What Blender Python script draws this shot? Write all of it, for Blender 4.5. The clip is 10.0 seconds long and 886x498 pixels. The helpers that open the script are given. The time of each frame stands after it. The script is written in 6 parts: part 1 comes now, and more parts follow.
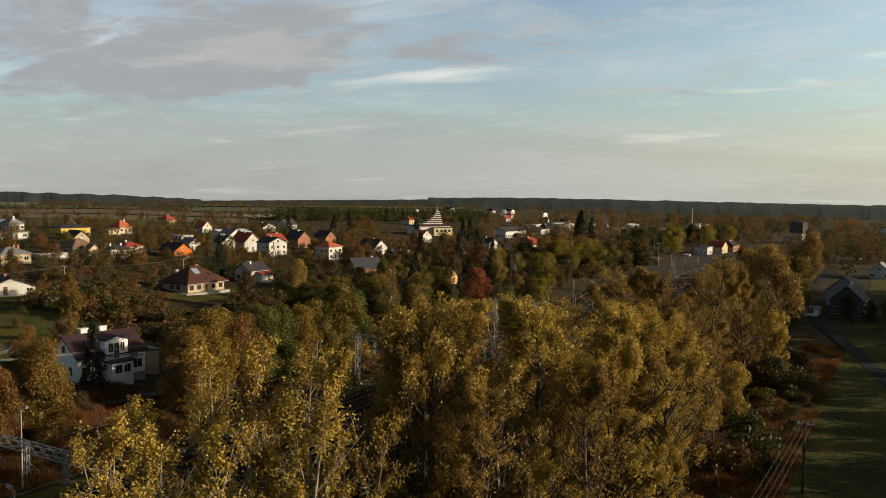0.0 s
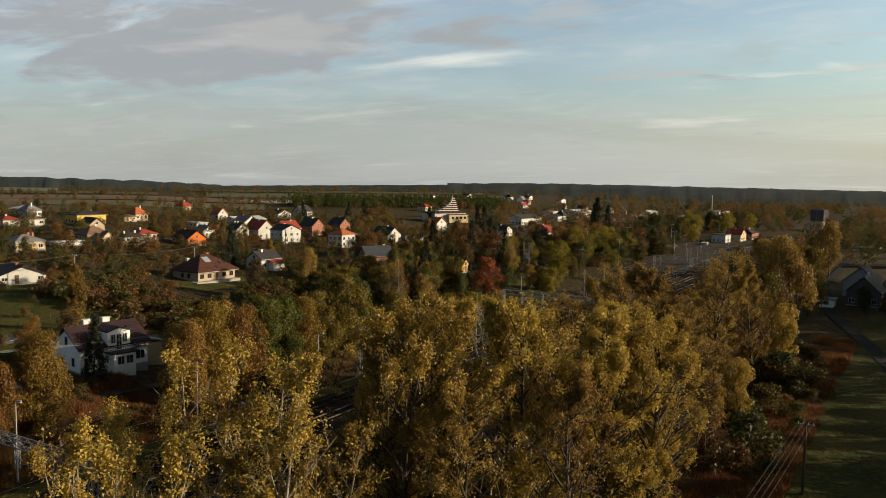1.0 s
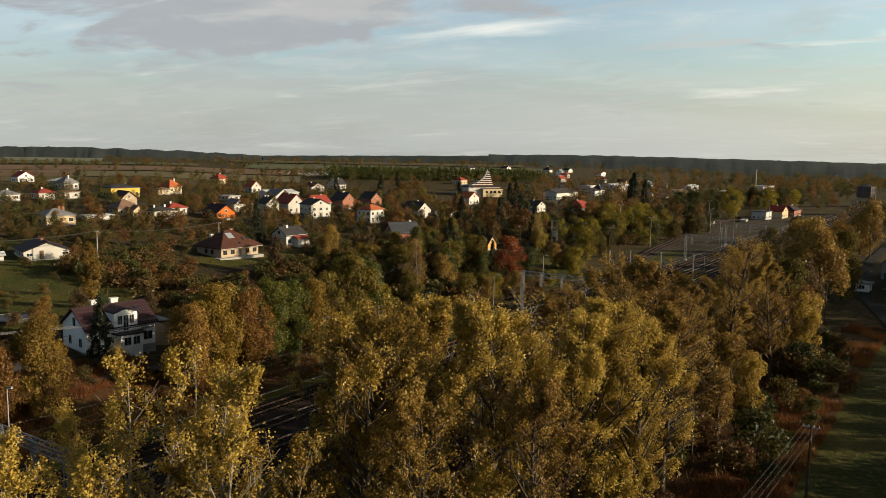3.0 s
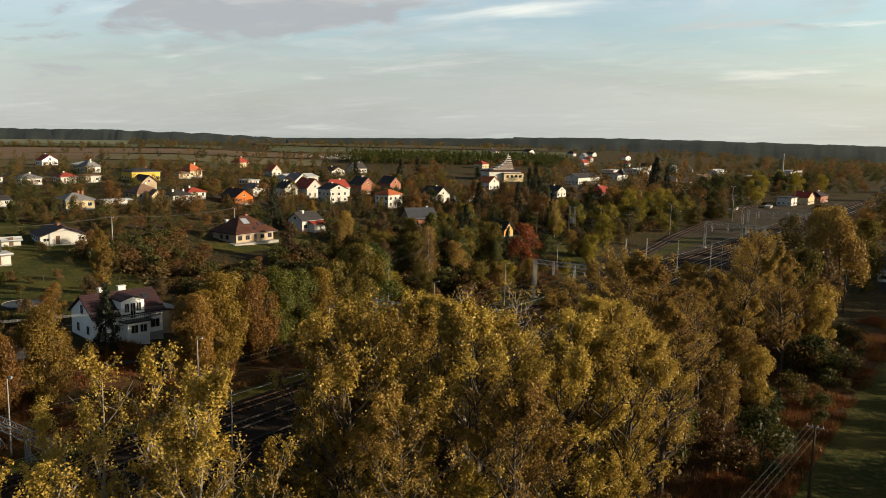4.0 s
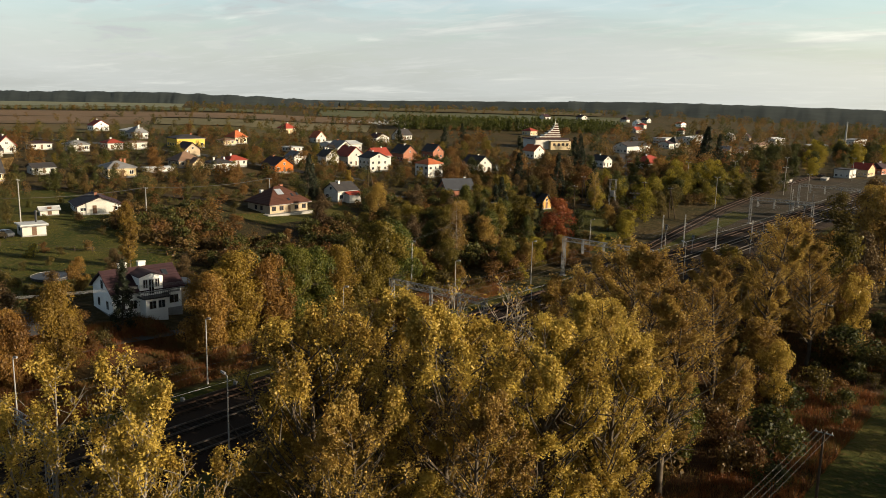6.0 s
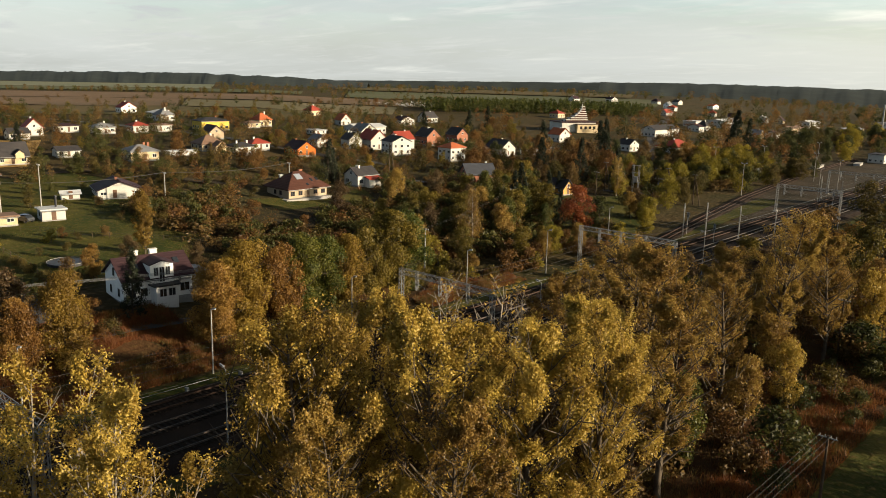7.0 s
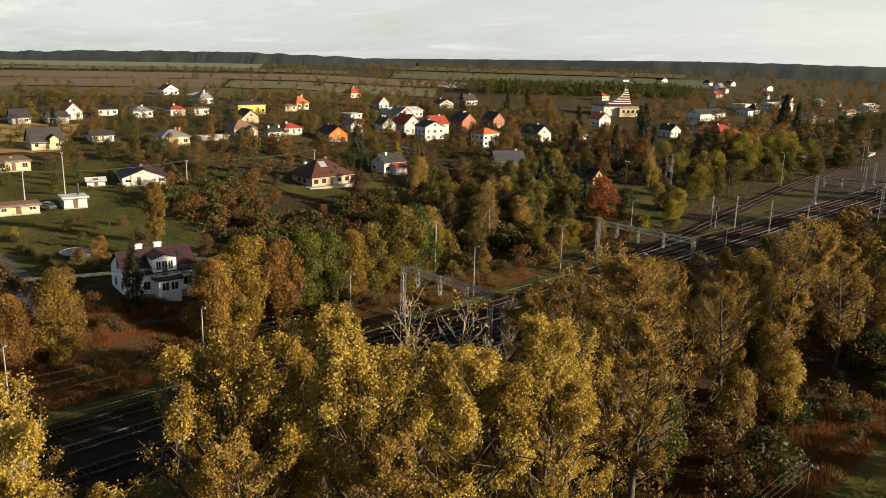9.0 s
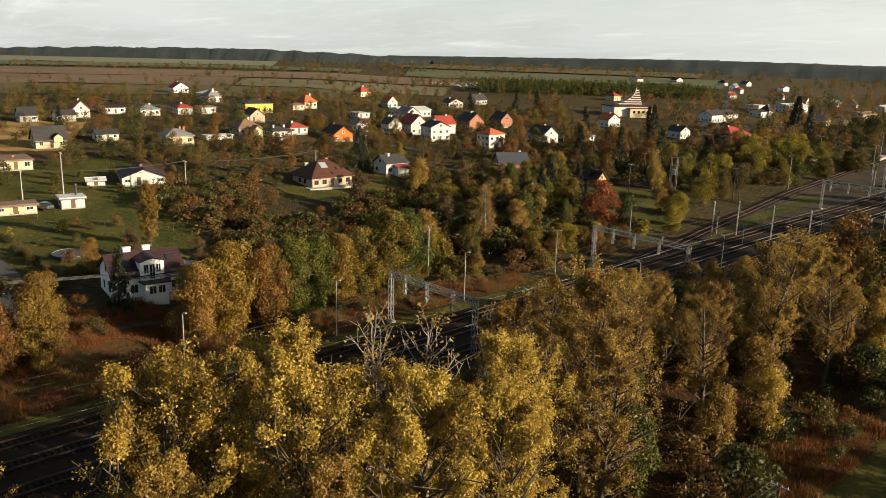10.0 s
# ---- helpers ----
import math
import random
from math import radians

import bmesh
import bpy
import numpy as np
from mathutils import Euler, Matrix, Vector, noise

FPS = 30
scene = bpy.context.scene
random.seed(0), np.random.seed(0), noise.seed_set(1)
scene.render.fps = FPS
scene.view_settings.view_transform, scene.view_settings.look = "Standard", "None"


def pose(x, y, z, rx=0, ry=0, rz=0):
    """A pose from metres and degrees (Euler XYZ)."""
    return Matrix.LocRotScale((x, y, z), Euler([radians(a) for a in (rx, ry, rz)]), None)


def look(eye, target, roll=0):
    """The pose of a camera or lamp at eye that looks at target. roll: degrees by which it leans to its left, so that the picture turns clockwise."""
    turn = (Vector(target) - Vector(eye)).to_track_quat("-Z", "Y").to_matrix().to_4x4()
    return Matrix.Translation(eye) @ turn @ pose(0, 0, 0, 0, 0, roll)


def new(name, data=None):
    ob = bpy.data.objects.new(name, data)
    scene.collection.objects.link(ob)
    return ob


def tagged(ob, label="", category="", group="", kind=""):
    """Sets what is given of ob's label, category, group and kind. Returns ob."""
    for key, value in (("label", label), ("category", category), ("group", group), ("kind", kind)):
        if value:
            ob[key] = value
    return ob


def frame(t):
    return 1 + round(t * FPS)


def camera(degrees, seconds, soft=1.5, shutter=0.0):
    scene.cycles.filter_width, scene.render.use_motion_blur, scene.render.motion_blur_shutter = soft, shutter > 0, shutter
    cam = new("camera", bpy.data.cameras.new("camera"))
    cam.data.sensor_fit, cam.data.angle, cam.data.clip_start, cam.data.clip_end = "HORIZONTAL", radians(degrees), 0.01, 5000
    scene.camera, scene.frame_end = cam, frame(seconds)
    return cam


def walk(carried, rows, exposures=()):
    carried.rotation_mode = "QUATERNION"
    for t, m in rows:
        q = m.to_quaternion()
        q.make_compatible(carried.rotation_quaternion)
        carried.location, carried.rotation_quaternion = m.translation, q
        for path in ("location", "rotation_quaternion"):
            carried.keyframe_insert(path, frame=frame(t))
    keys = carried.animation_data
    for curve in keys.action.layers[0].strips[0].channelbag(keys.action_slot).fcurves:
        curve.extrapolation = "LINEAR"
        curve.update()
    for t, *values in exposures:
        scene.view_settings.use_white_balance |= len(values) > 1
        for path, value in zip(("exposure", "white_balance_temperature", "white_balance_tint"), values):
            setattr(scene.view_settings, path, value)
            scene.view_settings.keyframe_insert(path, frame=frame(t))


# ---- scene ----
cam = camera(57.0, 10.0, soft=0.7)
# seconds, x, y, z, yaw, pitch, roll of the drone
ROWS = [
    (0.0, 0.00, 0.00, 28.54, 29.57, -3.91, -0.78),
    (0.5, 0.86, 1.04, 28.99, 30.24, -4.45, -0.67),
    (1.0, 1.60, 2.15, 29.48, 30.99, -4.97, -0.85),
    (1.5, 2.34, 3.28, 29.91, 31.69, -5.49, -0.84),
    (2.0, 3.01, 4.46, 30.33, 32.46, -6.03, -0.95),
    (2.5, 3.62, 5.63, 30.73, 33.19, -6.52, -1.05),
    (4.0, 5.74, 9.22, 32.07, 35.80, -8.33, -1.19),
    (4.5, 6.42, 10.39, 32.49, 36.67, -8.96, -1.29),
    (5.0, 7.11, 11.61, 33.03, 37.65, -9.64, -1.29),
    (5.5, 7.78, 12.83, 33.61, 38.64, -10.30, -1.35),
    (7.0, 9.78, 16.87, 35.39, 41.85, -12.38, -1.46),
    (7.5, 10.51, 18.28, 35.91, 42.89, -13.09, -1.46),
    (8.0, 11.23, 19.87, 36.53, 43.87, -13.70, -1.47),
    (8.5, 12.04, 21.48, 37.15, 44.70, -13.86, -1.45),
    (9.0, 13.03, 23.28, 37.75, 45.52, -13.96, -1.46),
    (9.5, 13.97, 25.06, 38.31, 46.12, -14.07, -1.60),
    (10.0, 14.93, 26.78, 38.83, 46.73, -14.18, -1.73),
]
walk(cam, [(t, pose(x, y, z, 90 + pitch, roll, yaw)) for t, x, y, z, yaw, pitch, roll in ROWS],
     exposures=[(0.0, 0.67), (5.0, 1.07), (10.0, 1.38)])

# ---- light ----
SUN_AZ, SUN_EL = 60.0, 15.0          # degrees from +y towards +x, degrees above the horizon
sd = Vector((math.sin(radians(SUN_AZ)) * math.cos(radians(SUN_EL)), math.cos(radians(SUN_AZ)) * math.cos(radians(SUN_EL)), math.sin(radians(SUN_EL))))
sun = new("sun", bpy.data.lights.new("sun", "SUN"))
sun.data.energy, sun.data.angle, sun.data.color = 5.0, radians(0.53), (1.0, 0.83, 0.60)
sun.matrix_world = look(sd * 300, (0, 0, 0))


def make_sky():
    w = bpy.data.worlds.new("sky")
    scene.world = w
    w.use_nodes = True
    nt = w.node_tree
    nt.nodes.clear()
    L, N = nt.links.new, nt.nodes.new
    out, bg = N("ShaderNodeOutputWorld"), N("ShaderNodeBackground")
    sky = N("ShaderNodeTexSky")
    sky.sky_type, sky.sun_disc = "NISHITA", False
    sky.sun_elevation, sky.sun_rotation = radians(SUN_EL), radians(SUN_AZ)
    sky.air_density, sky.dust_density, sky.ozone_density = 1.0, 2.2, 1.6
    gain = N("ShaderNodeMix")
    gain.data_type, gain.blend_type = "RGBA", "MULTIPLY"
    gain.inputs[0].default_value = 1.0
    gain.inputs[7].default_value = (0.110, 0.124, 0.130, 1)
    L(sky.outputs[0], gain.inputs[6])
    tc, sep = N("ShaderNodeTexCoord"), N("ShaderNodeSeparateXYZ")
    L(tc.outputs["Generated"], sep.inputs[0])
    # clouds lie on a plane overhead, so they flatten towards the horizon
    up = N("ShaderNodeMath")
    up.operation = "ADD"
    up.inputs[1].default_value = 0.10
    L(sep.outputs[2], up.inputs[0])
    top = N("ShaderNodeMath")
    top.operation = "MAXIMUM"
    top.inputs[1].default_value = 0.03
    L(up.outputs[0], top.inputs[0])
    ux, uy = N("ShaderNodeMath"), N("ShaderNodeMath")
    for n, k in ((ux, 0), (uy, 1)):
        n.operation = "DIVIDE"
        L(sep.outputs[k], n.inputs[0])
        L(top.outputs[0], n.inputs[1])
    flat = N("ShaderNodeCombineXYZ")
    L(ux.outputs[0], flat.inputs[0])
    L(uy.outputs[0], flat.inputs[1])
    mix_in = gain.outputs[2]

    def layer(mix_in, rot, scale, stretch, lo, hi, colour, amount, detail=6.0, shift=0.0, bank=None):
        mp = N("ShaderNodeMapping")
        mp.inputs["Rotation"].default_value = (0, 0, radians(rot))
        mp.inputs["Scale"].default_value = (scale, scale * stretch, 1)
        mp.inputs["Location"].default_value = (shift, shift * 0.7, shift)
        L(flat.outputs[0], mp.inputs[0])
        ns = N("ShaderNodeTexNoise")
        ns.inputs["Scale"].default_value, ns.inputs["Detail"].default_value = 1.0, detail
        ns.inputs["Roughness"].default_value, ns.inputs["Distortion"].default_value = 0.55, 0.5
        L(mp.outputs[0], ns.inputs["Vector"])
        mr = N("ShaderNodeMapRange")
        mr.interpolation_type = "SMOOTHSTEP"
        mr.inputs["From Min"].default_value, mr.inputs["From Max"].default_value = lo, hi
        mr.inputs["To Max"].default_value = amount
        value = ns.outputs[0]
        if bank:
            # a larger bank of cloud round one spot of the plane
            far = N("ShaderNodeVectorMath")
            far.operation = "DISTANCE"
            far.inputs[1].default_value = (*bank[0], 0)
            L(flat.outputs[0], far.inputs[0])
            lift = N("ShaderNodeMapRange")
            lift.interpolation_type = "SMOOTHSTEP"
            lift.inputs["From Max"].default_value = bank[1]
            lift.inputs["To Min"].default_value, lift.inputs["To Max"].default_value = bank[2], 0.0
            L(far.outputs["Value"], lift.inputs[0])
            plus = N("ShaderNodeMath")
            L(lift.outputs[0], plus.inputs[0])
            L(value, plus.inputs[1])
            value = plus.outputs[0]
        L(value, mr.inputs[0])
        mx = N("ShaderNodeMix")
        mx.data_type = "RGBA"
        L(mr.outputs[0], mx.inputs[0])
        L(mix_in, mx.inputs[6])
        mx.inputs[7].default_value = (*colour, 1)
        return mx.outputs[2]

    a = layer(mix_in, 10, 0.20, 1.5, 0.25, 0.80, (0.58, 0.62, 0.63), 0.55, shift=1.3)
    a = layer(a, 20, 0.75, 1.9, 0.55, 0.80, (0.80, 0.78, 0.70), 0.65, shift=3.1)
    a = layer(a, 25, 1.25, 1.5, 0.60, 0.74, (0.31, 0.325, 0.34), 0.92, 8.0, shift=7.4, bank=((-2.9, 2.5), 2.0, 0.30))
    a = layer(a, 30, 1.6, 1.4, 0.60, 0.80, (0.60, 0.565, 0.50), 0.28, 7.0, shift=4.4, bank=((-2.5, 2.7), 0.5, 0.30))
    a = layer(a, 40, 2.6, 1.3, 0.50, 0.74, (0.56, 0.545, 0.52), 0.26, 8.0, shift=5.2)
    a = layer(a, 30, 0.9, 1.4, 0.56, 0.72, (0.33, 0.345, 0.345), 0.45, 7.0, shift=2.3, bank=((-3.9, 5.6), 3.2, 0.24))
    a = layer(a, 15, 1.1, 3.5, 0.56, 0.72, (0.40, 0.40, 0.39), 0.55, 6.0, shift=11.7)
    # thin haze low over the land
    hz = N("ShaderNodeMapRange")
    hz.interpolation_type = "SMOOTHSTEP"
    hz.inputs["From Min"].default_value, hz.inputs["From Max"].default_value = 0.0, 0.13
    hz.inputs["To Min"].default_value, hz.inputs["To Max"].default_value = 0.70, 0.0
    L(sep.outputs[2], hz.inputs[0])
    mh = N("ShaderNodeMix")
    mh.data_type = "RGBA"
    L(hz.outputs[0], mh.inputs[0])
    L(a, mh.inputs[6])
    mh.inputs[7].default_value = (0.405, 0.418, 0.392, 1)
    # the hazy air is brighter and warmer towards the sun
    aim = N("ShaderNodeVectorMath")
    aim.operation = "DOT_PRODUCT"
    aim.inputs[1].default_value = sd
    L(tc.outputs["Generated"], aim.inputs[0])
    near = N("ShaderNodeMapRange")
    near.interpolation_type = "SMOOTHSTEP"
    near.inputs["From Min"].default_value, near.inputs["From Max"].default_value = -0.15, 0.85
    L(aim.outputs["Value"], near.inputs[0])
    warm = N("ShaderNodeMix")
    warm.data_type, warm.blend_type = "RGBA", "MULTIPLY"
    L(near.outputs[0], warm.inputs[0])
    L(mh.outputs[2], warm.inputs[6])
    warm.inputs[7].default_value = (1.34, 1.27, 1.14, 1)
    # towards the zenith an evening sky is darker
    dome = N("ShaderNodeMapRange")
    dome.interpolation_type = "SMOOTHSTEP"
    dome.inputs["From Min"].default_value, dome.inputs["From Max"].default_value = 0.20, 0.62
    dome.inputs["To Min"].default_value, dome.inputs["To Max"].default_value = 1.0, 0.24
    L(sep.outputs[2], dome.inputs[0])
    deep = N("ShaderNodeMix")
    deep.data_type, deep.blend_type = "RGBA", "MULTIPLY"
    deep.inputs[0].default_value = 1.0
    L(warm.outputs[2], deep.inputs[6])
    L(dome.outputs[0], deep.inputs[7])
    L(deep.outputs[2], bg.inputs[0])
    bg.inputs[1].default_value = 0.74
    L(bg.outputs[0], out.inputs[0])


make_sky()


# ---- materials ----
def material(name, c1, c2, scale=2.0, rough=0.85, detail_scale=25.0, bump=0.3, metal=0.0, c3=None, obj_var=0.0, island_var=0.0, spec=0.3):
    """Two or three colours mixed by coarse and fine noise in object space, with fine relief."""
    m = bpy.data.materials.new(name)
    m.use_nodes = True
    nt = m.node_tree
    L, N = nt.links.new, nt.nodes.new
    b = nt.nodes["Principled BSDF"]
    b.inputs["Roughness"].default_value, b.inputs["Metallic"].default_value = rough, metal
    if rough >= 0.9:
        spec = 0.06
    b.inputs["Specular IOR Level"].default_value = spec
    geo = N("ShaderNodeNewGeometry")
    n1, n2 = N("ShaderNodeTexNoise"), N("ShaderNodeTexNoise")
    n1.inputs["Scale"].default_value, n1.inputs["Detail"].default_value = scale, 4
    n2.inputs["Scale"].default_value, n2.inputs["Detail"].default_value = detail_scale, 5
    L(geo.outputs["Position"], n1.inputs["Vector"])
    L(geo.outputs["Position"], n2.inputs["Vector"])
    r1 = N("ShaderNodeMapRange")
    r1.inputs["From Min"].default_value, r1.inputs["From Max"].default_value = 0.32, 0.68
    L(n1.outputs[0], r1.inputs[0])
    mx = N("ShaderNodeMix")
    mx.data_type = "RGBA"
    mx.inputs[6].default_value, mx.inputs[7].default_value = (*c1, 1), (*c2, 1)
    L(r1.outputs[0], mx.inputs[0])
    col = mx.outputs[2]
    if c3:
        r2 = N("ShaderNodeMapRange")
        r2.inputs["From Min"].default_value, r2.inputs["From Max"].default_value = 0.5, 0.72
        L(n2.outputs[0], r2.inputs[0])
        m3 = N("ShaderNodeMix")
        m3.data_type = "RGBA"
        m3.inputs[7].default_value = (*c3, 1)
        L(r2.outputs[0], m3.inputs[0])
        L(col, m3.inputs[6])
        col = m3.outputs[2]
    hsv = N("ShaderNodeHueSaturation")
    val = N("ShaderNodeMath")
    val.operation = "MULTIPLY_ADD"
    val.inputs[1].default_value, val.inputs[2].default_value = 0.42, 0.58
    L(n2.outputs[0], val.inputs[0])
    last = val.outputs[0]
    for amount, node, socket in ((obj_var, "ShaderNodeObjectInfo", "Random"), (island_var, "ShaderNodeNewGeometry", "Random Per Island")):
        if amount:
            src, k = N(node), N("ShaderNodeMath")
            k.operation = "MULTIPLY_ADD"
            k.inputs[1].default_value, k.inputs[2].default_value = 2 * amount, 1 - amount
            L(src.outputs[socket], k.inputs[0])
            p = N("ShaderNodeMath")
            p.operation = "MULTIPLY"
            L(last, p.inputs[0])
            L(k.outputs[0], p.inputs[1])
            last = p.outputs[0]
    L(last, hsv.inputs["Value"])
    L(col, hsv.inputs["Color"])
    L(hsv.outputs[0], b.inputs["Base Color"])
    if bump:
        bp = N("ShaderNodeBump")
        bp.inputs["Strength"].default_value, bp.inputs["Distance"].default_value = bump, 0.4 / detail_scale
        L(n2.outputs[0], bp.inputs["Height"])
        L(bp.outputs[0], b.inputs["Normal"])
    return m


def leaf_material(name, c1, c2, c3, trans=0.35):
    """Leaves: colour varies from leaf to leaf, from clump to clump and from tree to tree; thin, so some light comes through."""
    m = bpy.data.materials.new(name)
    m.use_nodes = True
    nt = m.node_tree
    nt.nodes.clear()
    L, N = nt.links.new, nt.nodes.new
    out = N("ShaderNodeOutputMaterial")
    geo, info = N("ShaderNodeNewGeometry"), N("ShaderNodeObjectInfo")
    broad, fine = N("ShaderNodeTexNoise"), N("ShaderNodeTexNoise")
    broad.inputs["Scale"].default_value, broad.inputs["Detail"].default_value = 0.35, 2
    fine.inputs["Scale"].default_value, fine.inputs["Detail"].default_value = 2.6, 4
    fine.inputs["Roughness"].default_value = 0.7
    last = None
    for src, amount in ((broad.outputs[0], 0.95), (geo.outputs["Random Per Island"], 0.34), (info.outputs["Random"], 0.35), (fine.outputs[0], 0.50)):
        k = N("ShaderNodeMath")
        k.operation = "MULTIPLY_ADD"
        k.inputs[1].default_value = amount
        k.inputs[2].default_value = -0.18
        L(src, k.inputs[0])
        if last:
            L(last, k.inputs[2])
        last = k.outputs[0]
    for n in (broad, fine):
        L(geo.outputs["Position"], n.inputs["Vector"])
    ramp = N("ShaderNodeValToRGB")
    e = ramp.color_ramp.elements
    shade = 0.82
    e[0].position, e[0].color = 0.55, (*[shade * v for v in c1], 1)
    e[1].position, e[1].color = 1.0, (*[shade * v for v in c3], 1)
    mid = e.new(0.78)
    mid.color = (*[shade * v for v in c2], 1)
    L(last, ramp.inputs[0])
    bump = N("ShaderNodeBump")
    bump.inputs["Strength"].default_value, bump.inputs["Distance"].default_value = 0.9, 0.35
    L(fine.outputs[0], bump.inputs["Height"])
    d, t, g, mx, m2 = N("ShaderNodeBsdfDiffuse"), N("ShaderNodeBsdfTranslucent"), N("ShaderNodeBsdfGlossy"), N("ShaderNodeMixShader"), N("ShaderNodeMixShader")
    g.inputs["Roughness"].default_value = 0.5
    mx.inputs[0].default_value, m2.inputs[0].default_value = trans, 0.015
    for n in (d, t):
        L(ramp.outputs[0], n.inputs["Color"])
        L(bump.outputs[0], n.inputs["Normal"])
    L(d.outputs[0], mx.inputs[1])
    L(t.outputs[0], mx.inputs[2])
    L(mx.outputs[0], m2.inputs[1])
    L(g.outputs[0], m2.inputs[2])
    L(m2.outputs[0], out.inputs[0])
    return m


def tiled_material(name, c1, c2, pitch=0.3, rough=0.7):
    """Roof covering: rows of tiles as relief and a faint tone per row."""
    m = material(name, c1, c2, 0.5, rough, 6.0, 0.0, spec=0.12)
    nt = m.node_tree
    L, N = nt.links.new, nt.nodes.new
    geo, wv, bp = N("ShaderNodeNewGeometry"), N("ShaderNodeTexWave"), N("ShaderNodeBump")
    wv.bands_direction = "Z"
    wv.inputs["Scale"].default_value, wv.inputs["Distortion"].default_value = 0.314 / pitch, 0.6
    L(geo.outputs["Position"], wv.inputs["Vector"])
    bp.inputs["Strength"].default_value, bp.inputs["Distance"].default_value = 0.6, 0.05
    L(wv.outputs[1], bp.inputs["Height"])
    L(bp.outputs[0], nt.nodes["Principled BSDF"].inputs["Normal"])
    return m


M = {}
M["earth"] = material("dry_grassland", (0.062, 0.042, 0.017), (0.036, 0.034, 0.012), 0.06, 0.95, 0.9, 0.9, c3=(0.088, 0.060, 0.026))
M["grass"] = material("green_grass", (0.030, 0.042, 0.008), (0.092, 0.080, 0.018), 0.09, 0.95, 1.6, 0.8, c3=(0.090, 0.064, 0.020))
M["straw"] = material("dry_meadow", (0.31, 0.19, 0.065), (0.22, 0.145, 0.055), 0.06, 0.95, 1.5, 0.8)
M["plough"] = material("ploughed_soil", (0.170, 0.112, 0.068), (0.130, 0.094, 0.058), 0.02, 0.95, 0.5, 0.6)
M["stubble"] = material("stubble", (0.165, 0.135, 0.075), (0.125, 0.112, 0.060), 0.015, 0.95, 0.4, 0.6)
M["fallow"] = material("fallow_land", (0.125, 0.090, 0.040), (0.085, 0.078, 0.032), 0.012, 0.95, 0.25, 0.6, c3=(0.110, 0.070, 0.038))
M["pale"] = material("pale_crop", (0.150, 0.160, 0.105), (0.185, 0.185, 0.120), 0.010, 0.95, 0.3, 0.5)
M["crop"] = material("winter_crop", (0.085, 0.096, 0.048), (0.115, 0.112, 0.060), 0.012, 0.95, 0.4, 0.6)
M["asphalt"] = material("asphalt", (0.040, 0.038, 0.035), (0.055, 0.051, 0.047), 0.4, 0.8, 20, 0.4)
# asphalt once more, its colour darkened for the shade on the verge lane
M["asphalt_shade"] = material("shaded_asphalt", (0.022, 0.021, 0.020), (0.032, 0.030, 0.028), 0.4, 0.92, 20, 0.4)
M["gravel"] = material("yard_gravel", (0.062, 0.045, 0.030), (0.028, 0.024, 0.012), 0.10, 0.95, 3, 0.8, c3=(0.0858, 0.0702, 0.0507))
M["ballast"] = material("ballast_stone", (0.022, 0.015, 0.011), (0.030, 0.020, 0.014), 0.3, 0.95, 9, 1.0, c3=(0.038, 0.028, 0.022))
M["steel"] = material("worn_rail_steel", (0.11, 0.092, 0.08), (0.15, 0.125, 0.11), 1.5, 0.5, 30, 0.1, metal=0.8)
M["rust"] = material("rusty_steel", (0.065, 0.034, 0.020), (0.048, 0.027, 0.017), 2, 0.8, 30, 0.3, metal=0.3)
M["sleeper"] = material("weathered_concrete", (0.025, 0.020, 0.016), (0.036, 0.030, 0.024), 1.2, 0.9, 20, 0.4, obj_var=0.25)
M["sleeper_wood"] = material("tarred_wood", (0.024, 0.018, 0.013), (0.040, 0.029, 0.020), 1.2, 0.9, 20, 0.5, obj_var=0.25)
M["galv"] = material("galvanised_steel", (0.25, 0.25, 0.245), (0.19, 0.19, 0.19), 1.0, 0.5, 20, 0.15, metal=0.4)
M["pole_concrete"] = material("pole_concrete", (0.36, 0.34, 0.31), (0.28, 0.265, 0.24), 0.8, 0.9, 15, 0.3)
M["pole_wood"] = material("pole_wood", (0.0975, 0.0713, 0.0488), (0.0675, 0.0488, 0.0338), 1.0, 0.9, 20, 0.4)
M["wire"] = material("wire_metal", (0.060, 0.056, 0.050), (0.045, 0.042, 0.038), 1, 0.6, 10, 0, metal=0.0)
M["lamp_glass"] = material("lamp_glass", (0.7, 0.7, 0.68), (0.6, 0.6, 0.58), 2, 0.3, 20, 0)
M["bark"] = material("bark", (0.0975, 0.0788, 0.0585), (0.0562, 0.0435, 0.0315), 1.5, 0.95, 14, 0.9, obj_var=0.2)
M["bark_pale"] = material("pale_bark", (0.30, 0.26, 0.21), (0.17, 0.145, 0.115), 1.5, 0.9, 14, 0.6)
M["white"] = material("white_render", (0.56, 0.54, 0.49), (0.46, 0.44, 0.39), 0.4, 0.9, 6, 0.25)
M["offwhite"] = material("grey_white_render", (0.93, 0.915, 0.88), (0.84, 0.82, 0.78), 0.5, 0.9, 5, 0.3, c3=(0.70, 0.68, 0.64))
M["cream"] = material("cream_render", (0.5332, 0.4300, 0.2666), (0.4730, 0.3698, 0.2236), 0.4, 0.9, 6, 0.25)
M["yellow"] = material("yellow_render", (0.6192, 0.4300, 0.0860), (0.5676, 0.3870, 0.0774), 0.3, 0.9, 6, 0.2)
M["orange"] = material("orange_render", (0.5332, 0.1462, 0.0301), (0.4816, 0.1247, 0.0258), 0.3, 0.9, 6, 0.2)
M["timber"] = material("golden_timber", (0.58, 0.30, 0.07), (0.50, 0.25, 0.055), 1.0, 0.7, 8, 0.3)
M["brick"] = material("red_brick", (0.34, 0.15, 0.095), (0.27, 0.115, 0.07), 1.5, 0.9, 12, 0.5)
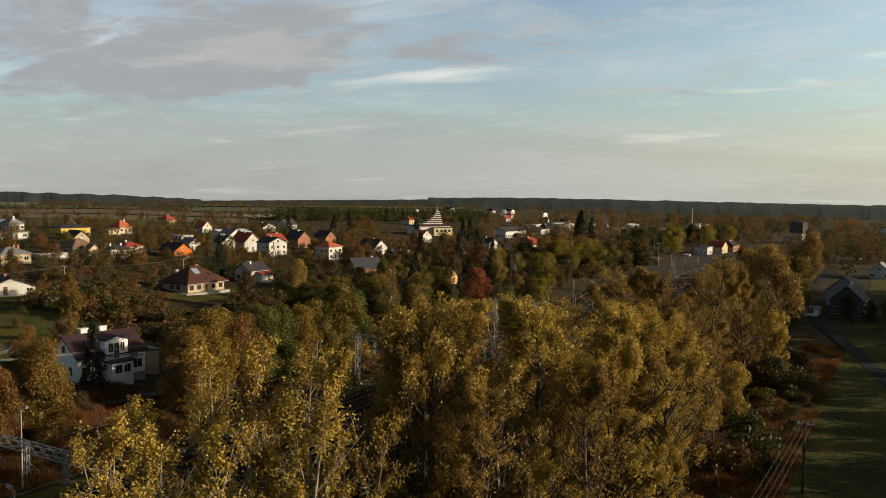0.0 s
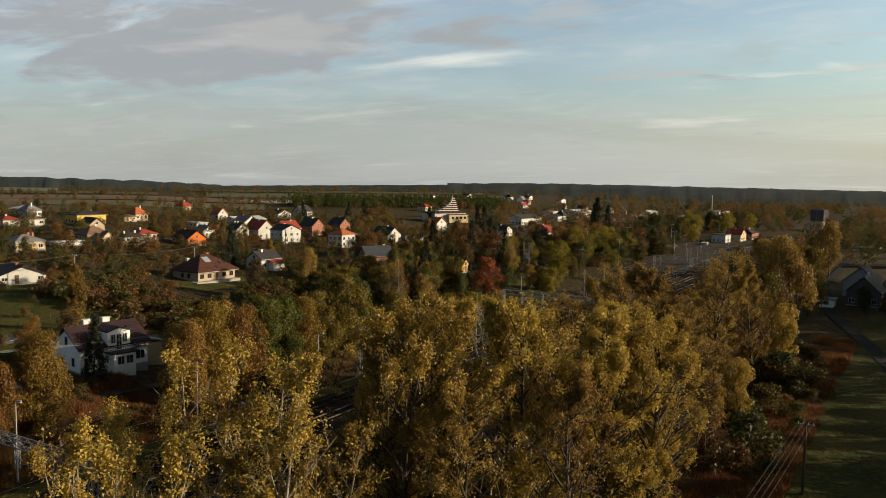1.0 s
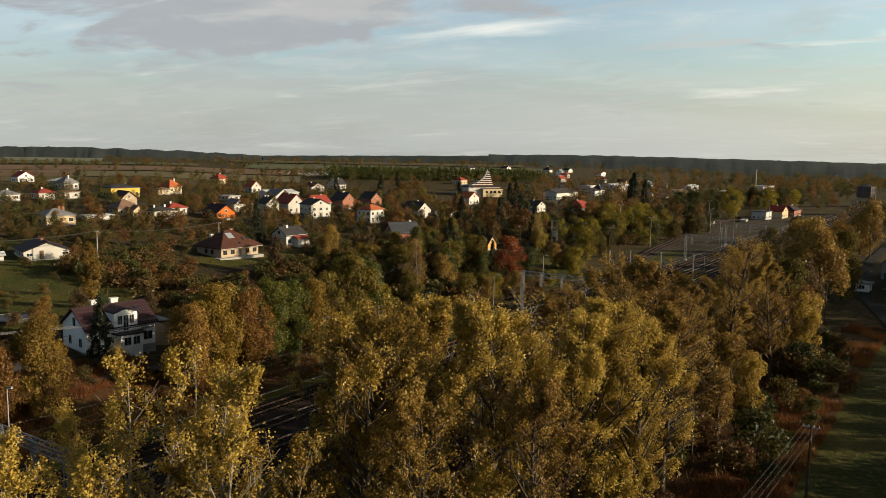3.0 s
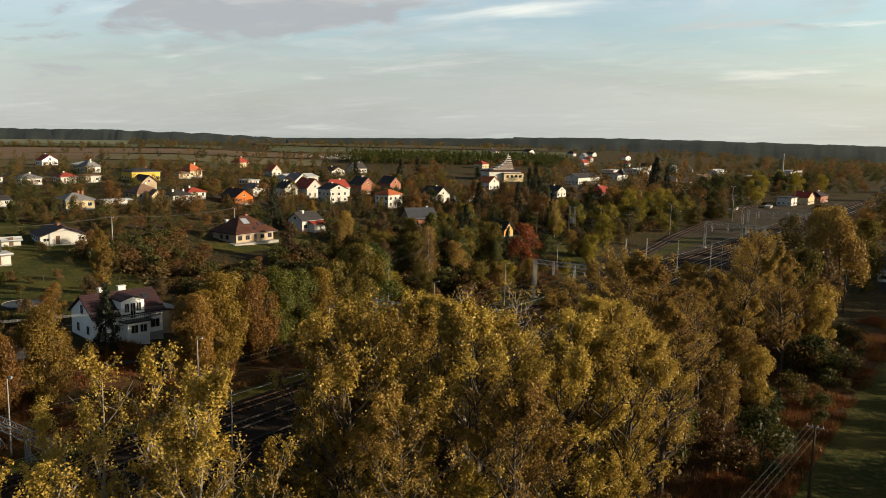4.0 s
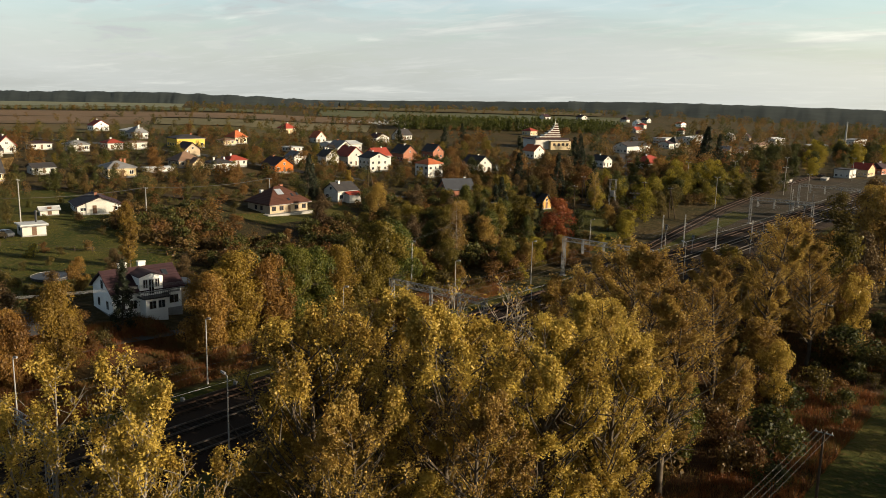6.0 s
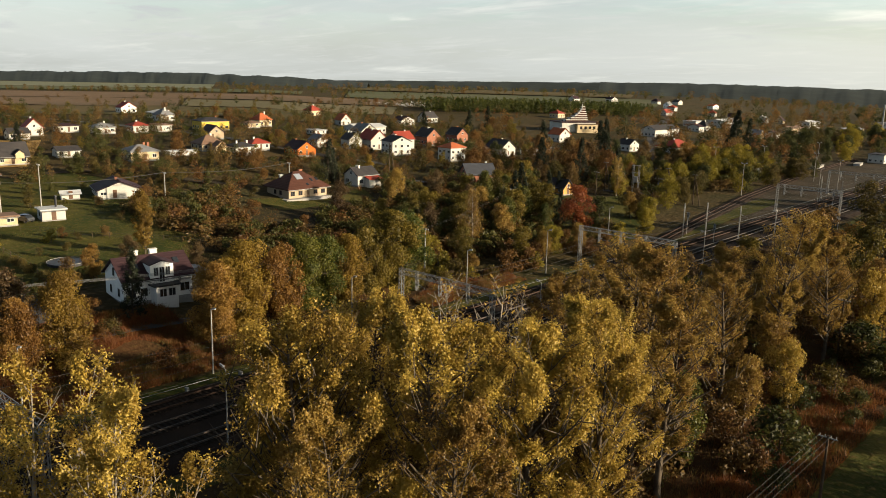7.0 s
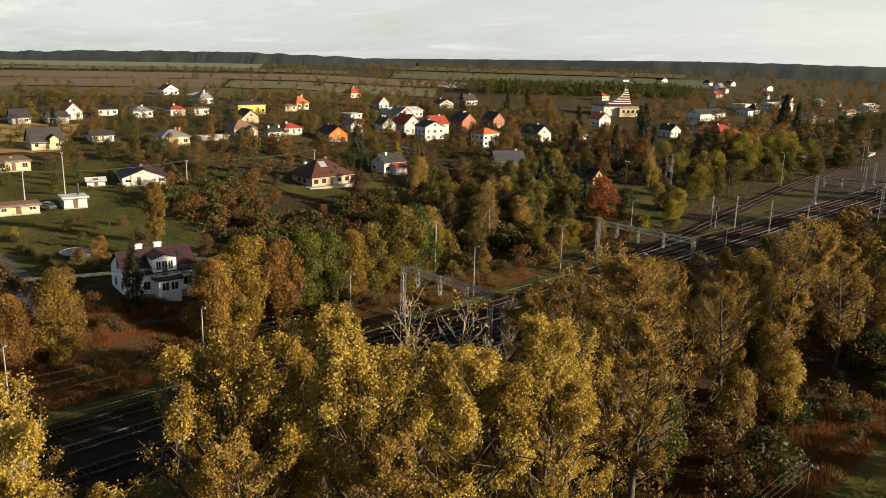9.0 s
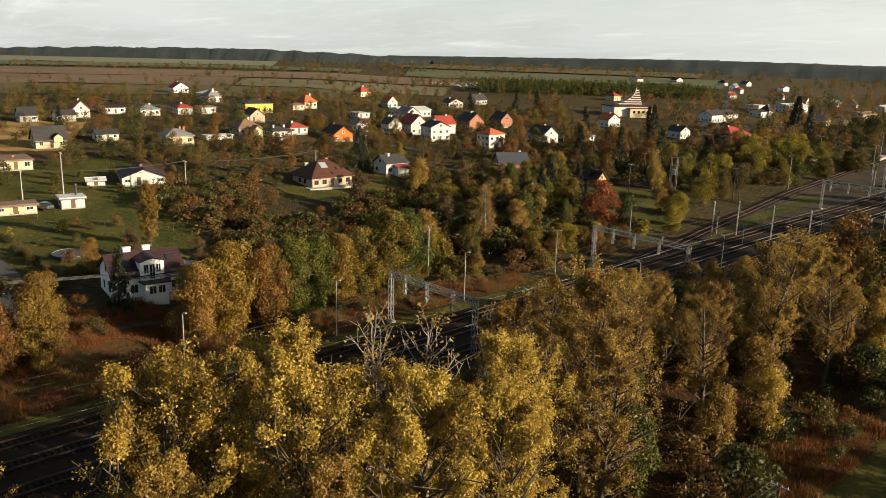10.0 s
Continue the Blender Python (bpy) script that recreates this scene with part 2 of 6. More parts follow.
M["grey"] = material("grey_render", (0.3096, 0.3053, 0.2924), (0.2580, 0.2537, 0.2408), 0.5, 0.9, 6, 0.25)
# puts shade into one house's walls; also the water tank's own dark tone
M["dim"] = material("shaded_wall_dark_tank", (0.10, 0.097, 0.093), (0.075, 0.072, 0.069), 0.5, 0.9, 6, 0.25)
M["tan"] = material("tan_render", (0.4300, 0.3354, 0.2322), (0.3698, 0.2838, 0.1892), 0.4, 0.9, 6, 0.25)
M["r_brown"] = tiled_material("brown_roof_tiles", (0.082, 0.034, 0.023), (0.064, 0.027, 0.019))
M["r_dark"] = tiled_material("dark_roof_tiles", (0.036, 0.034, 0.036), (0.05, 0.045, 0.045))
M["r_red"] = tiled_material("red_roof_tiles", (0.31, 0.055, 0.035), (0.24, 0.045, 0.03))
M["r_orange"] = tiled_material("orange_roof_tiles", (0.44, 0.125, 0.05), (0.36, 0.10, 0.04))
M["r_plum"] = tiled_material("plum_roof_sheet", (0.046, 0.024, 0.027), (0.036, 0.019, 0.022))
M["r_grey"] = tiled_material("grey_roof_sheet", (0.20, 0.20, 0.205), (0.16, 0.16, 0.165))
M["r_slate"] = tiled_material("slate_roof", (0.062, 0.066, 0.078), (0.050, 0.053, 0.062))
M["r_tan"] = tiled_material("tan_roof_tiles", (0.20, 0.125, 0.085), (0.165, 0.10, 0.07))
M["r_light"] = tiled_material("light_roof_sheet", (0.48, 0.49, 0.49), (0.40, 0.41, 0.42))
M["glass"] = material("window_glass", (0.02, 0.024, 0.028), (0.03, 0.034, 0.04), 0.6, 0.08, 5, 0.0, spec=0.8)
M["frame"] = material("white_frame", (0.6708, 0.6622, 0.6278), (0.6020, 0.5934, 0.5590), 2, 0.5, 20, 0.05)
M["frame_dark"] = material("brown_frame", (0.10, 0.055, 0.03), (0.13, 0.07, 0.04), 2, 0.5, 20, 0.05)
M["chimney_white"] = material("white_chimney", (0.6708, 0.6536, 0.6192), (0.5676, 0.5504, 0.5160), 1, 0.9, 8, 0.2)
M["blackmetal"] = material("black_metal", (0.02, 0.02, 0.022), (0.035, 0.035, 0.037), 2, 0.5, 20, 0.1)
M["solar"] = material("solar_panel", (0.25, 0.28, 0.33), (0.30, 0.33, 0.38), 2, 0.12, 20, 0, spec=0.9)
M["rough"] = material("reddish_rough_grass", (0.075, 0.034, 0.015), (0.042, 0.031, 0.012), 0.15, 0.95, 2.0, 0.9, c3=(0.066, 0.040, 0.015))
# ground colour made dark to stand for shade below scrub and trees
M["scrub"] = material("shaded_scrub_floor", (0.038, 0.028, 0.013), (0.024, 0.022, 0.009), 0.12, 0.95, 1.6, 0.9, c3=(0.052, 0.034, 0.015))
M["weeds"] = leaf_material("dry_weeds", (0.18, 0.060, 0.020), (0.23, 0.090, 0.026), (0.14, 0.110, 0.028), 0.3)
M["grass_blades"] = leaf_material("grass_blades", (0.060, 0.070, 0.012), (0.110, 0.104, 0.018), (0.16, 0.135, 0.028), 0.3)
# haze of distance is mixed into this canopy colour: lighter and bluer
M["wood_hazed"] = material("hazed_woodland", (0.034, 0.042, 0.040), (0.046, 0.054, 0.050), 0.006, 0.95, 0.05, 0.0)
LEAF = {
    "gold": leaf_material("gold_leaves", (0.214, 0.130, 0.024), (0.352, 0.230, 0.039), (0.468, 0.328, 0.060)),
    "goldbrown": leaf_material("gold_brown_leaves", (0.16, 0.090, 0.023), (0.255, 0.151, 0.033), (0.35, 0.230, 0.048)),
    "olive": leaf_material("olive_leaves", (0.070, 0.056, 0.011), (0.118, 0.092, 0.014), (0.185, 0.134, 0.018)),
    "green": leaf_material("green_leaves", (0.036, 0.048, 0.009), (0.062, 0.073, 0.012), (0.115, 0.107, 0.016)),
    "rust": leaf_material("rust_leaves", (0.1290, 0.0640, 0.0167), (0.1900, 0.0990, 0.0220), (0.2400, 0.1370, 0.0300)),
    "red": leaf_material("red_leaves", (0.15, 0.034, 0.013), (0.21, 0.052, 0.017), (0.26, 0.090, 0.022)),
    "brown": leaf_material("brown_leaves", (0.0570, 0.0342, 0.0182), (0.0874, 0.0532, 0.0243), (0.1216, 0.0798, 0.0319)),
}
LEAF.update({
    "dullbrown": leaf_material("dull_brown_leaves", (0.078, 0.047, 0.017), (0.118, 0.071, 0.023), (0.172, 0.106, 0.031)),
    "dullolive": leaf_material("dull_olive_leaves", (0.044, 0.038, 0.011), (0.076, 0.060, 0.015), (0.125, 0.092, 0.020)),
    "dullgreen": leaf_material("dull_green_leaves", (0.029, 0.036, 0.010), (0.048, 0.054, 0.014), (0.084, 0.080, 0.019)),
    "dullrust": leaf_material("dull_rust_leaves", (0.100, 0.047, 0.016), (0.145, 0.070, 0.020), (0.195, 0.102, 0.027)),
    "rustgold": leaf_material("rust_gold_leaves", (0.155, 0.074, 0.018), (0.225, 0.116, 0.024), (0.29, 0.165, 0.034)),
    "fresh": leaf_material("yellow_green_leaves", (0.042, 0.058, 0.010), (0.078, 0.092, 0.014), (0.150, 0.140, 0.020)),
    "amber": leaf_material("amber_leaves", (0.145, 0.086, 0.016), (0.21, 0.128, 0.020), (0.28, 0.182, 0.026)),
    "needle": leaf_material("spruce_needles", (0.0106, 0.0160, 0.0084), (0.0167, 0.0228, 0.0114), (0.0258, 0.0304, 0.0137), 0.1),
    "willow": leaf_material("willow_leaves", (0.10, 0.085, 0.012), (0.175, 0.142, 0.016), (0.27, 0.21, 0.022)),
})


# ---- shapes ----
def sstep(a, b, x):
    u = min(1.0, max(0.0, (x - a) / (b - a)))
    return u * u * (3 - 2 * u)


def ground_z(x, y):
    """The land: level along the railway, rising behind it to a broad shelf, falling again towards the far woods."""
    r, az = math.hypot(x, y), math.degrees(math.atan2(-x, y))
    up = max(0.0, -x - 72)
    up = up if up < 200 else 200 + 40 * (1 - math.exp((200 - up) / 40))
    land = 0.042 * up * sstep(14, 26, az) + 2.3 * sstep(44, 54, az) * sstep(74, 92, -x)
    open_side = 1 - sstep(46, 52, az)
    return land * (1 - 0.5 * sstep(900, 2000, r)) - 14 * sstep(900, 2200, r) * open_side - 55 * sstep(1200, 4200, r) * sstep(24, 30, az) * open_side - 75 * sstep(1200, 4900, r) * (1 - open_side)


def box(bm, x0, x1, y0, y1, z0, z1, m=None):
    v = [bm.verts.new((x, y, z)) for z in (z0, z1) for x, y in ((x0, y0), (x1, y0), (x1, y1), (x0, y1))]
    if m is not None:
        for q in v:
            q.co = m @ q.co
    for f in ((3, 2, 1, 0), (4, 5, 6, 7), (0, 1, 5, 4), (1, 2, 6, 5), (2, 3, 7, 6), (3, 0, 4, 7)):
        bm.faces.new([v[i] for i in f])


def prism(bm, pts, a, b):
    """A slab: pts (world triples) at offset a and b along their normal."""
    p = [Vector(q) for q in pts]
    n = (p[1] - p[0]).cross(p[2] - p[0]).normalized()
    lo, hi = [bm.verts.new(q + n * a) for q in p], [bm.verts.new(q + n * b) for q in p]
    bm.faces.new(hi)
    bm.faces.new(lo[::-1])
    for i in range(len(p)):
        j = (i + 1) % len(p)
        bm.faces.new((lo[i], lo[j], hi[j], hi[i]))


def rod(bm, a, b, r0, r1=None, n=6):
    a, b = Vector(a), Vector(b)
    r1 = r0 if r1 is None else r1
    d = (b - a).normalized()
    u = d.orthogonal().normalized()
    w = d.cross(u)
    ring = [[bm.verts.new(c + (u * math.cos(k * 2 * math.pi / n) + w * math.sin(k * 2 * math.pi / n)) * r) for k in range(n)] for c, r in ((a, r0), (b, r1))]
    for k in range(n):
        bm.faces.new((ring[0][k], ring[0][(k + 1) % n], ring[1][(k + 1) % n], ring[1][k]))
    bm.faces.new(ring[1])
    bm.faces.new(ring[0][::-1])


def mesh_of(name, bm, mat):
    me = bpy.data.meshes.new(name)
    bm.to_mesh(me)
    bm.free()
    me.materials.append(mat)
    return me


def part(name, bm, mat, parent=None, label=""):
    ob = new(name, mesh_of(name, bm, mat))
    ob.parent = parent
    return tagged(ob, label)


def thing(name, m, label, category, group="", kind=""):
    ob = new(name)
    ob.matrix_world = m
    ob.empty_display_size = 0.2
    return tagged(ob, label, category, group, kind)


def fast_mesh(name, verts, faces, mat):
    """verts (n,3), faces (m,k) as arrays of equal-sized faces."""
    me = bpy.data.meshes.new(name)
    n, (fm, k) = len(verts), faces.shape
    me.vertices.add(n)
    me.vertices.foreach_set("co", np.asarray(verts, dtype=np.float32).ravel())
    me.loops.add(fm * k)
    me.loops.foreach_set("vertex_index", np.asarray(faces, dtype=np.int32).ravel())
    me.polygons.add(fm)
    me.polygons.foreach_set("loop_start", np.arange(0, fm * k, k, dtype=np.int32))
    me.update(calc_edges=True)
    me.materials.append(mat)
    return me


# ---- trees ----
def tubes(paths, sides=5):
    """One mesh array for many tapered tubes: paths are lists of (point, radius)."""
    vs, fs, base = [], [], 0
    ang = np.arange(sides) * 2 * np.pi / sides
    for pts, rad in paths:
        pts = np.asarray(pts)
        d = np.gradient(pts, axis=0)
        d /= np.linalg.norm(d, axis=1)[:, None] + 1e-9
        ref = np.array([0.31, 0.95, 0.05]) if abs(d[0][1]) < 0.8 else np.array([1.0, 0.0, 0.1])
        u = np.cross(d, ref)
        u /= np.linalg.norm(u, axis=1)[:, None] + 1e-9
        w = np.cross(d, u)
        ring = pts[:, None, :] + (u[:, None, :] * np.cos(ang)[None, :, None] + w[:, None, :] * np.sin(ang)[None, :, None]) * np.asarray(rad)[:, None, None]
        vs.append(ring.reshape(-1, 3))
        n = len(pts)
        i, k = np.meshgrid(np.arange(n - 1), np.arange(sides), indexing="ij")
        a = base + i * sides + k
        b = base + i * sides + (k + 1) % sides
        fs.append(np.stack([a, b, b + sides, a + sides], -1).reshape(-1, 4))
        base += n * sides
    return np.concatenate(vs), np.concatenate(fs)


def leaves(rng, pos, size, droop=0.0, slim=0.6, out=None, corners=4):
    """A small pointed leaf at every place; leaves turn their faces outwards from their clump."""
    n = len(pos)
    face = rng.normal(size=(n, 3)) * 0.62
    if out is not None:
        face += out
    a = np.cross(face, rng.normal(size=(n, 3)) + np.array([0, 0, 0.001]))
    a /= np.linalg.norm(a, axis=1)[:, None] + 1e-9
    b = np.cross(face, a)
    b /= np.linalg.norm(b, axis=1)[:, None] + 1e-9
    if droop:
        a = a * 0.6 + np.array([0, 0, -droop])
        a /= np.linalg.norm(a, axis=1)[:, None] + 1e-9
    s = size * rng.uniform(0.65, 1.25, (n, 1))
    c = np.cross(a, b) * s * 0.12
    if corners == 3:
        v = np.stack([pos - a * s * 0.5 - b * s * slim * 0.5, pos - a * s * 0.5 + b * s * slim * 0.5, pos + a * s * 0.5 + c], 1).reshape(-1, 3)
        return v, np.arange(3 * n).reshape(n, 3)
    v = np.stack([pos - a * s * 0.5, pos + b * s * slim * 0.5 + c, pos + a * s * 0.5, pos - b * s * slim * 0.5 + c], 1).reshape(-1, 3)
    return v, np.arange(4 * n).reshape(n, 4)


def profile(shape, u):
    return {"round": math.sqrt(max(0.0, 1 - (1.75 * u - 0.75) ** 2)) if u > 0.43 else 0.40 + 1.35 * u,
            "poplar": (0.55 + 0.9 * u) if u < 0.45 else max(0.18, 1.02 - 1.35 * (u - 0.45)),
            "column": 0.75 + 0.5 * u if u < 0.4 else max(0.12, 1.0 - 1.2 * (u - 0.4)),
            "cone": max(0.04, 1.0 - u), "bush": math.sqrt(max(0.05, 1 - u * u * 0.9))}[shape]


def tree_meshes(kind, seed, h, rad, base, limbs, subs, n_leaf, leaf, shape, leaf_mat, bark="bark", rise=0.6, droop=0.0, clump=0.8, stems=1, slim=0.6, bare=0.0, thick=1.0, fine=True, thin=0.0, hearts=0, heart=0.8, shoot=0.0):
    rng = np.random.default_rng(seed)
    paths, tips = [], []
    for s in range(stems):
        off = np.array([0, 0, 0.0]) if stems == 1 else np.array([*rng.normal(0, 0.12 * rad, 2), 0])
        lean = rng.normal(0, 0.03 if stems == 1 else 0.10, 2) * h
        zs = np.linspace(-0.3, h * rng.uniform(0.9, 0.98), 9)
        tr = np.stack([off[0] + lean[0] * (np.maximum(zs, 0) / h) ** 1.5 + np.cumsum(rng.normal(0, 0.006 * h, 9)), off[1] + lean[1] * (np.maximum(zs, 0) / h) ** 1.5 + np.cumsum(rng.normal(0, 0.006 * h, 9)), zs], 1)
        r0 = thick * (0.016 * h + 0.02) / math.sqrt(stems)
        paths.append((tr, r0 * np.linspace(1, 0.12, 9) + 0.008))
        for i in range(limbs // stems):
            u = (i + rng.uniform(0.1, 0.9)) / (limbs // stems)
            z = base + (h * (0.80 if shape == "round" else 0.96) - base) * u
            p0 = np.array([np.interp(z, tr[:, 2], tr[:, k]) for k in range(3)])
            ln = rad * profile(shape, u) * rng.uniform(0.65, 1.15) + 0.15
            az = i * 2.4 + rng.uniform(-0.6, 0.6) + s * 1.3
            up = rise * (1 - 0.2 * u) + rng.normal(0, 0.12)
            d = np.array([math.cos(az), math.sin(az), up])
            d /= np.linalg.norm(d)
            k = np.linspace(0, 1, 5)[:, None]
            side = rng.normal(0, 0.10, 3)
            lp = p0 + d * ln * k + side * ln * k ** 2 + np.array([0, 0, (0.18 - droop) * ln]) * k ** 2
            if shape != "cone":
                lp[:, 2] = np.minimum(lp[:, 2], h * 1.02)
            lr = max(0.02, 0.45 * r0 * (1 - 0.75 * u))
            full = 0.10 if rng.uniform() < bare else rng.uniform(0.55, 1.45) if not shoot else rng.uniform(0.25, 1.25) ** 2
            paths.append((lp, lr * np.linspace(1, 0.2, 5) + 0.006))
            tips += [(lp[-1], full, d), (lp[3], 0.8 * full, d), (lp[2], 0.45 * full, d)]
            for j in range(subs):
                t = rng.uniform(0.3, 0.95)
                q = p0 + (lp[-1] - p0) * t + rng.normal(0, 0.03 * ln, 3)
                dd = d * 0.5 + rng.normal(0, 0.75, 3) + np.array([0, 0, 0.3 + 0.7 * shoot - droop])
                dd /= np.linalg.norm(dd)
                sl = ln * rng.uniform(0.25, 0.5)
                sp = q + dd * sl * np.linspace(0, 1, 3)[:, None] + np.array([0, 0, -droop * sl * 0.7]) * np.linspace(0, 1, 3)[:, None] ** 2
                paths.append((sp, np.linspace(lr * 0.45, 0.006, 3) + 0.004))
                tips += [(sp[-1], 0.9 * full, dd), (sp[1], 0.6 * full, dd)]
    keep = [t for t in tips if rng.uniform() > max(thin, 0.5 * bare)]
    c = np.array([t[0] for t in keep])
    w = np.array([t[1] for t in keep]) * rng.uniform(0.35, 1.6, len(keep))
    pick = rng.choice(len(c), n_leaf, p=w / w.sum())
    g = rng.normal(size=(n_leaf, 3))
    g[:, 2] += 0.25
    g *= (rng.uniform(0.2, 1, (n_leaf, 1)) ** 0.45) / (np.linalg.norm(g, axis=1)[:, None] + 1e-9)
    g *= np.array([clump, clump, clump * (0.8 + 0.8 * droop)]) * (rng.uniform(0.6, 1.4, len(c))[pick])[:, None]
    pos = c[pick] + g
    pos[:, 2] = np.maximum(pos[:, 2] - droop * rng.uniform(0, 0.9, n_leaf), 0.15)
    out = g / (np.linalg.norm(g, axis=1)[:, None] + 1e-9) * 0.8
    axis = pos - np.array([0, 0, base + 0.35 * (h - base)])
    axis[:, 2] *= 0.6
    out += 0.45 * axis / (np.linalg.norm(axis, axis=1)[:, None] + 1e-9)
    if shoot:
        # leaves stand along upright shoots
        way = np.array([t[2] for t in keep]) + np.array([0, 0, 0.35])
        way /= np.linalg.norm(way, axis=1)[:, None]
        run = rng.uniform(-1.1, 0.6, n_leaf) * shoot
        slack = clump * 0.42 * (1.15 - 0.55 * np.maximum(run / shoot, 0))
        side = rng.normal(size=(n_leaf, 3)) * slack[:, None]
        pos = c[pick] + way[pick] * run[:, None] + side
        out = side / (np.linalg.norm(side, axis=1)[:, None] + 1e-9) * 0.5
    if hearts:
        # rounded boughs, each a cloud of leaves that face outwards
        u = rng.uniform(0, 1, hearts) ** 0.85
        az = np.arange(hearts) * 2.4 + rng.uniform(-0.5, 0.5, hearts)
        rr = rad * np.array([profile(shape, q) for q in u]) * rng.uniform(0.15, 0.86, hearts)
        mid = np.stack([np.cos(az) * rr, np.sin(az) * rr, 0.5 * base + 0.3 + (h * 0.93 - 0.5 * base - 0.3) * u], 1)
        size = heart * rng.uniform(0.55, 1.3, hearts)
        mid[:, 2] = np.maximum(mid[:, 2], 0.7 * size)
        pick = rng.choice(hearts, n_leaf, p=size ** 2 / (size ** 2).sum())
        g = rng.normal(size=(n_leaf, 3))
        g[:, 2] += 0.3
        g /= np.linalg.norm(g, axis=1)[:, None]
        pos = mid[pick] + g * size[pick][:, None] * (0.35 + 0.75 * rng.uniform(0, 1, (n_leaf, 1)) ** 0.6)
        pos[:, 2] = np.maximum(pos[:, 2], 0.1)
        out = g * 0.9
    out[:, 2] += 0.2
    lv, lf = leaves(rng, pos, leaf, droop, slim, out, 3)
    tv, tf = tubes(paths if fine else [p for p in paths if len(p[0]) != 3], 5 if h > 14 else 3)
    return fast_mesh("trunk", tv, tf, M[bark]), fast_mesh("crown", lv, lf, LEAF[leaf_mat])


MODELS = {}


def model(key, label, category, **kw):
    """One standing tree or shrub; the first is built here and copies share its meshes."""
    tm, cm = tree_meshes(key, **kw)
    MODELS[key] = (tm, cm, label, category)


def plant(key, x, y, scale=1.0, turn=0.0, z=None, wide=1.0, group=""):
    tm, cm, label, category = MODELS[key]
    name = {"tree": "tree", "shrub": "shrub", "spruce": "spruce_tree", "birch": "birch_tree", "poplar": "poplar_tree"}[category]
    ob = thing(name, Matrix.LocRotScale((x, y, (ground_z(x, y) if z is None else z) - 0.05), Euler((0, 0, turn)), (scale * wide, scale * wide, scale)), label, category, group)
    for n, me in (("trunk", tm), ("crown", cm)):
        new(n, me).parent = ob
    return ob


# ---- the land ----
def make_ground():
    rings = [0.0] + [6.0 * 1.062 ** i for i in range(113)]
    rings = [r for r in rings if r < 4900] + [4900.0]
    seg = 180
    vs = [(0, 0, ground_z(0, 0))]
    for r in rings[1:]:
        for k in range(seg):
            a = 2 * math.pi * k / seg
            x, y = r * math.cos(a), r * math.sin(a)
            rough = 0.0 if (-72 < x < -48 or r > 1500) else 0.25 * (noise.noise((x * 0.06, y * 0.06, 1.7)) + 0.4 * noise.noise((x * 0.2, y * 0.2, 4.1)))
            vs.append((x, y, ground_z(x, y) + min(0.0, rough) - 0.02))
    fs = [(1 + k, 1 + (k + 1) % seg, 0) for k in range(seg)]
    quads = []
    for i in range(len(rings) - 2):
        a, b = 1 + i * seg, 1 + (i + 1) * seg
        quads += [(a + k, b + k, b + (k + 1) % seg, a + (k + 1) % seg) for k in range(seg)]
    me = bpy.data.meshes.new("ground")
    me.from_pydata(vs, [], fs + quads)
    me.materials.append(M["earth"])
    for p in me.polygons:
        p.use_smooth = True
    tagged(new("ground", me), "brown and olive autumn grassland reaching the horizon", "ground", kind="structure")


def sheet(name, corners, mat, lift, label, category="field", n=14, ragged=0.0):
    """A patch of land between four corners, lying just above the ground."""
    a, b, c, d = [Vector((*p, 0)) for p in corners]
    bm = bmesh.new()
    grid = []
    for i in range(n + 1):
        row = []
        for j in range(n + 1):
            u, v = i / n, j / n
            p = (a * (1 - u) + b * u) * (1 - v) + (d * (1 - u) + c * u) * v
            if ragged and (i in (0, n) or j in (0, n)):
                p += Vector((noise.noise((p.x * 0.11, p.y * 0.11, 3.3)), noise.noise((p.x * 0.11, p.y * 0.11, 8.3)), 0)) * ragged
            row.append(bm.verts.new((p.x, p.y, ground_z(p.x, p.y) + lift)))
        grid.append(row)
    for i in range(n):
        for j in range(n):
            bm.faces.new((grid[i][j], grid[i + 1][j], grid[i + 1][j + 1], grid[i][j + 1]))
    bmesh.ops.recalc_face_normals(bm, faces=bm.faces[:])
    return tagged(part(name, bm, mat), label, category, kind="structure")


def ribbon(name, pts, width, mat, lift, label, category="road", thick=0.0):
    """A road, path or bed along a line of points."""
    bm = bmesh.new()
    fine = []
    for (x0, y0), (x1, y1) in zip(pts, pts[1:]):
        n = max(2, int(math.hypot(x1 - x0, y1 - y0) / 8))
        fine += [(x0 + (x1 - x0) * k / n, y0 + (y1 - y0) * k / n) for k in range(n)]
    fine.append(pts[-1])
    prev = None
    for i, (x, y) in enumerate(fine):
        q, p = fine[min(i + 1, len(fine) - 1)], fine[max(i - 1, 0)]
        d = Vector((q[0] - p[0], q[1] - p[1], 0)).normalized()
        nrm = Vector((-d.y, d.x, 0)) * width / 2
        z = ground_z(x, y) + lift
        row = [bm.verts.new(Vector((x, y, z)) + nrm), bm.verts.new(Vector((x, y, z)) - nrm)]
        if thick:
            row += [bm.verts.new(Vector((x, y, z - thick)) - nrm * 1.25), bm.verts.new(Vector((x, y, z - thick)) + nrm * 1.25)]
        if prev:
            k = len(row)
            for j in range(k if thick else 1):
                bm.faces.new((prev[j], prev[(j + 1) % k], row[(j + 1) % k], row[j]))
        prev = row
    bmesh.ops.recalc_face_normals(bm, faces=bm.faces[:])
    return tagged(part(name, bm, mat), label, category, kind="structure")


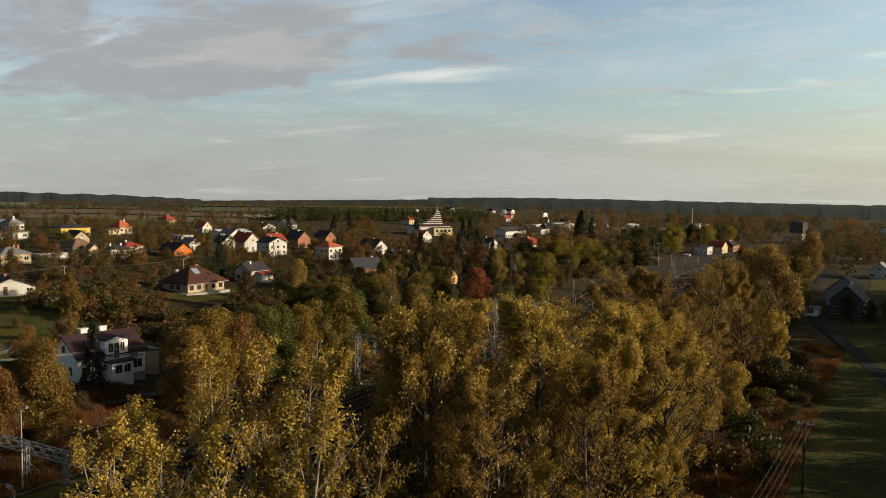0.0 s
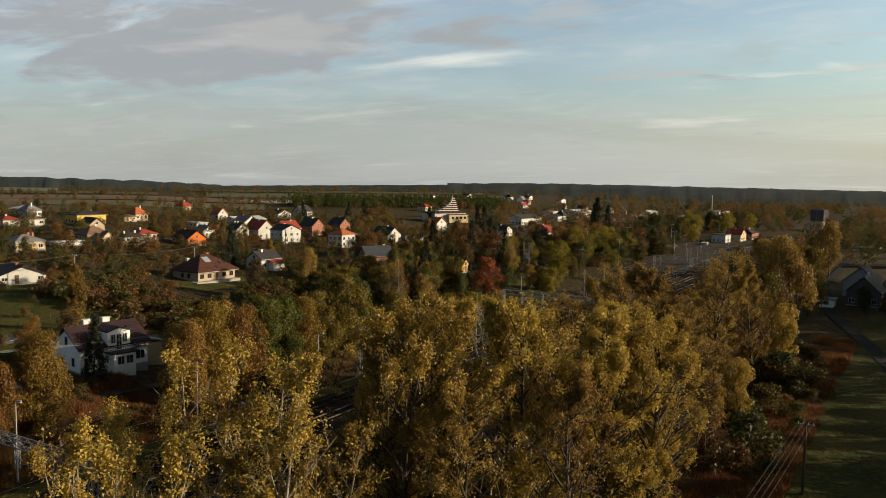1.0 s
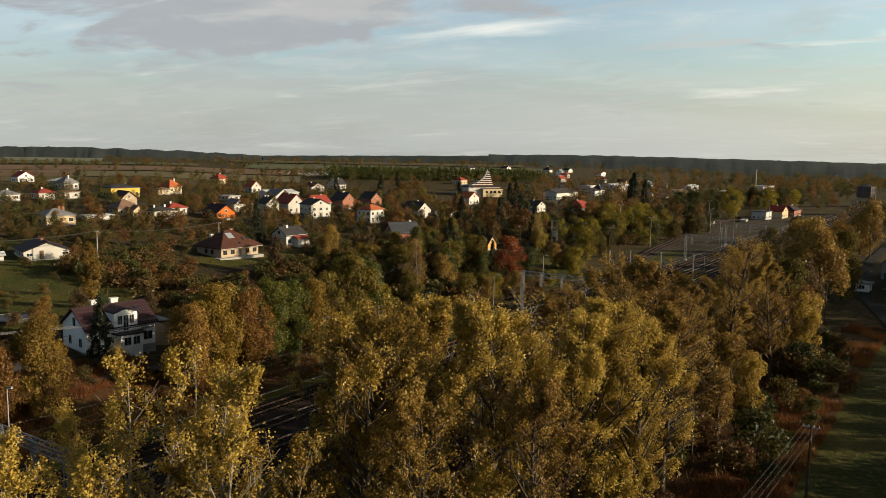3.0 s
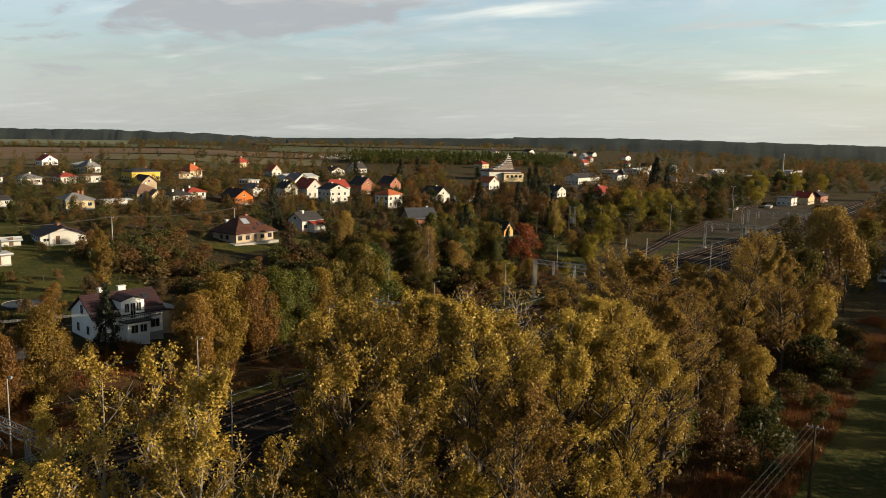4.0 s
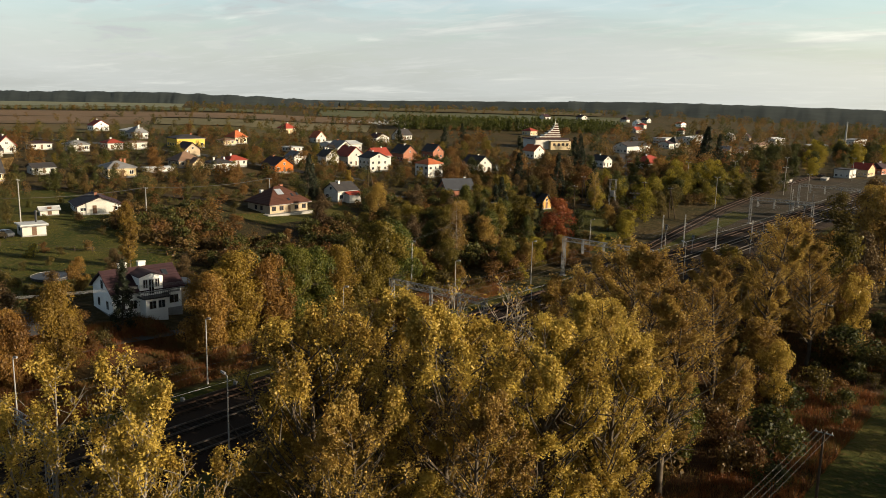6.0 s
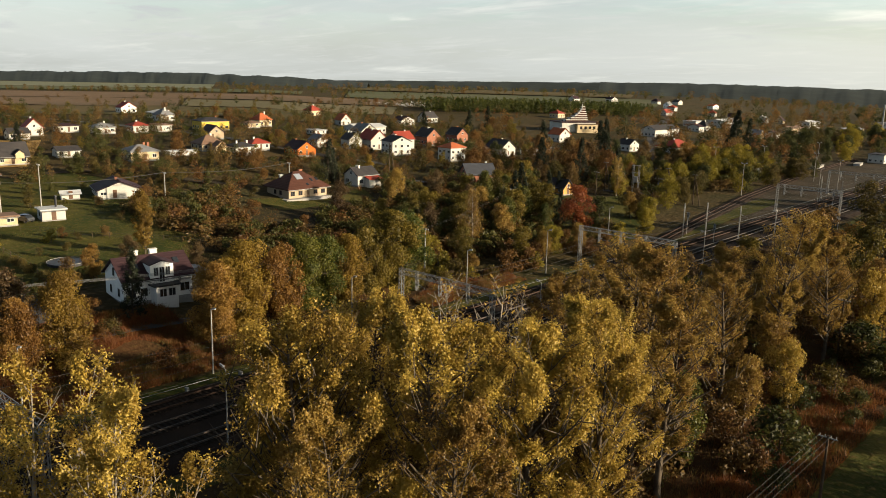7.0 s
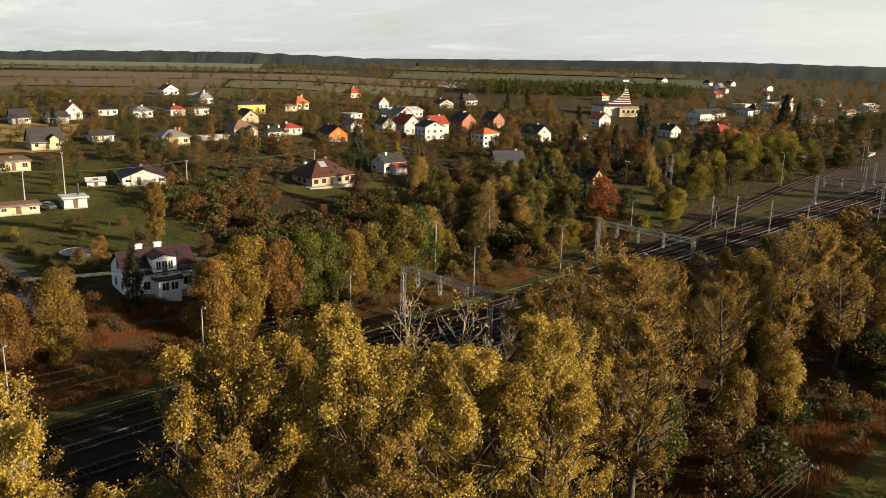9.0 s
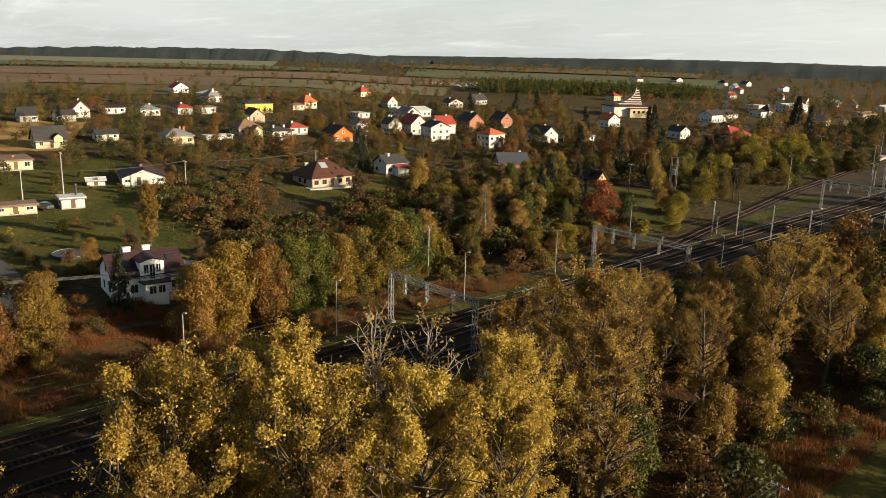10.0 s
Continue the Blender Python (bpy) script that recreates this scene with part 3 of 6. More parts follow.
make_ground()
sheet("meadow", [(-106, 86), (-104, 40), (-172, 62), (-160, 112)], M["grass"], 0.06, "green meadow with worn olive patches", "meadow", ragged=6)
sheet("meadow", [(-74, 178), (-84, 150), (-124, 200), (-104, 226)], M["grass"], 0.06, "shaded green meadow beside the railway", "meadow", ragged=4)
sheet("lawn", [(-140, 130), (-150, 128), (-152, 165), (-140, 160)], M["grass"], 0.08, "mown green lawn in front of a house", "lawn", ragged=2)
sheet("rough_grass", [(-70.4, 10), (-79, 10), (-78.5, 130), (-70.4, 130)], M["rough"], 0.05, "reddish-brown rough grass beside the railway", "grass", ragged=1.2)
sheet("scrubland", [(-84, 100), (-122, 94), (-150, 136), (-140, 208)], M["scrub"], 0.05, "scrubland between railway and town, darkened for shade under bushes", "scrub", n=20, ragged=7)
sheet("scrubland", [(-86, 112), (-140, 206), (-150, 262), (-96, 232)], M["scrub"], 0.045, "ground under trees, its colour darkened for their shade", "scrub", n=20, ragged=7)
sheet("rough_grass", [(-79, 22), (-104, 28), (-104, 60), (-79, 66)], M["rough"], 0.045, "reddish-brown rough grass by the lane", "grass", ragged=2)
sheet("rough_grass", [(-50, 15), (-8.8, 15), (-8.4, 165), (-47, 165)], M["rough"], 0.04, "brown undergrowth below the poplars", "undergrowth", ragged=3)
sheet("grass_strip", [(-9.2, 40), (12, 40), (8, 330), (-9, 330)], M["grass"], 0.05, "long green grass verge beside a lane", "grass", n=24, ragged=1.2)
sheet("grass_strip", [(-50.5, 30), (-47, 30), (-44, 320), (-49, 320)], M["grass"], 0.05, "green grass strip along the tracks", "grass", n=20, ragged=1.5)
sheet("grass_strip", [(-69.5, 20), (-66.8, 20), (-66.8, 150), (-70.0, 150)], M["grass"], 0.05, "green grass strip along the tracks", "grass", n=16, ragged=0.8)
sheet("dry_meadow", [(-168, 60), (-200, 70), (-196, 108), (-160, 108)], M["grass"], 0.07, "olive garden meadow", "meadow", ragged=5)


def field(az0, az1, r0, r1, mat, lift, label, category="field", ragged=6.0):
    """A field that follows the lie of the land between two bearings and two distances."""
    bm, n = bmesh.new(), 18
    grid = []
    for i in range(n + 1):
        row = []
        for j in range(n + 1):
            a, r = radians(az0 + (az1 - az0) * i / n), r0 + (r1 - r0) * j / n
            if j in (0, n):
                r += ragged * noise.noise((i * 0.7, r * 0.01, 2.2))
            x, y = -r * math.sin(a), r * math.cos(a)
            row.append(bm.verts.new((x, y, ground_z(x, y) + lift)))
        grid.append(row)
    for i in range(n):
        for j in range(n):
            bm.faces.new((grid[i][j], grid[i][j + 1], grid[i + 1][j + 1], grid[i + 1][j]))
    bmesh.ops.recalc_face_normals(bm, faces=bm.faces[:])
    tagged(part("field", bm, mat), label, category, kind="structure")


field(64, 74, 232, 288, M["straw"], 0.10, "dry straw-coloured meadow between houses", "meadow", 5)
field(45, 84, 392, 470, M["fallow"], 0.30, "olive-brown fallow field", ragged=12)
field(43, 57, 474, 560, M["stubble"], 0.35, "pale stubble field", ragged=8)
field(57.3, 86, 474, 570, M["plough"], 0.35, "reddish-brown ploughed field", ragged=10)
field(43, 86, 574, 680, M["plough"], 0.45, "reddish-brown ploughed field", ragged=8)
field(50, 88, 720, 800, M["crop"], 0.60, "grey-green winter crop field", ragged=10)
field(56, 88, 804, 960, M["pale"], 0.75, "pale grey-green field below the woods", ragged=14)
field(30, 42, 560, 690, M["fallow"], 0.40, "olive-brown fallow field", ragged=12)
field(26, 47, 705, 900, M["crop"], 0.60, "grey-green field far off", ragged=14)
field(28, 48, 930, 1500, M["fallow"], 1.0, "dull olive fields far off", ragged=20)
sheet("grass_strip", [(-67.5, 176), (-70, 176), (-80.5, 262), (-74, 262)], M["grass"], 0.07, "rough green grass between a siding and the main tracks", "grass", n=16, ragged=1.0)
sheet("yard", [(-66, 222), (-76, 212), (-112, 400), (-66, 420)], M["gravel"], 0.06, "worn gravel goods yard", "yard", ragged=5)
ribbon("lane", [(-88, 20), (-87, 48), (-85.6, 58), (-85.6, 70), (-86.5, 84)], 3.0, M["asphalt"], 0.10, "narrow asphalt lane", "road")
ribbon("lane", [(-104, 231), (-124, 224), (-150, 190), (-170, 186)], 3.0, M["asphalt"], 0.10, "narrow asphalt lane", "road")
ribbon("lane", [(-86, 56.5), (-100, 57.5), (-112, 58.5), (-126, 58.5), (-180, 50)], 5.6, M["asphalt"], 0.11, "grey asphalt lane past a meadow", "road")
ribbon("lane", [(-104, 231), (-112, 262), (-150, 330), (-200, 420), (-260, 560)], 6, M["asphalt"], 0.10, "asphalt town street", "road")
ribbon("lane", [(-200, 96), (-196, 122), (-172, 128), (-165, 135)], 3.5, M["gravel"], 0.10, "gravel drive", "road")
ribbon("lane", [(8, 60), (4, 120), (-6, 165), (-17, 206), (-24, 260), (-26, 420)], 2.6, M["asphalt_shade"], 0.12, "narrow lane beside a grass verge, painted dark for shade", "road")
ribbon("lane", [(-180, 205), (-230, 190), (-300, 168), (-360, 150)], 5, M["asphalt"], 0.12, "asphalt street between houses", "road")

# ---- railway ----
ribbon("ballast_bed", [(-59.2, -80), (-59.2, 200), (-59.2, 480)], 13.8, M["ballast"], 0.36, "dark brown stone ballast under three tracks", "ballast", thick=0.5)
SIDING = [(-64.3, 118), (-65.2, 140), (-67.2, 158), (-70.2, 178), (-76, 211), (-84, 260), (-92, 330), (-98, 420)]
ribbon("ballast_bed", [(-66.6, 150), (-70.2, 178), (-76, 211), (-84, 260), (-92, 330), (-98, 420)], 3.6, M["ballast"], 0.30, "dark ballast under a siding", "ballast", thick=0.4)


def sleeper_mesh(mat):
    bm = bmesh.new()
    for s in (-1, 1):
        box(bm, 0.02 * s if s > 0 else -1.28, 1.28 if s > 0 else -0.02, -0.13, 0.13, 0.0, 0.17)
    box(bm, -0.4, 0.4, -0.11, 0.11, 0.0, 0.14)
    bmesh.ops.remove_doubles(bm, verts=bm.verts[:], dist=0.0001)
    return mesh_of("sleeper", bm, mat)


def at_line(pts, s):
    for (x0, y0), (x1, y1) in zip(pts, pts[1:]):
        d = math.hypot(x1 - x0, y1 - y0)
        if s <= d:
            return x0 + (x1 - x0) * s / d, y0 + (y1 - y0) * s / d, math.atan2(-(x1 - x0), y1 - y0)
        s -= d
    return None


def track(pts, mat, near, label, rail_mat, bed=0.36):
    t = thing("railway_track", pose(0, 0, 0), label, "railway track", "parallel railway tracks", "structure")
    for side in (-0.75, 0.75):
        bm = bmesh.new()
        for (x0, y0), (x1, y1) in zip(pts, pts[1:]):
            m = Matrix.Translation((x0, y0, bed)) @ Matrix.Rotation(math.atan2(-(x1 - x0), y1 - y0), 4, "Z")
            ln = math.hypot(x1 - x0, y1 - y0)
            box(bm, side - 0.07, side + 0.07, 0, ln, 0.10, 0.125, m)
            box(bm, side - 0.02, side + 0.02, 0, ln, 0.125, 0.22, m)
            box(bm, side - 0.036, side + 0.036, 0, ln, 0.22, 0.265, m)
        part("rail", bm, rail_mat, t)
    me = sleeper_mesh(mat)
    rest = bmesh.new()
    s = 0.3
    while True:
        q = at_line(pts, s)
        if q is None:
            break
        x, y, a = q
        if near[0] < y < near[1]:
            ob = new("sleeper", me)
            ob.parent = t
            ob.matrix_local = pose(x, y, bed - 0.06, 0, 0, math.degrees(a))
        else:
            box(rest, -1.28, 1.28, -0.13, 0.13, bed - 0.06, bed + 0.11, Matrix.Translation((x, y, 0)) @ Matrix.Rotation(a, 4, "Z"))
        s += 0.62
    tagged(part("sleepers", rest, mat, t), kind="stuff")


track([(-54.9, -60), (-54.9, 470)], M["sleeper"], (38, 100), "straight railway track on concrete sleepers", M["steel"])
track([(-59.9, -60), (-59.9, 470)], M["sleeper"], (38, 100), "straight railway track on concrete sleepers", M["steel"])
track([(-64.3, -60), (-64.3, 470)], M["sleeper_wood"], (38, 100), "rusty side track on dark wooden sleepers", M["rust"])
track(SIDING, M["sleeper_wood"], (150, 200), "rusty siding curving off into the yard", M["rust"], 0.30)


def lattice_column(h, w=0.5):
    """A square lattice mast: four legs laced with diagonals."""
    bm = bmesh.new()
    for sx in (-1, 1):
        for sy in (-1, 1):
            box(bm, sx * w / 2 - 0.04, sx * w / 2 + 0.04, sy * w / 2 - 0.04, sy * w / 2 + 0.04, 0, h)
    n = int(h / 0.6)
    for i in range(n):
        z0, z1 = i * h / n, (i + 1) * h / n
        s = w / 2 * (1 if i % 2 else -1)
        for o in (-w / 2, w / 2):
            rod(bm, (-s, o, z0), (s, o, z1), 0.028, n=4)
            rod(bm, (o, -s, z0), (o, s, z1), 0.028, n=4)
    return bm


def lattice_beam(x0, x1, z, hgt=0.75, w=0.6):
    bm = bmesh.new()
    for sy in (-1, 1):
        for zz in (z - hgt, z):
            box(bm, x0, x1, sy * w / 2 - 0.035, sy * w / 2 + 0.035, zz - 0.04, zz + 0.04)
    n = int((x1 - x0) / 0.75)
    for i in range(n):
        a, b = x0 + (x1 - x0) * i / n, x0 + (x1 - x0) * (i + 1) / n
        for sy in (-w / 2, w / 2):
            rod(bm, (a, sy, z - hgt if i % 2 else z), (b, sy, z if i % 2 else z - hgt), 0.03, n=4)
        for zz in (z - hgt, z):
            rod(bm, (a, -w / 2 if i % 2 else w / 2, zz), (b, w / 2 if i % 2 else -w / 2, zz), 0.025, n=4)
    return bm


def insulator_arm(s):
    bm = bmesh.new()
    rod(bm, (0, 0, 0.25), (s * 1.5, 0, -0.15), 0.03)
    rod(bm, (0, 0, -0.35), (s * 1.5, 0, -0.15), 0.025)
    for k in range(4):
        rod(bm, (s * (0.25 + 0.1 * k), 0, 0.18 - 0.027 * k), (s * (0.30 + 0.1 * k), 0, 0.17 - 0.027 * k), 0.085, n=7)
    rod(bm, (s * 1.5, 0, -0.12), (s * 1.5, 0, -0.45), 0.02)
    return bm


def gantry(y, xl, xr, drops):
    t = thing("catenary_gantry", pose(0, y, 0), "grey galvanised lattice portal spanning the railway tracks", "gantry", "catenary gantries over the railway")
    for x in (xl, xr):
        bm = lattice_column(7.2)
        bmesh.ops.translate(bm, verts=bm.verts[:], vec=(x, 0, 0.2))
        part("column", bm, M["galv"], t)
        bm = bmesh.new()
        box(bm, x - 0.5, x + 0.5, -0.5, 0.5, -0.2, 0.35)
        part("footing", bm, M["pole_concrete"], t)
    part("beam", lattice_beam(xl - 0.3, xr + 0.3, 7.6), M["galv"], t)
    for x, s in drops:
        bm = lattice_column(2.7, 0.28)
        bmesh.ops.translate(bm, verts=bm.verts[:], vec=(x, 0, 4.95))
        post = part("drop_post", bm, M["galv"], t)
        bm = insulator_arm(s)
        bmesh.ops.translate(bm, verts=bm.verts[:], vec=(x, 0, 5.7))
        part("bracket", bm, M["galv"], post)


DROPS = [(-66.6, 1), (-62.2, 1), (-57.2, 1)]
for y, xl, xr in ((-8, -70, -52), (40.6, -70, -52.4), (97.7, -69.6, -53.0), (146.5, -70.6, -51.6), (241.2, -68.4, -52.2), (290, -70, -52)):
    gantry(y, xl, xr, DROPS)


def wire(name, pts, r, sag, mat, label, category="cable", group=""):
    """A hanging wire through the points, each span sagging."""
    cu = bpy.data.curves.new(name, "CURVE")
    cu.dimensions, cu.bevel_depth, cu.bevel_resolution = "3D", r, 0
    sp = cu.splines.new("POLY")
    fine = []
    for a, b in zip(pts, pts[1:]):
        for k in range(8):
            u = k / 8
            fine.append([a[i] + (b[i] - a[i]) * u for i in range(3)])
            fine[-1][2] -= sag * 4 * u * (1 - u)
    fine.append(list(pts[-1]))
    sp.points.add(len(fine) - 1)
    for p, q in zip(sp.points, fine):
        p.co = (*q, 1)
    cu.materials.append(mat)
    return tagged(new(name, cu), label, category, group)


for x in (-65.1, -60.7, -55.7):
    ys = (-80, -8, 40.6, 97.7, 146.5, 195, 241.2, 290, 360)
    wire("contact_wire", [(x, y, 5.25) for y in ys], 0.012, 0.05, M["wire"], "thin overhead contact wire above a track", group="overhead wires")
    wire("messenger_wire", [(x, y, 6.6) for y in ys], 0.014, 0.7, M["wire"], "thin sagging messenger wire above a track", group="overhead wires")
wire("feeder_wire", [(-53.0, y, 7.3) for y in (-80, -8, 40.6, 97.7, 146.5, 241.2, 360)], 0.022, 0.35, M["galv"], "pale feeder wire along the gantries", group="overhead wires")


def street_lamp_meshes():
    bm = bmesh.new()
    rod(bm, (0, 0, -0.3), (0, 0, 1.0), 0.11, 0.10, 8)
    rod(bm, (0, 0, 1.0), (0, 0, 7.9), 0.085, 0.055, 8)
    pole = mesh_of("pole", bm, M["pole_concrete"])
    bm = bmesh.new()
    rod(bm, (0, 0, 7.8), (0.35, 0, 8.05), 0.04)
    arm = mesh_of("arm", bm, M["galv"])
    bm = bmesh.new()
    prism(bm, [(0.3, -0.13, 8.0), (0.95, -0.10, 8.1), (0.95, 0.10, 8.1), (0.3, 0.13, 8.0)], 0, 0.13)
    bmesh.ops.bevel(bm, geom=bm.edges[:], offset=0.03, segments=1, affect="EDGES")
    head = mesh_of("lamp_head", bm, M["galv"])
    bm = bmesh.new()
    prism(bm, [(0.38, -0.09, 7.98), (0.9, -0.07, 8.06), (0.9, 0.07, 8.06), (0.38, 0.09, 7.98)], -0.03, 0.02)
    lens = mesh_of("diffuser", bm, M["lamp_glass"])
    return pole, arm, head, lens


LAMP = street_lamp_meshes()


def street_lamp(x, y, turn=0.0, heads=1, h=1.0):
    t = thing("street_lamp", Matrix.LocRotScale((x, y, ground_z(x, y)), Euler((0, 0, turn)), (1, 1, h)), "tall slim concrete lamp post with a flat lamp head" if heads == 1 else "tall yard lamp post with two lamp heads", "street lamp", "lamp posts along the railway")
    new("pole", LAMP[0]).parent = t
    for k in range(heads):
        r = Matrix.Rotation(math.pi * k, 4, "Z")
        a = new("arm", LAMP[1])
        a.parent = t
        a.matrix_local = r
        hd = new("lamp_head", LAMP[2])
        hd.parent = t
        hd.matrix_local = r
        new("diffuser", LAMP[3]).parent = hd


for x, y in ((-71, 22), (-71.2, 46), (-69.6, 66.6), (-69.8, 88.4), (-70.0, 112.8), (-71.1, 136.3), (-76.3, 166.5)):
    street_lamp(x, y, 0)
for x, y in ((-52.0, 33), (-52.2, 57), (-51.4, 81), (-50.5, 105), (-49.8, 129.6), (-50.9, 156.8), (-48.2, 227), (-48.6, 192)):
    street_lamp(x, y, math.pi)
for x, y in ((-86, 261), (-105.6, 329), (-83.8, 320), (-99.6, 373), (-70, 300), (-112, 300), (-80, 400), (-66, 268)):
    street_lamp(x, y, 0.4, 2, 1.25)


def plain_mast(x, y, h, label):
    t = thing("catenary_mast", pose(x, y, ground_z(x, y)), label, "mast", "single masts along the tracks")
    bm = bmesh.new()
    box(bm, -0.11, -0.07, -0.08, 0.08, 0, h)
    box(bm, 0.07, 0.11, -0.08, 0.08, 0, h)
    for k in range(int(h / 0.5)):
        box(bm, -0.07, 0.07, -0.07, 0.07, 0.3 + k * 0.5, 0.42 + k * 0.5)
    part("column", bm, M["galv"], t)
    bm = insulator_arm(1)
    bmesh.ops.translate(bm, verts=bm.verts[:], vec=(0.1, 0, h - 2.2))
    part("bracket", bm, M["galv"], t)


for x, y in ((-69.5, 187.5), (-66.2, 192), (-59.2, 193.5), (-52.0, 195), (-58, 262), (-66, 270)):
    plain_mast(x, y, 7.8, "grey steel catenary mast with a bracket arm")


def signal(x, y, h, label):
    t = thing("railway_signal", pose(x, y, 0.1, 0, 0, 180), label, "signal", "railway signals")
    bm = bmesh.new()
    for k in range(6):
        rod(bm, (0, 0, h * k / 6), (0, 0, h * (k + 1) / 6), 0.07)
    part("post", bm, M["pole_concrete"], t)
    bm = bmesh.new()
    box(bm, -0.3, 0.3, -0.12, 0.02, h - 0.3, h + 1.1)
    bmesh.ops.bevel(bm, geom=bm.edges[:], offset=0.08, segments=2, affect="EDGES")
    head = part("signal_head", bm, M["galv"], t)
    bm = bmesh.new()
    for k in range(3):
        rod(bm, (0, 0.02, h + 0.05 + 0.35 * k), (0, 0.10, h + 0.05 + 0.35 * k), 0.10, n=8)
    part("lens", bm, M["glass"], head)
    bm = bmesh.new()
    for k in range(10):
        box(bm, 0.12, 0.38, -0.02, 0.02, 0.3 + k * 0.3, 0.33 + k * 0.3)
    part("ladder", bm, M["galv"], t)


for x, y, h in ((-61.6, 186, 3.2), (-70.2, 191, 4.0), (-60, 262, 3.4)):
    signal(x, y, h, "grey railway signal on a slim post")


def cabinet(x, y):
    t = thing("trackside_cabinet", pose(x, y, ground_z(x, y)), "small grey trackside switch cabinet", "cabinet", "trackside cabinets")
    bm = bmesh.new()
    box(bm, -0.25, 0.25, -0.15, 0.15, 0.1, 0.6)
    bmesh.ops.bevel(bm, geom=bm.edges[:], offset=0.03, segments=1, affect="EDGES")
    part("body", bm, M["galv"], t)
    bm = bmesh.new()
    box(bm, -0.2, 0.2, -0.12, 0.12, -0.2, 0.1)
    part("plinth", bm, M["pole_concrete"], t)


for x, y in ((-74.5, 176), (-62.3, 243), (-66.8, 61.5), (-66.9, 68.5), (-47.6, 250)):
    cabinet(x, y)


def power_pole(x, y, h, mat, turn=0.0, arms=1, brace=False, label="slim concrete power pole"):
    z = ground_z(x, y)
    t = thing("power_pole", pose(x, y, z, 0, 0, math.degrees(turn)), label, "power pole", "poles of the local power line")
    bm = bmesh.new()
    rod(bm, (0, 0, -0.4), (0, 0, h), 0.15, 0.09, 8)
    part("pole", bm, mat, t)
    if brace:
        bm = bmesh.new()
        rod(bm, (1.9, 0, -0.3), (0.06, 0, h - 0.6), 0.14, 0.09, 7)
        part("brace", bm, mat, t)
    for k in range(arms):
        bm = bmesh.new()
        box(bm, -0.75, 0.75, -0.05, 0.05, h - 0.25 - 0.5 * k, h - 0.15 - 0.5 * k)
        arm = part("crossarm", bm, M["galv"], t)
        for sx in (-0.65, -0.22, 0.22, 0.65):
            bm = bmesh.new()
            rod(bm, (sx, 0, h - 0.15 - 0.5 * k), (sx, 0, h + 0.04 - 0.5 * k), 0.045, 0.03, 6)
            part("insulator", bm, M["white"], arm)
    return Vector((x, y, z + h))


def line(poles, offs, r=0.012, sag=0.5, label="thin sagging power line", drop=0.0):
    for o in offs:
        wire("power_line", [(p.x + o[0], p.y + o[1], p.z - drop) for p in poles], r, sag, M["wire"], label, group="local power lines")


R1 = [power_pole(-7.5, 84.5, 7.0, M["pole_wood"], 0.0, label="slim weathered power pole on the verge"), power_pole(-9.0, 40, 7.0, M["pole_wood"], label="slim weathered power pole on the verge"), power_pole(-18.4, 126, 8.2, M["pole_wood"], label="dark wooden pole beside the trees"), power_pole(-20, 172, 8.2, M["pole_wood"], label="dark wooden pole beside the trees")]
line([R1[1], R1[0]], [(-0.65, 0), (-0.22, 0), (0.22, 0), (0.65, 0)], 0.012)
R2 = [power_pole(-93.0, 49.5, 5.6, M["pole_concrete"], 0.2), power_pole(-87.0, 84.0, 6.6, M["pole_wood"], 0.2), power_pole(-83, 117, 8.5, M["pole_concrete"]), power_pole(-99.5, 163.3, 8.5, M["pole_wood"]), power_pole(-104.4, 207.2, 8.5, M["pole_wood"])]
for o in (-0.65, -0.22, 0.22, 0.65):
    wire("power_line", [(p.x + o, p.y, p.z) for p in (R2[0], R2[1])], 0.016, 0.35, M["galv"], "pale bare power line past the villa", group="local power lines")
line(R2[1:4], [(-0.3, 0), (0.3, 0)], 0.010, 0.6)
R3 = [power_pole(-151.7, 74.3, 7.2, M["pole_concrete"]), power_pole(-148.8, 106.2, 7.2, M["pole_concrete"]), power_pole(-157.5, 145.8, 7.2, M["pole_concrete"])]
line(R3, [(0, 0), (0.25, 0.2)], 0.03, 0.8)
power_pole(-154.5, 82.8, 9.7, M["pole_concrete"], label="tall pale pole beside a hut")
for x, y, tu in ((-172.0, 195.8, 0.3), (-170.2, 171.5, 0.2), (-182.0, 179.3, 0.6), (-113.7, 227.6, 0.2), (-98, 236, 0.4), (-88, 232, 0.2), (-142.6, 241.8, 0.3)):
    power_pole(x, y, 8.5, M["pole_wood"], tu, 1, True, "weathered wooden A-shaped power pole")


def transformer_tower(x, y):
    z = ground_z(x, y)
    t = thing("transformer_pole", pose(x, y, z, 0, 0, 20), "lattice transformer mast with a grey box", "power pole")
    for sx in (-0.8, 0.8):
        bm = lattice_column(9.0, 0.35)
        bmesh.ops.translate(bm, verts=bm.verts[:], vec=(sx, 0, 0))
        part("column", bm, M["pole_concrete"], t)
    bm = bmesh.new()
    box(bm, -0.6, 0.6, -0.5, 0.5, 4.0, 5.6)
    bmesh.ops.bevel(bm, geom=bm.edges[:], offset=0.06, segments=1, affect="EDGES")
    part("transformer", bm, M["grey"], t)
    for zz in (3.9, 6.6, 8.7):
        bm = bmesh.new()
        box(bm, -1.3, 1.3, -0.1, 0.1, zz, zz + 0.14)
        part("crossarm", bm, M["galv"], t)


transformer_tower(-104, 228)


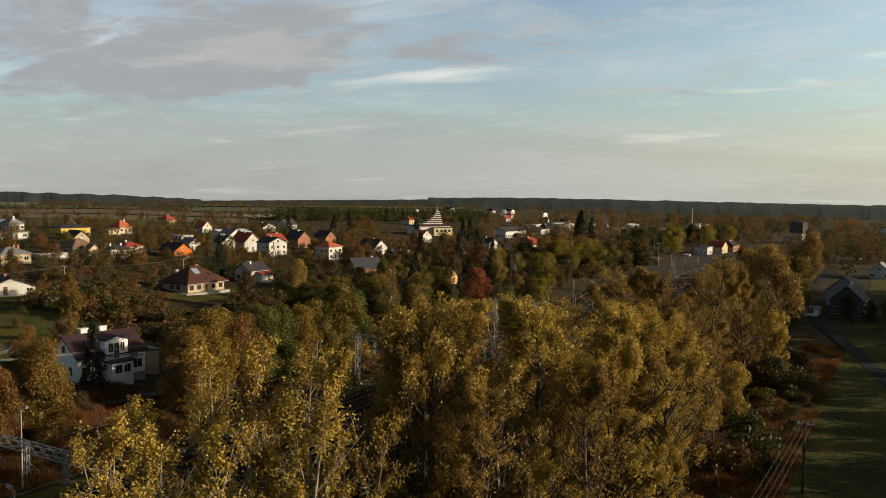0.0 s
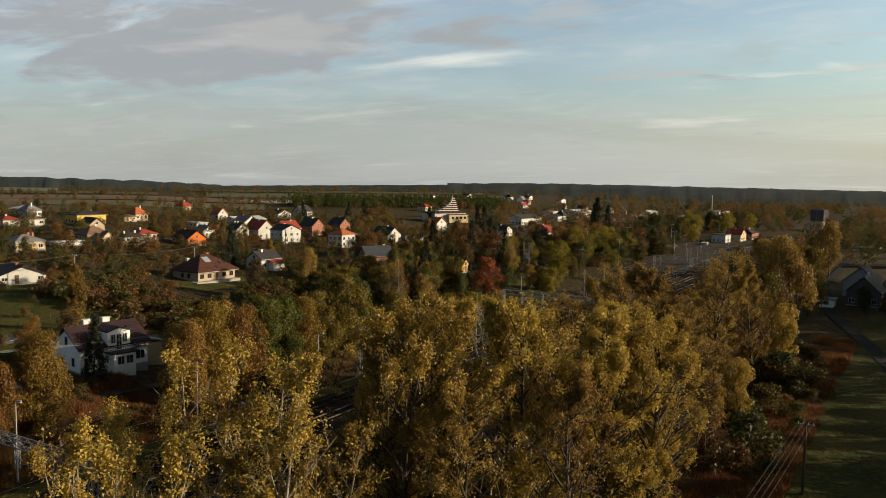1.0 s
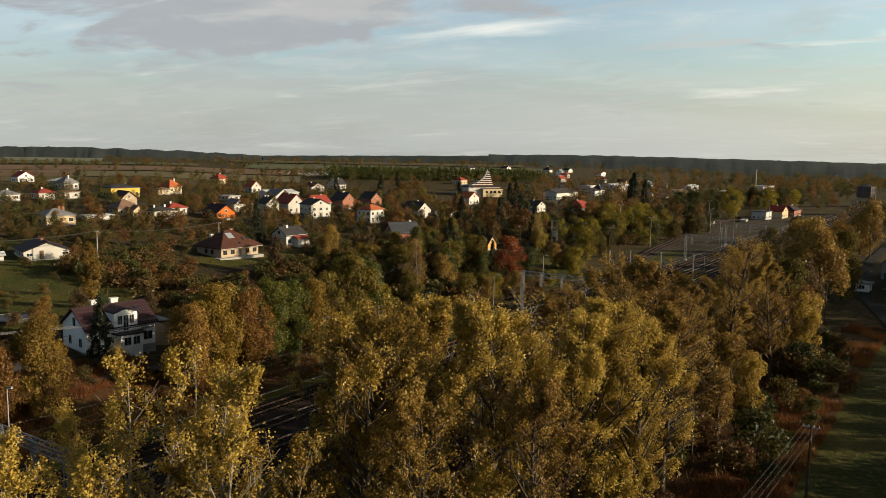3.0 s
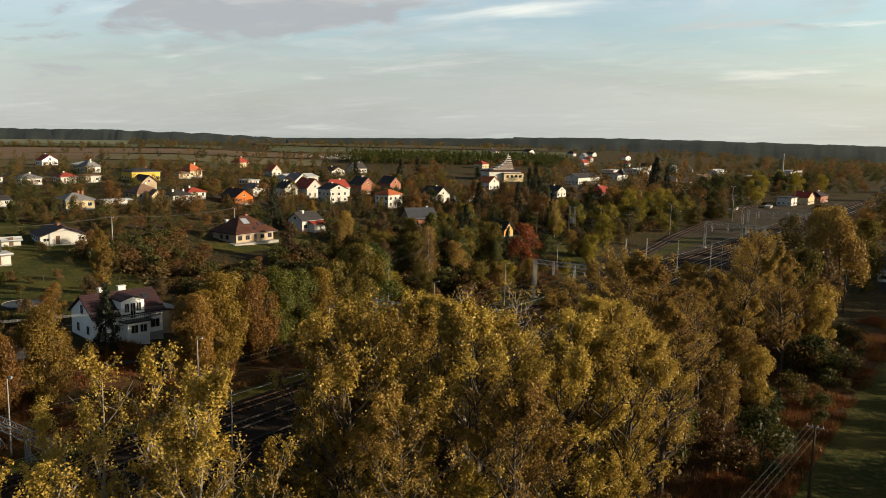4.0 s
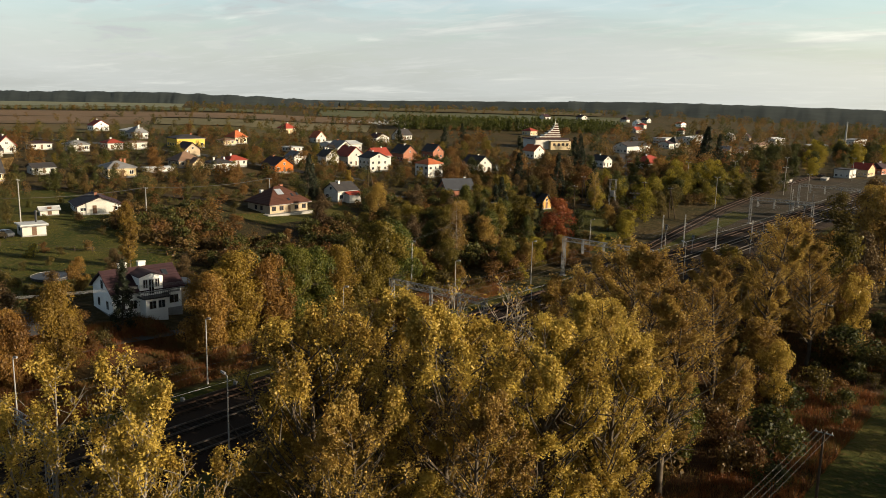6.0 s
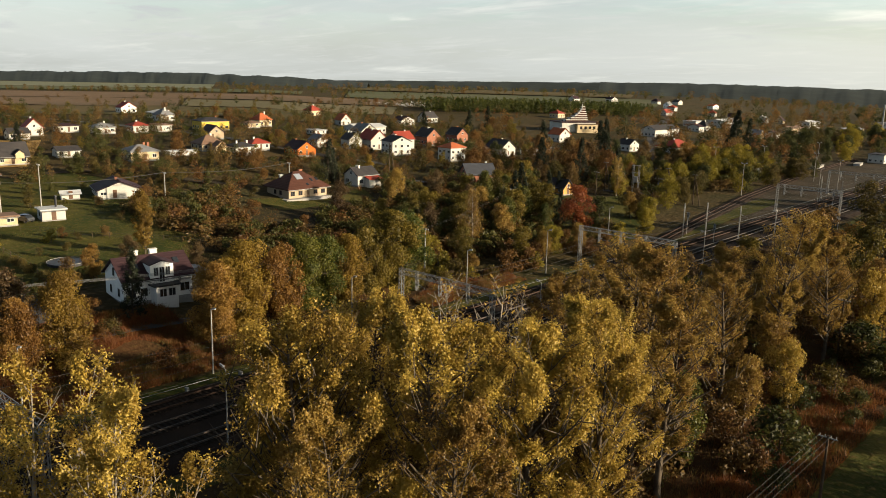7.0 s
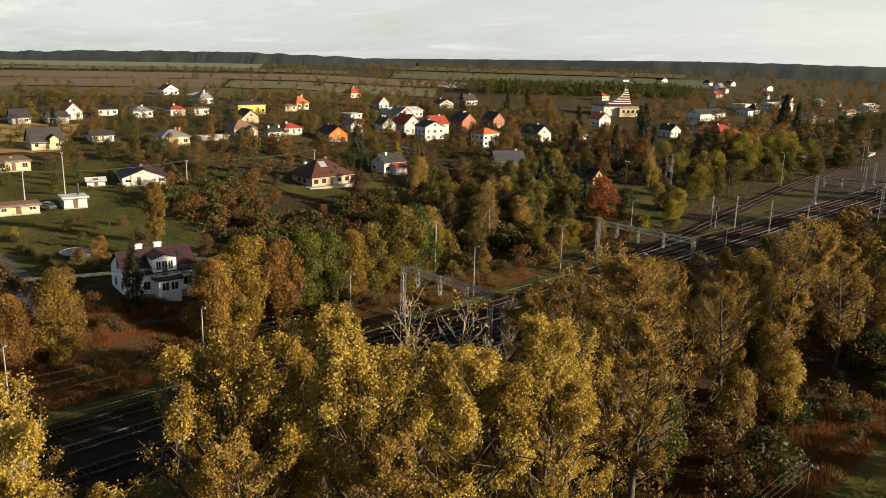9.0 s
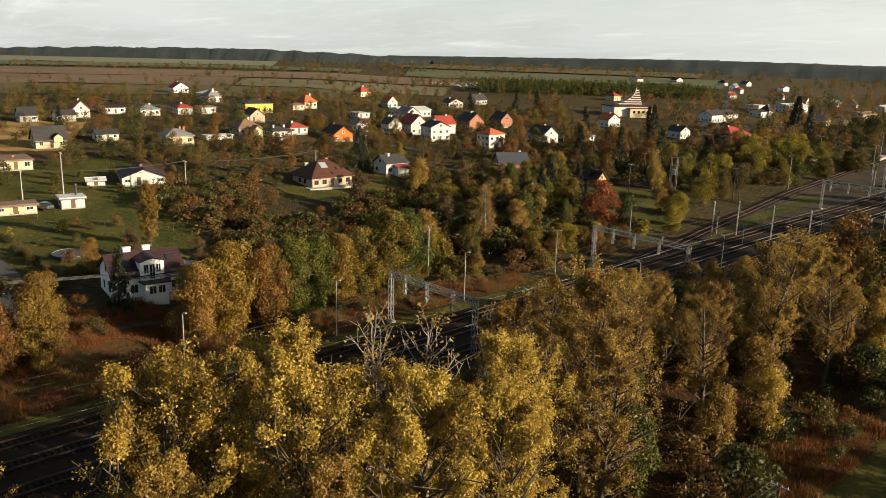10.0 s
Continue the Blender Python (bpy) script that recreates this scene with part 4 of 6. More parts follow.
def loading_platform(x, y, yaw, ln, w):
    t = thing("loading_platform", pose(x, y, ground_z(x, y), 0, 0, yaw), "low pale concrete loading platform in the goods yard", "platform", "loading platforms of the yard")
    bm = bmesh.new()
    box(bm, -w / 2, w / 2, -ln / 2, ln / 2, -0.3, 0.85)
    part("base", bm, M["pole_concrete"], t)
    bm = bmesh.new()
    box(bm, -w / 2 - 0.12, w / 2 + 0.12, -ln / 2 - 0.12, ln / 2 + 0.12, 0.85, 1.0)
    bmesh.ops.bevel(bm, geom=bm.edges[:], offset=0.03, segments=1, affect="EDGES")
    part("deck", bm, M["pole_concrete"], t)


for x, y, yaw, ln, w in ((-98, 368, 8, 15, 3.0), (-90, 396, 8, 9, 2.6), (-108, 330, 10, 8, 3.0)):
    loading_platform(x, y, yaw, ln, w)


# ---- houses ----
FOOT = []


def window(parent, m, w, h, frame_mat):
    """A framed window with two panes, proud of its wall; m takes x along the wall, y outwards, z up."""
    bm = bmesh.new()
    box(bm, -w / 2, w / 2, -0.03, 0.04, 0, h, m)
    fr = part("window", bm, frame_mat, parent)
    for x0, x1 in ((-w / 2 + 0.08, -0.035), (0.035, w / 2 - 0.08)):
        bm = bmesh.new()
        box(bm, x0, x1, 0.0, 0.052, 0.08, h - 0.08, m)
        part("pane", bm, M["glass"], fr)


def wall_frames(lx, ly):
    """Frames of the four walls: x along the wall from its middle, y outwards."""
    return {"e": (Matrix.Translation((lx / 2, 0, 0)) @ Matrix.Rotation(-math.pi / 2, 4, "Z"), ly), "w": (Matrix.Translation((-lx / 2, 0, 0)) @ Matrix.Rotation(math.pi / 2, 4, "Z"), ly),
            "s": (Matrix.Translation((0, -ly / 2, 0)) @ Matrix.Rotation(math.pi, 4, "Z"), lx), "n": (Matrix.Translation((0, ly / 2, 0)), lx)}


def house(cx, cy, yaw, lx, ly, eave, ridge, roof, axis, wall, rmat, label, chimneys=1, frame="frame", plinth=0.3, seed=1, door="e", windows=True, hang=0.45, name="house", z=None):
    """cx, cy: the corner at the house's east and south. Ridge along axis; roof gable, hip, shed or flat."""
    rng = random.Random(seed)
    k = 0.82 if math.hypot(cx, cy) < 245 else 0.74
    ya = radians(yaw)
    ox, oy = -lx * k / 2, ly * k / 2
    x, y = cx + ox * math.cos(ya) - oy * math.sin(ya), cy + ox * math.sin(ya) + oy * math.cos(ya)
    FOOT.append((x, y, k * 0.62 * max(lx, ly) + 1))
    z0 = ground_z(x, y) if z is None else z
    t = thing(name, pose(x, y, z0, 0, 0, yaw) @ Matrix.Scale(k, 4), label, "house" if name == "house" else name.replace("_", " "), "houses of the town" if name == "house" else "")
    hx, hy = lx / 2, ly / 2
    bm = bmesh.new()
    box(bm, -hx, hx, -hy, hy, -1.5, eave)
    if roof == "gable":
        for s in (-1, 1):
            if axis == "x":
                prism(bm, [(s * hx, -hy, eave), (s * hx, hy, eave), (s * hx, 0, ridge - 0.12)][::s], -0.25, 0)
            else:
                prism(bm, [(-hx, s * hy, eave), (hx, s * hy, eave), (0, s * hy, ridge - 0.12)][::-s], -0.25, 0)
    part("wall", bm, M[wall], t)
    bm = bmesh.new()
    box(bm, -hx - 0.04, hx + 0.04, -hy - 0.04, hy + 0.04, -1.5, plinth)
    part("plinth", bm, M["grey"], t)
    bm = bmesh.new()
    th = 0.2
    if roof == "gable":
        span, run = (hy, hx) if axis == "x" else (hx, hy)
        k = (ridge - eave) / span
        e, g = eave - k * hang, run + hang
        for s in (-1, 1):
            pts = [(-g, s * (span + hang), e), (g, s * (span + hang), e), (g, 0, ridge), (-g, 0, ridge)]
            if axis == "y":
                pts = [(-p[1], p[0], p[2]) for p in pts]
            prism(bm, pts if s < 0 else pts[::-1], 0.0, th)
        a, b = ((-g, 0, ridge + 0.22), (g, 0, ridge + 0.22)) if axis == "x" else ((0, -g, ridge + 0.22), (0, g, ridge + 0.22))
        rod(bm, a, b, 0.12)
    elif roof == "hip":
        ex, ey = hx + hang, hy + hang
        q = max(0.0, (ey - ex)) if axis == "y" else max(0.0, (ex - ey))
        q = max(q, 0.6)
        r0, r1 = ((0, -q, ridge), (0, q, ridge)) if axis == "y" else ((-q, 0, ridge), (q, 0, ridge))
        c = [(-ex, -ey, eave), (ex, -ey, eave), (ex, ey, eave), (-ex, ey, eave)]
        if axis == "y":
            fs = [[c[0], c[1], r0], [c[1], c[2], r1, r0], [c[2], c[3], r1], [c[3], c[0], r0, r1]]
        else:
            fs = [[c[0], c[1], r1, r0], [c[1], c[2], r1], [c[2], c[3], r0, r1], [c[3], c[0], r0]]
        for f in fs:
            prism(bm, f, 0.0, th)
        box(bm, -ex, ex, -ey, ey, eave - 0.12, eave + 0.02)
    elif roof == "shed":
        prism(bm, [(-hx - hang, -hy - hang, eave), (hx + hang, -hy - hang, eave), (hx + hang, hy + hang, ridge), (-hx - hang, hy + hang, ridge)], 0.0, th)
    else:
        box(bm, -hx - hang, hx + hang, -hy - hang, hy + hang, eave, eave + 0.28)
        box(bm, -hx - hang + 0.25, hx + hang - 0.25, -hy - hang + 0.25, hy + hang - 0.25, eave + 0.28, eave + 0.31)
    rf = part("roof", bm, M[rmat], t)
    for s in (-1, 1):
        bm = bmesh.new()
        if axis == "x":
            rod(bm, (-hx - hang, s * (hy + hang + 0.06), eave - 0.12), (hx + hang, s * (hy + hang + 0.06), eave - 0.12), 0.07)
        else:
            rod(bm, (s * (hx + hang + 0.06), -hy - hang, eave - 0.12), (s * (hx + hang + 0.06), hy + hang, eave - 0.12), 0.07)
        part("gutter", bm, M["galv"], rf)
    for i in range(chimneys):
        a = rng.uniform(-0.3, 0.3) * (lx if axis == "x" else ly)
        o = rng.uniform(-0.5, 0.5)
        px, py = (a, o) if axis == "x" else (o, a)
        top = (ridge if roof != "flat" else eave) + 0.7
        bm = bmesh.new()
        box(bm, px - 0.26, px + 0.26, py - 0.32, py + 0.32, eave, top)
        box(bm, px - 0.33, px + 0.33, py - 0.39, py + 0.39, top, top + 0.1)
        ch = part("chimney", bm, M[rng.choice(("chimney_white", "brick", "chimney_white"))], rf)
        bm = bmesh.new()
        rod(bm, (px, py, top + 0.1), (px, py, top + 0.4), 0.14, 0.12, 7)
        part("chimney_pot", bm, M["rust"], ch)
    if windows:
        for side, (m, wl) in wall_frames(lx, ly).items():
            if side in "wn":
                continue
            n = max(1, int(wl / 2.7))
            for fl in range(max(1, int((eave - 0.4) / 2.6))):
                for k in range(n):
                    u = (k + 0.5) / n * wl - wl / 2
                    if side == door and fl == 0 and k == n // 2:
                        bm = bmesh.new()
                        box(bm, u - 0.5, u + 0.5, -0.02, 0.05, plinth - 0.1, plinth + 2.05, m)
                        part("door", bm, M["frame_dark"], t)
                        continue
                    if rng.random() < 0.12:
                        continue
                    window(t, m @ Matrix.Translation((u, 0, 0.95 + 2.7 * fl)), rng.choice((1.2, 1.5, 1.5)), min(1.35, eave - 1.3 - 0.0 * fl), M[frame])
            if roof == "gable" and ridge - eave > 2.2 and ((axis == "x") == (side in "ew")):
                window(t, m @ Matrix.Translation((0, 0, eave + 0.1)), 1.1, 1.2, M[frame])
    return t, z0


def town_house(cx, cy, yaw, lx, ly, eave, ridge, roof, axis, wall, rmat, label, chim):
    """Corner x, y, yaw, size x, y, eave, ridge, roof, ridge axis, wall, covering, label, chimneys."""
    kind = "house"
    if "hall" in label or "depot" in label or "block" in label:
        kind = "hall"
    elif "shed" in label or "hut" in label or "garage" in label or "outbuilding" in label:
        kind = "shed"
    return house(cx, cy, yaw, lx, ly, eave, ridge, roof, axis, wall, rmat, label, chim, seed=int(abs(cx) * 3 + cy), name=kind)[0]


town_house(-161.47, 97.57, -18, 11.72, 11.25, 2.19, 4.39, "gable", "x", "white", "r_plum", "white bungalow with a plum-red roof and broad gable", 1)
town_house(-115.56, 208.56, -10, 7.62, 4.68, 2.44, 4.98, "gable", "x", "timber", "r_dark", "small golden timber cottage under a dark steep roof", 0)
town_house(-205, 186, -8, 12, 9.2, 3, 6.2, "gable", "x", "orange", "r_plum", "orange house with a dark plum roof", 1)
town_house(-217.53, 158.25, -6, 10.35, 10.35, 2.73, 6.21, "hip", "y", "tan", "r_tan", "tan house with a broad tan tiled roof", 1)
town_house(-212.95, 160.33, -6, 3.78, 4.72, 2.74, 4.72, "gable", "x", "cream", "r_tan", "cream gabled porch house with a tan roof", 0)
town_house(-210.55, 166.11, -6, 8.59, 9.55, 2.86, 4.39, "hip", "y", "white", "r_dark", "low white house with a dark hipped roof", 2)
town_house(-217.58, 177.21, -6, 7.72, 8.68, 2.7, 4.63, "hip", "y", "white", "r_red", "low white house with a dull red roof", 1)
town_house(-243.19, 177.22, -8, 10.36, 7.53, 3.01, 6.03, "gable", "x", "tan", "r_plum", "tan gabled house with a plum-brown roof", 0)
town_house(-265.54, 188.36, -8, 11.87, 15.11, 4.71, 6.34, "hip", "y", "yellow", "r_dark", "long yellow rendered building with a dark roof", 1)
town_house(-276.71, 222.75, 0, 8.69, 8.21, 3.28, 6.95, "hip", "y", "cream", "r_orange", "cream house with a bright orange tiled roof", 1)
town_house(-271.6, 213.51, 0, 5.75, 7.66, 2.49, 3.45, "hip", "y", "cream", "r_tan", "low cream annexe with a tan roof", 0)
town_house(-221.6, 208.01, -5, 7.6, 7.09, 3.45, 5.88, "gable", "x", "white", "r_grey", "small white gabled house with a grey roof", 1)
town_house(-215.1, 217.55, -12, 8.28, 7.24, 4.76, 7.86, "gable", "x", "white", "r_dark", "white two-storey house with a black gabled roof", 2)
town_house(-211.18, 224.78, -12, 12.56, 9.7, 4.84, 9.24, "gable", "x", "white", "r_red", "white house with a large deep red tiled roof", 1)
town_house(-195.8, 220.72, -12, 9.98, 10.61, 6.52, 8.85, "gable", "x", "white", "r_dark", "white two-storey house with balconies and a dark roof", 1)
town_house(-208.2, 236.49, -12, 10.4, 9.36, 4.79, 8.32, "gable", "y", "white", "r_red", "white house under a red tiled roof", 1)
town_house(-211.33, 255.29, -10, 10.91, 9.19, 4.64, 8.63, "gable", "x", "brick", "r_dark", "red-brown brick house with a dark gabled roof", 2)
town_house(-212.21, 274.5, -10, 9.91, 7.82, 4.38, 7.93, "gable", "x", "brick", "r_dark", "orange-brown brick house with a dark gabled roof", 1)
town_house(-176.13, 229.54, -4, 8.63, 9.71, 6.12, 8.32, "hip", "y", "white", "r_orange", "white two-storey cube house with an orange hipped roof", 0)
town_house(-176.68, 258.91, -10, 12.36, 9.4, 3.92, 7.62, "gable", "x", "white", "r_dark", "white house with a black gabled roof", 1)
town_house(-174.35, 270.88, -10, 4.1, 17.41, 2.66, 2.87, "flat", "y", "offwhite", "r_grey", "long low pale outbuilding beside a white house", 0)
town_house(-142.27, 198.47, -30, 8.6, 10.76, 3.44, 6.66, "gable", "y", "brick", "r_slate", "red brick house under a slate-grey roof", 1)
town_house(-130.52, 201.52, -10, 5.13, 5.13, 2.46, 3.49, "hip", "y", "tan", "r_tan", "small tan garden house", 0)
town_house(-207.36, 129.42, -6, 9.22, 9.74, 3.16, 5.13, "hip", "y", "cream", "r_grey", "cream bungalow with a flat grey-brown hipped roof", 2)
town_house(-212.57, 144.41, -6, 4.68, 11.23, 1.68, 1.87, "flat", "y", "white", "r_light", "low white garage row", 0)
town_house(-315.36, 197.84, 0, 11.35, 7.57, 3.22, 4.73, "shed", "x", "white", "r_light", "white house with a light sloping roof", 0)
town_house(-268.79, 162.67, -6, 8.34, 7.41, 3.15, 4.82, "hip", "y", "white", "r_red", "white house with a low red roof", 1)
town_house(-268.28, 171.74, -6, 8.38, 7.45, 3.17, 3.54, "flat", "y", "white", "r_tan", "white house with a flat roof", 0)
town_house(-271.39, 126.58, -10, 8.2, 7.29, 3.64, 7.29, "gable", "x", "white", "r_red", "tall white gabled house with a red roof", 1)
town_house(-277.21, 139.85, -6, 7.32, 9.15, 2.93, 3.84, "hip", "y", "white", "r_plum", "low white house with a dark roof", 0)
town_house(-268.81, 148.86, -6, 8.28, 9.2, 2.95, 4.79, "hip", "y", "white", "r_grey", "low white house with a grey roof", 1)
town_house(-264.4, 107.87, -6, 9.06, 7.25, 2.9, 5.89, "gable", "y", "white", "r_dark", "white house with a dark unfinished roof", 0)
town_house(-262.89, 118.27, -6, 7.28, 8.19, 2.73, 4.55, "gable", "y", "white", "r_dark", "low white house with a dark roof", 0)
dark_house = town_house(-214.86, 96.81, -6, 8.23, 9.6, 2.56, 6.58, "gable", "y", "cream", "r_dark", "cream house with a large black roof", 0)
# a cream gabled dormer on its lit side
bm = bmesh.new()
box(bm, 2.6, 4.9, 0.6, 3.2, 2.0, 3.6)
prism(bm, [(4.9, 0.6, 3.6), (4.9, 3.2, 3.6), (4.9, 1.9, 4.7)], -2.6, 0)
dormer = part("dormer", bm, M["cream"], dark_house)
bm = bmesh.new()
for sy in (-1, 1):
    prism(bm, [(1.9, 1.9, 4.85), (5.2, 1.9, 4.85), (5.2, 1.9 + sy * 1.7, 3.45), (1.9, 1.9 + sy * 1.7, 3.45)][::-sy], 0, 0.14)
part("dormer_roof", bm, M["r_dark"], dormer)
town_house(-222.53, 115.62, -6, 6.44, 8.28, 2.39, 3.68, "gable", "y", "white", "r_dark", "low white shed with a dark roof", 0)
town_house(-188.56, 80.41, -6, 10.99, 8.7, 2.75, 2.93, "flat", "y", "cream", "r_tan", "cream building with a flat tan roof", 1)
hut = town_house(-146.87, 79.72, -10, 4.63, 5.09, 2.5, 2.69, "flat", "y", "white", "r_light", "small white flat-roofed hut with a dark flue", 0)
bm = bmesh.new()
rod(bm, (-0.6, 1.2, 2.4), (-0.6, 1.2, 5.2), 0.28, 0.26, 8)
rod(bm, (-0.6, 1.2, 5.2), (-0.6, 1.2, 5.45), 0.36, 0.30, 8)
part("flue", bm, M["blackmetal"], hut, "black flue pipe")
town_house(-147.02, 67.91, -8, 4.61, 8.75, 2.12, 2.3, "flat", "y", "cream", "r_tan", "long low cream garden shed", 0)
town_house(-164.83, 91.25, -14, 2.22, 4.44, 1.53, 2.08, "gable", "y", "white", "r_light", "pale greenhouse shed in a garden", 0)
town_house(-279.28, 269.99, -6, 7.23, 7.23, 3.51, 7.02, "gable", "x", "white", "r_orange", "white gabled house with an orange roof", 1)
town_house(-251.09, 254.01, -8, 13.52, 20.8, 3.74, 5.2, "gable", "y", "white", "r_light", "long white hall with a light sheet roof", 0)
town_house(-249.97, 230.39, -8, 9.1, 7.08, 2.63, 3.03, "flat", "y", "white", "r_light", "low white hall with a light roof", 0)
town_house(-194.64, 323.9, -6, 9.12, 10.13, 4.46, 7.9, "gable", "x", "white", "r_orange", "white house with an orange-red roof", 1)
town_house(-147.92, 343.73, -6, 14.71, 19.62, 3.34, 7.26, "hip", "y", "white", "r_red", "broad white house under a large red roof", 2)
town_house(-160.65, 325.81, -6, 8.88, 8.88, 3.95, 6.51, "gable", "x", "white", "r_dark", "white house with a dark roof among conifers", 1)
town_house(-187.02, 398.67, -6, 11.59, 28.98, 4.83, 7.34, "gable", "y", "white", "r_dark", "long white hall with a dark roof", 1)
town_house(-204.43, 522.68, -4, 15.32, 30.64, 5.74, 7.09, "gable", "y", "white", "r_light", "large white storage hall with a light roof", 0)
town_house(-209.99, 494.24, -4, 11.38, 13.28, 4.74, 4.93, "flat", "y", "white", "r_light", "flat-roofed white block beside a storage hall", 0)
town_house(-173.14, 554.6, -4, 11.88, 25.74, 4.95, 6.43, "gable", "y", "tan", "r_tan", "long tan depot building", 0)
town_house(-150.24, 590.86, -4, 12.02, 40.06, 5.01, 6.51, "gable", "y", "tan", "r_grey", "long tan depot building with a grey roof", 0)
town_house(-188.39, 635.04, -4, 11.9, 25.79, 5.95, 7.44, "gable", "y", "white", "r_light", "white hall with a light roof", 0)
town_house(-84.05, 412.2, -4, 9, 12.01, 5.2, 5.4, "flat", "y", "white", "r_dark", "white flat-roofed station building", 0)
town_house(-80.05, 428.2, -4, 10, 14.01, 4.4, 8, "gable", "x", "cream", "r_red", "cream station house with a red gabled roof", 1)
town_house(-78.04, 446.21, -4, 10, 18.01, 4, 7, "hip", "y", "brick", "r_plum", "brick station wing with a plum roof", 2)
town_house(-148.08, 690.34, -4, 14.01, 40.02, 7, 7.2, "flat", "y", "white", "r_grey", "long white block far off", 2)
town_house(-60.04, 560.27, -4, 10, 14.01, 4, 7, "gable", "y", "cream", "r_red", "cream house with a red roof", 1)
town_house(-8.01, 222.1, -4, 9, 11.01, 4.4, 8.6, "gable", "y", "dim", "r_dark", "house with steep dark gabled roof, walls painted dark for shade", 1)
town_house(-9.51, 240.11, -4, 10, 12.01, 5, 9.4, "gable", "y", "grey", "r_dark", "grey gabled house with a dark roof", 1)
town_house(-17.51, 214.1, -4, 3.5, 5, 2.4, 2.6, "flat", "y", "offwhite", "r_grey", "small pale garage with a flat roof", 0)
town_house(-4.01, 330.16, -4, 9, 12.01, 4, 7.5, "gable", "y", "white", "r_grey", "white house with a grey roof", 1)
town_house(-8.01, 745.36, -4, 14.01, 30.01, 5, 8, "gable", "y", "white", "r_red", "white building with a bright red roof", 0)
town_house(-7.01, 560.27, -4, 12.01, 14.01, 5, 8, "hip", "y", "white", "r_grey", "white house with a grey roof", 1)

# scattered cottages of the outskirts
rng = random.Random(11)
for k in range(30):
    az, r = (rng.uniform(18, 33), rng.uniform(500, 820)) if k < 22 else (rng.uniform(36, 62), rng.uniform(330, 440))
    x, y = -r * math.sin(radians(az)), r * math.cos(radians(az))
    if any(math.hypot(x - a, y - b) < c + 8 for a, b, c in FOOT):
        continue
    house(x, y, rng.uniform(-15, 10), rng.uniform(7, 10), rng.uniform(7, 12), rng.uniform(2.8, 4.2), rng.uniform(5.5, 7.5), rng.choice(("gable", "gable", "hip")), rng.choice("xy"), rng.choice(("white", "white", "cream", "offwhite")), rng.choice(("r_red", "r_dark", "r_orange", "r_grey", "r_plum")), "small pale house at the edge of the town", 1, seed=k + 90)


# brown hipped house with its terrace
bh, bz = house(-147.8, 138.1, -2, 11.0, 14.0, 2.9, 7.3, "hip", "y", "tan", "r_brown", "tan bungalow under a large brown hipped roof", 0, "frame_dark", seed=5, hang=0.9)
for px, py, hgt, mat in ((-2.6, -4.0, 6.3, "chimney_white"), (-1.2, 2.0, 7.6, "brick")):
    bm = bmesh.new()
    box(bm, px - 0.4, px + 0.4, py - 0.5, py + 0.5, 4, hgt)
    box(bm, px - 0.5, px + 0.5, py - 0.6, py + 0.6, hgt, hgt + 0.14)
    part("chimney", bm, M[mat], bh)
k = (7.3 - 2.9) / (5.5 + 0.9)
for y0, y1, x0, x1, mat in ((-2.3, 0.0, 1.0, 3.0, "solar"), (2.2, 2.9, 3.0, 4.0, "glass"), (4.2, 4.9, 2.8, 3.8, "glass"), (-0.3, 0.5, 4.6, 5.4, "glass")):
    bm = bmesh.new()
    prism(bm, [(x0, y0, 7.3 - k * x0), (x1, y0, 7.3 - k * x1), (x1, y1, 7.3 - k * x1), (x0, y1, 7.3 - k * x0)], 0.2, 0.30)
    part("solar_panel" if mat == "solar" else "roof_window", bm, M[mat], bh)
bm = bmesh.new()
box(bm, -6.5, 7.4, -9.0, -7.02, -0.6, 0.22)
box(bm, 5.52, 7.4, -7.0, 7.5, -0.6, 0.22)
part("terrace", bm, M["pole_concrete"], bh)

# white house with an annexe
w2, wz = house(-154.8, 166.9, -3, 7.2, 8.8, 3.6, 5.9, "gable", "y", "white", "r_dark", "white house with a dark roof and a red-roofed annexe", 2, seed=8)
bm = bmesh.new()
box(bm, 3.62, 6.2, -1.5, 3.6, -1.2, 2.5)
an = part("annexe", bm, M["white"], w2)
bm = bmesh.new()
prism(bm, [(3.5, -1.9, 3.3), (6.6, -1.9, 2.4), (6.6, 4.0, 2.4), (3.5, 4.0, 3.3)], 0, 0.18)
part("annexe_roof", bm, M["r_red"], an)


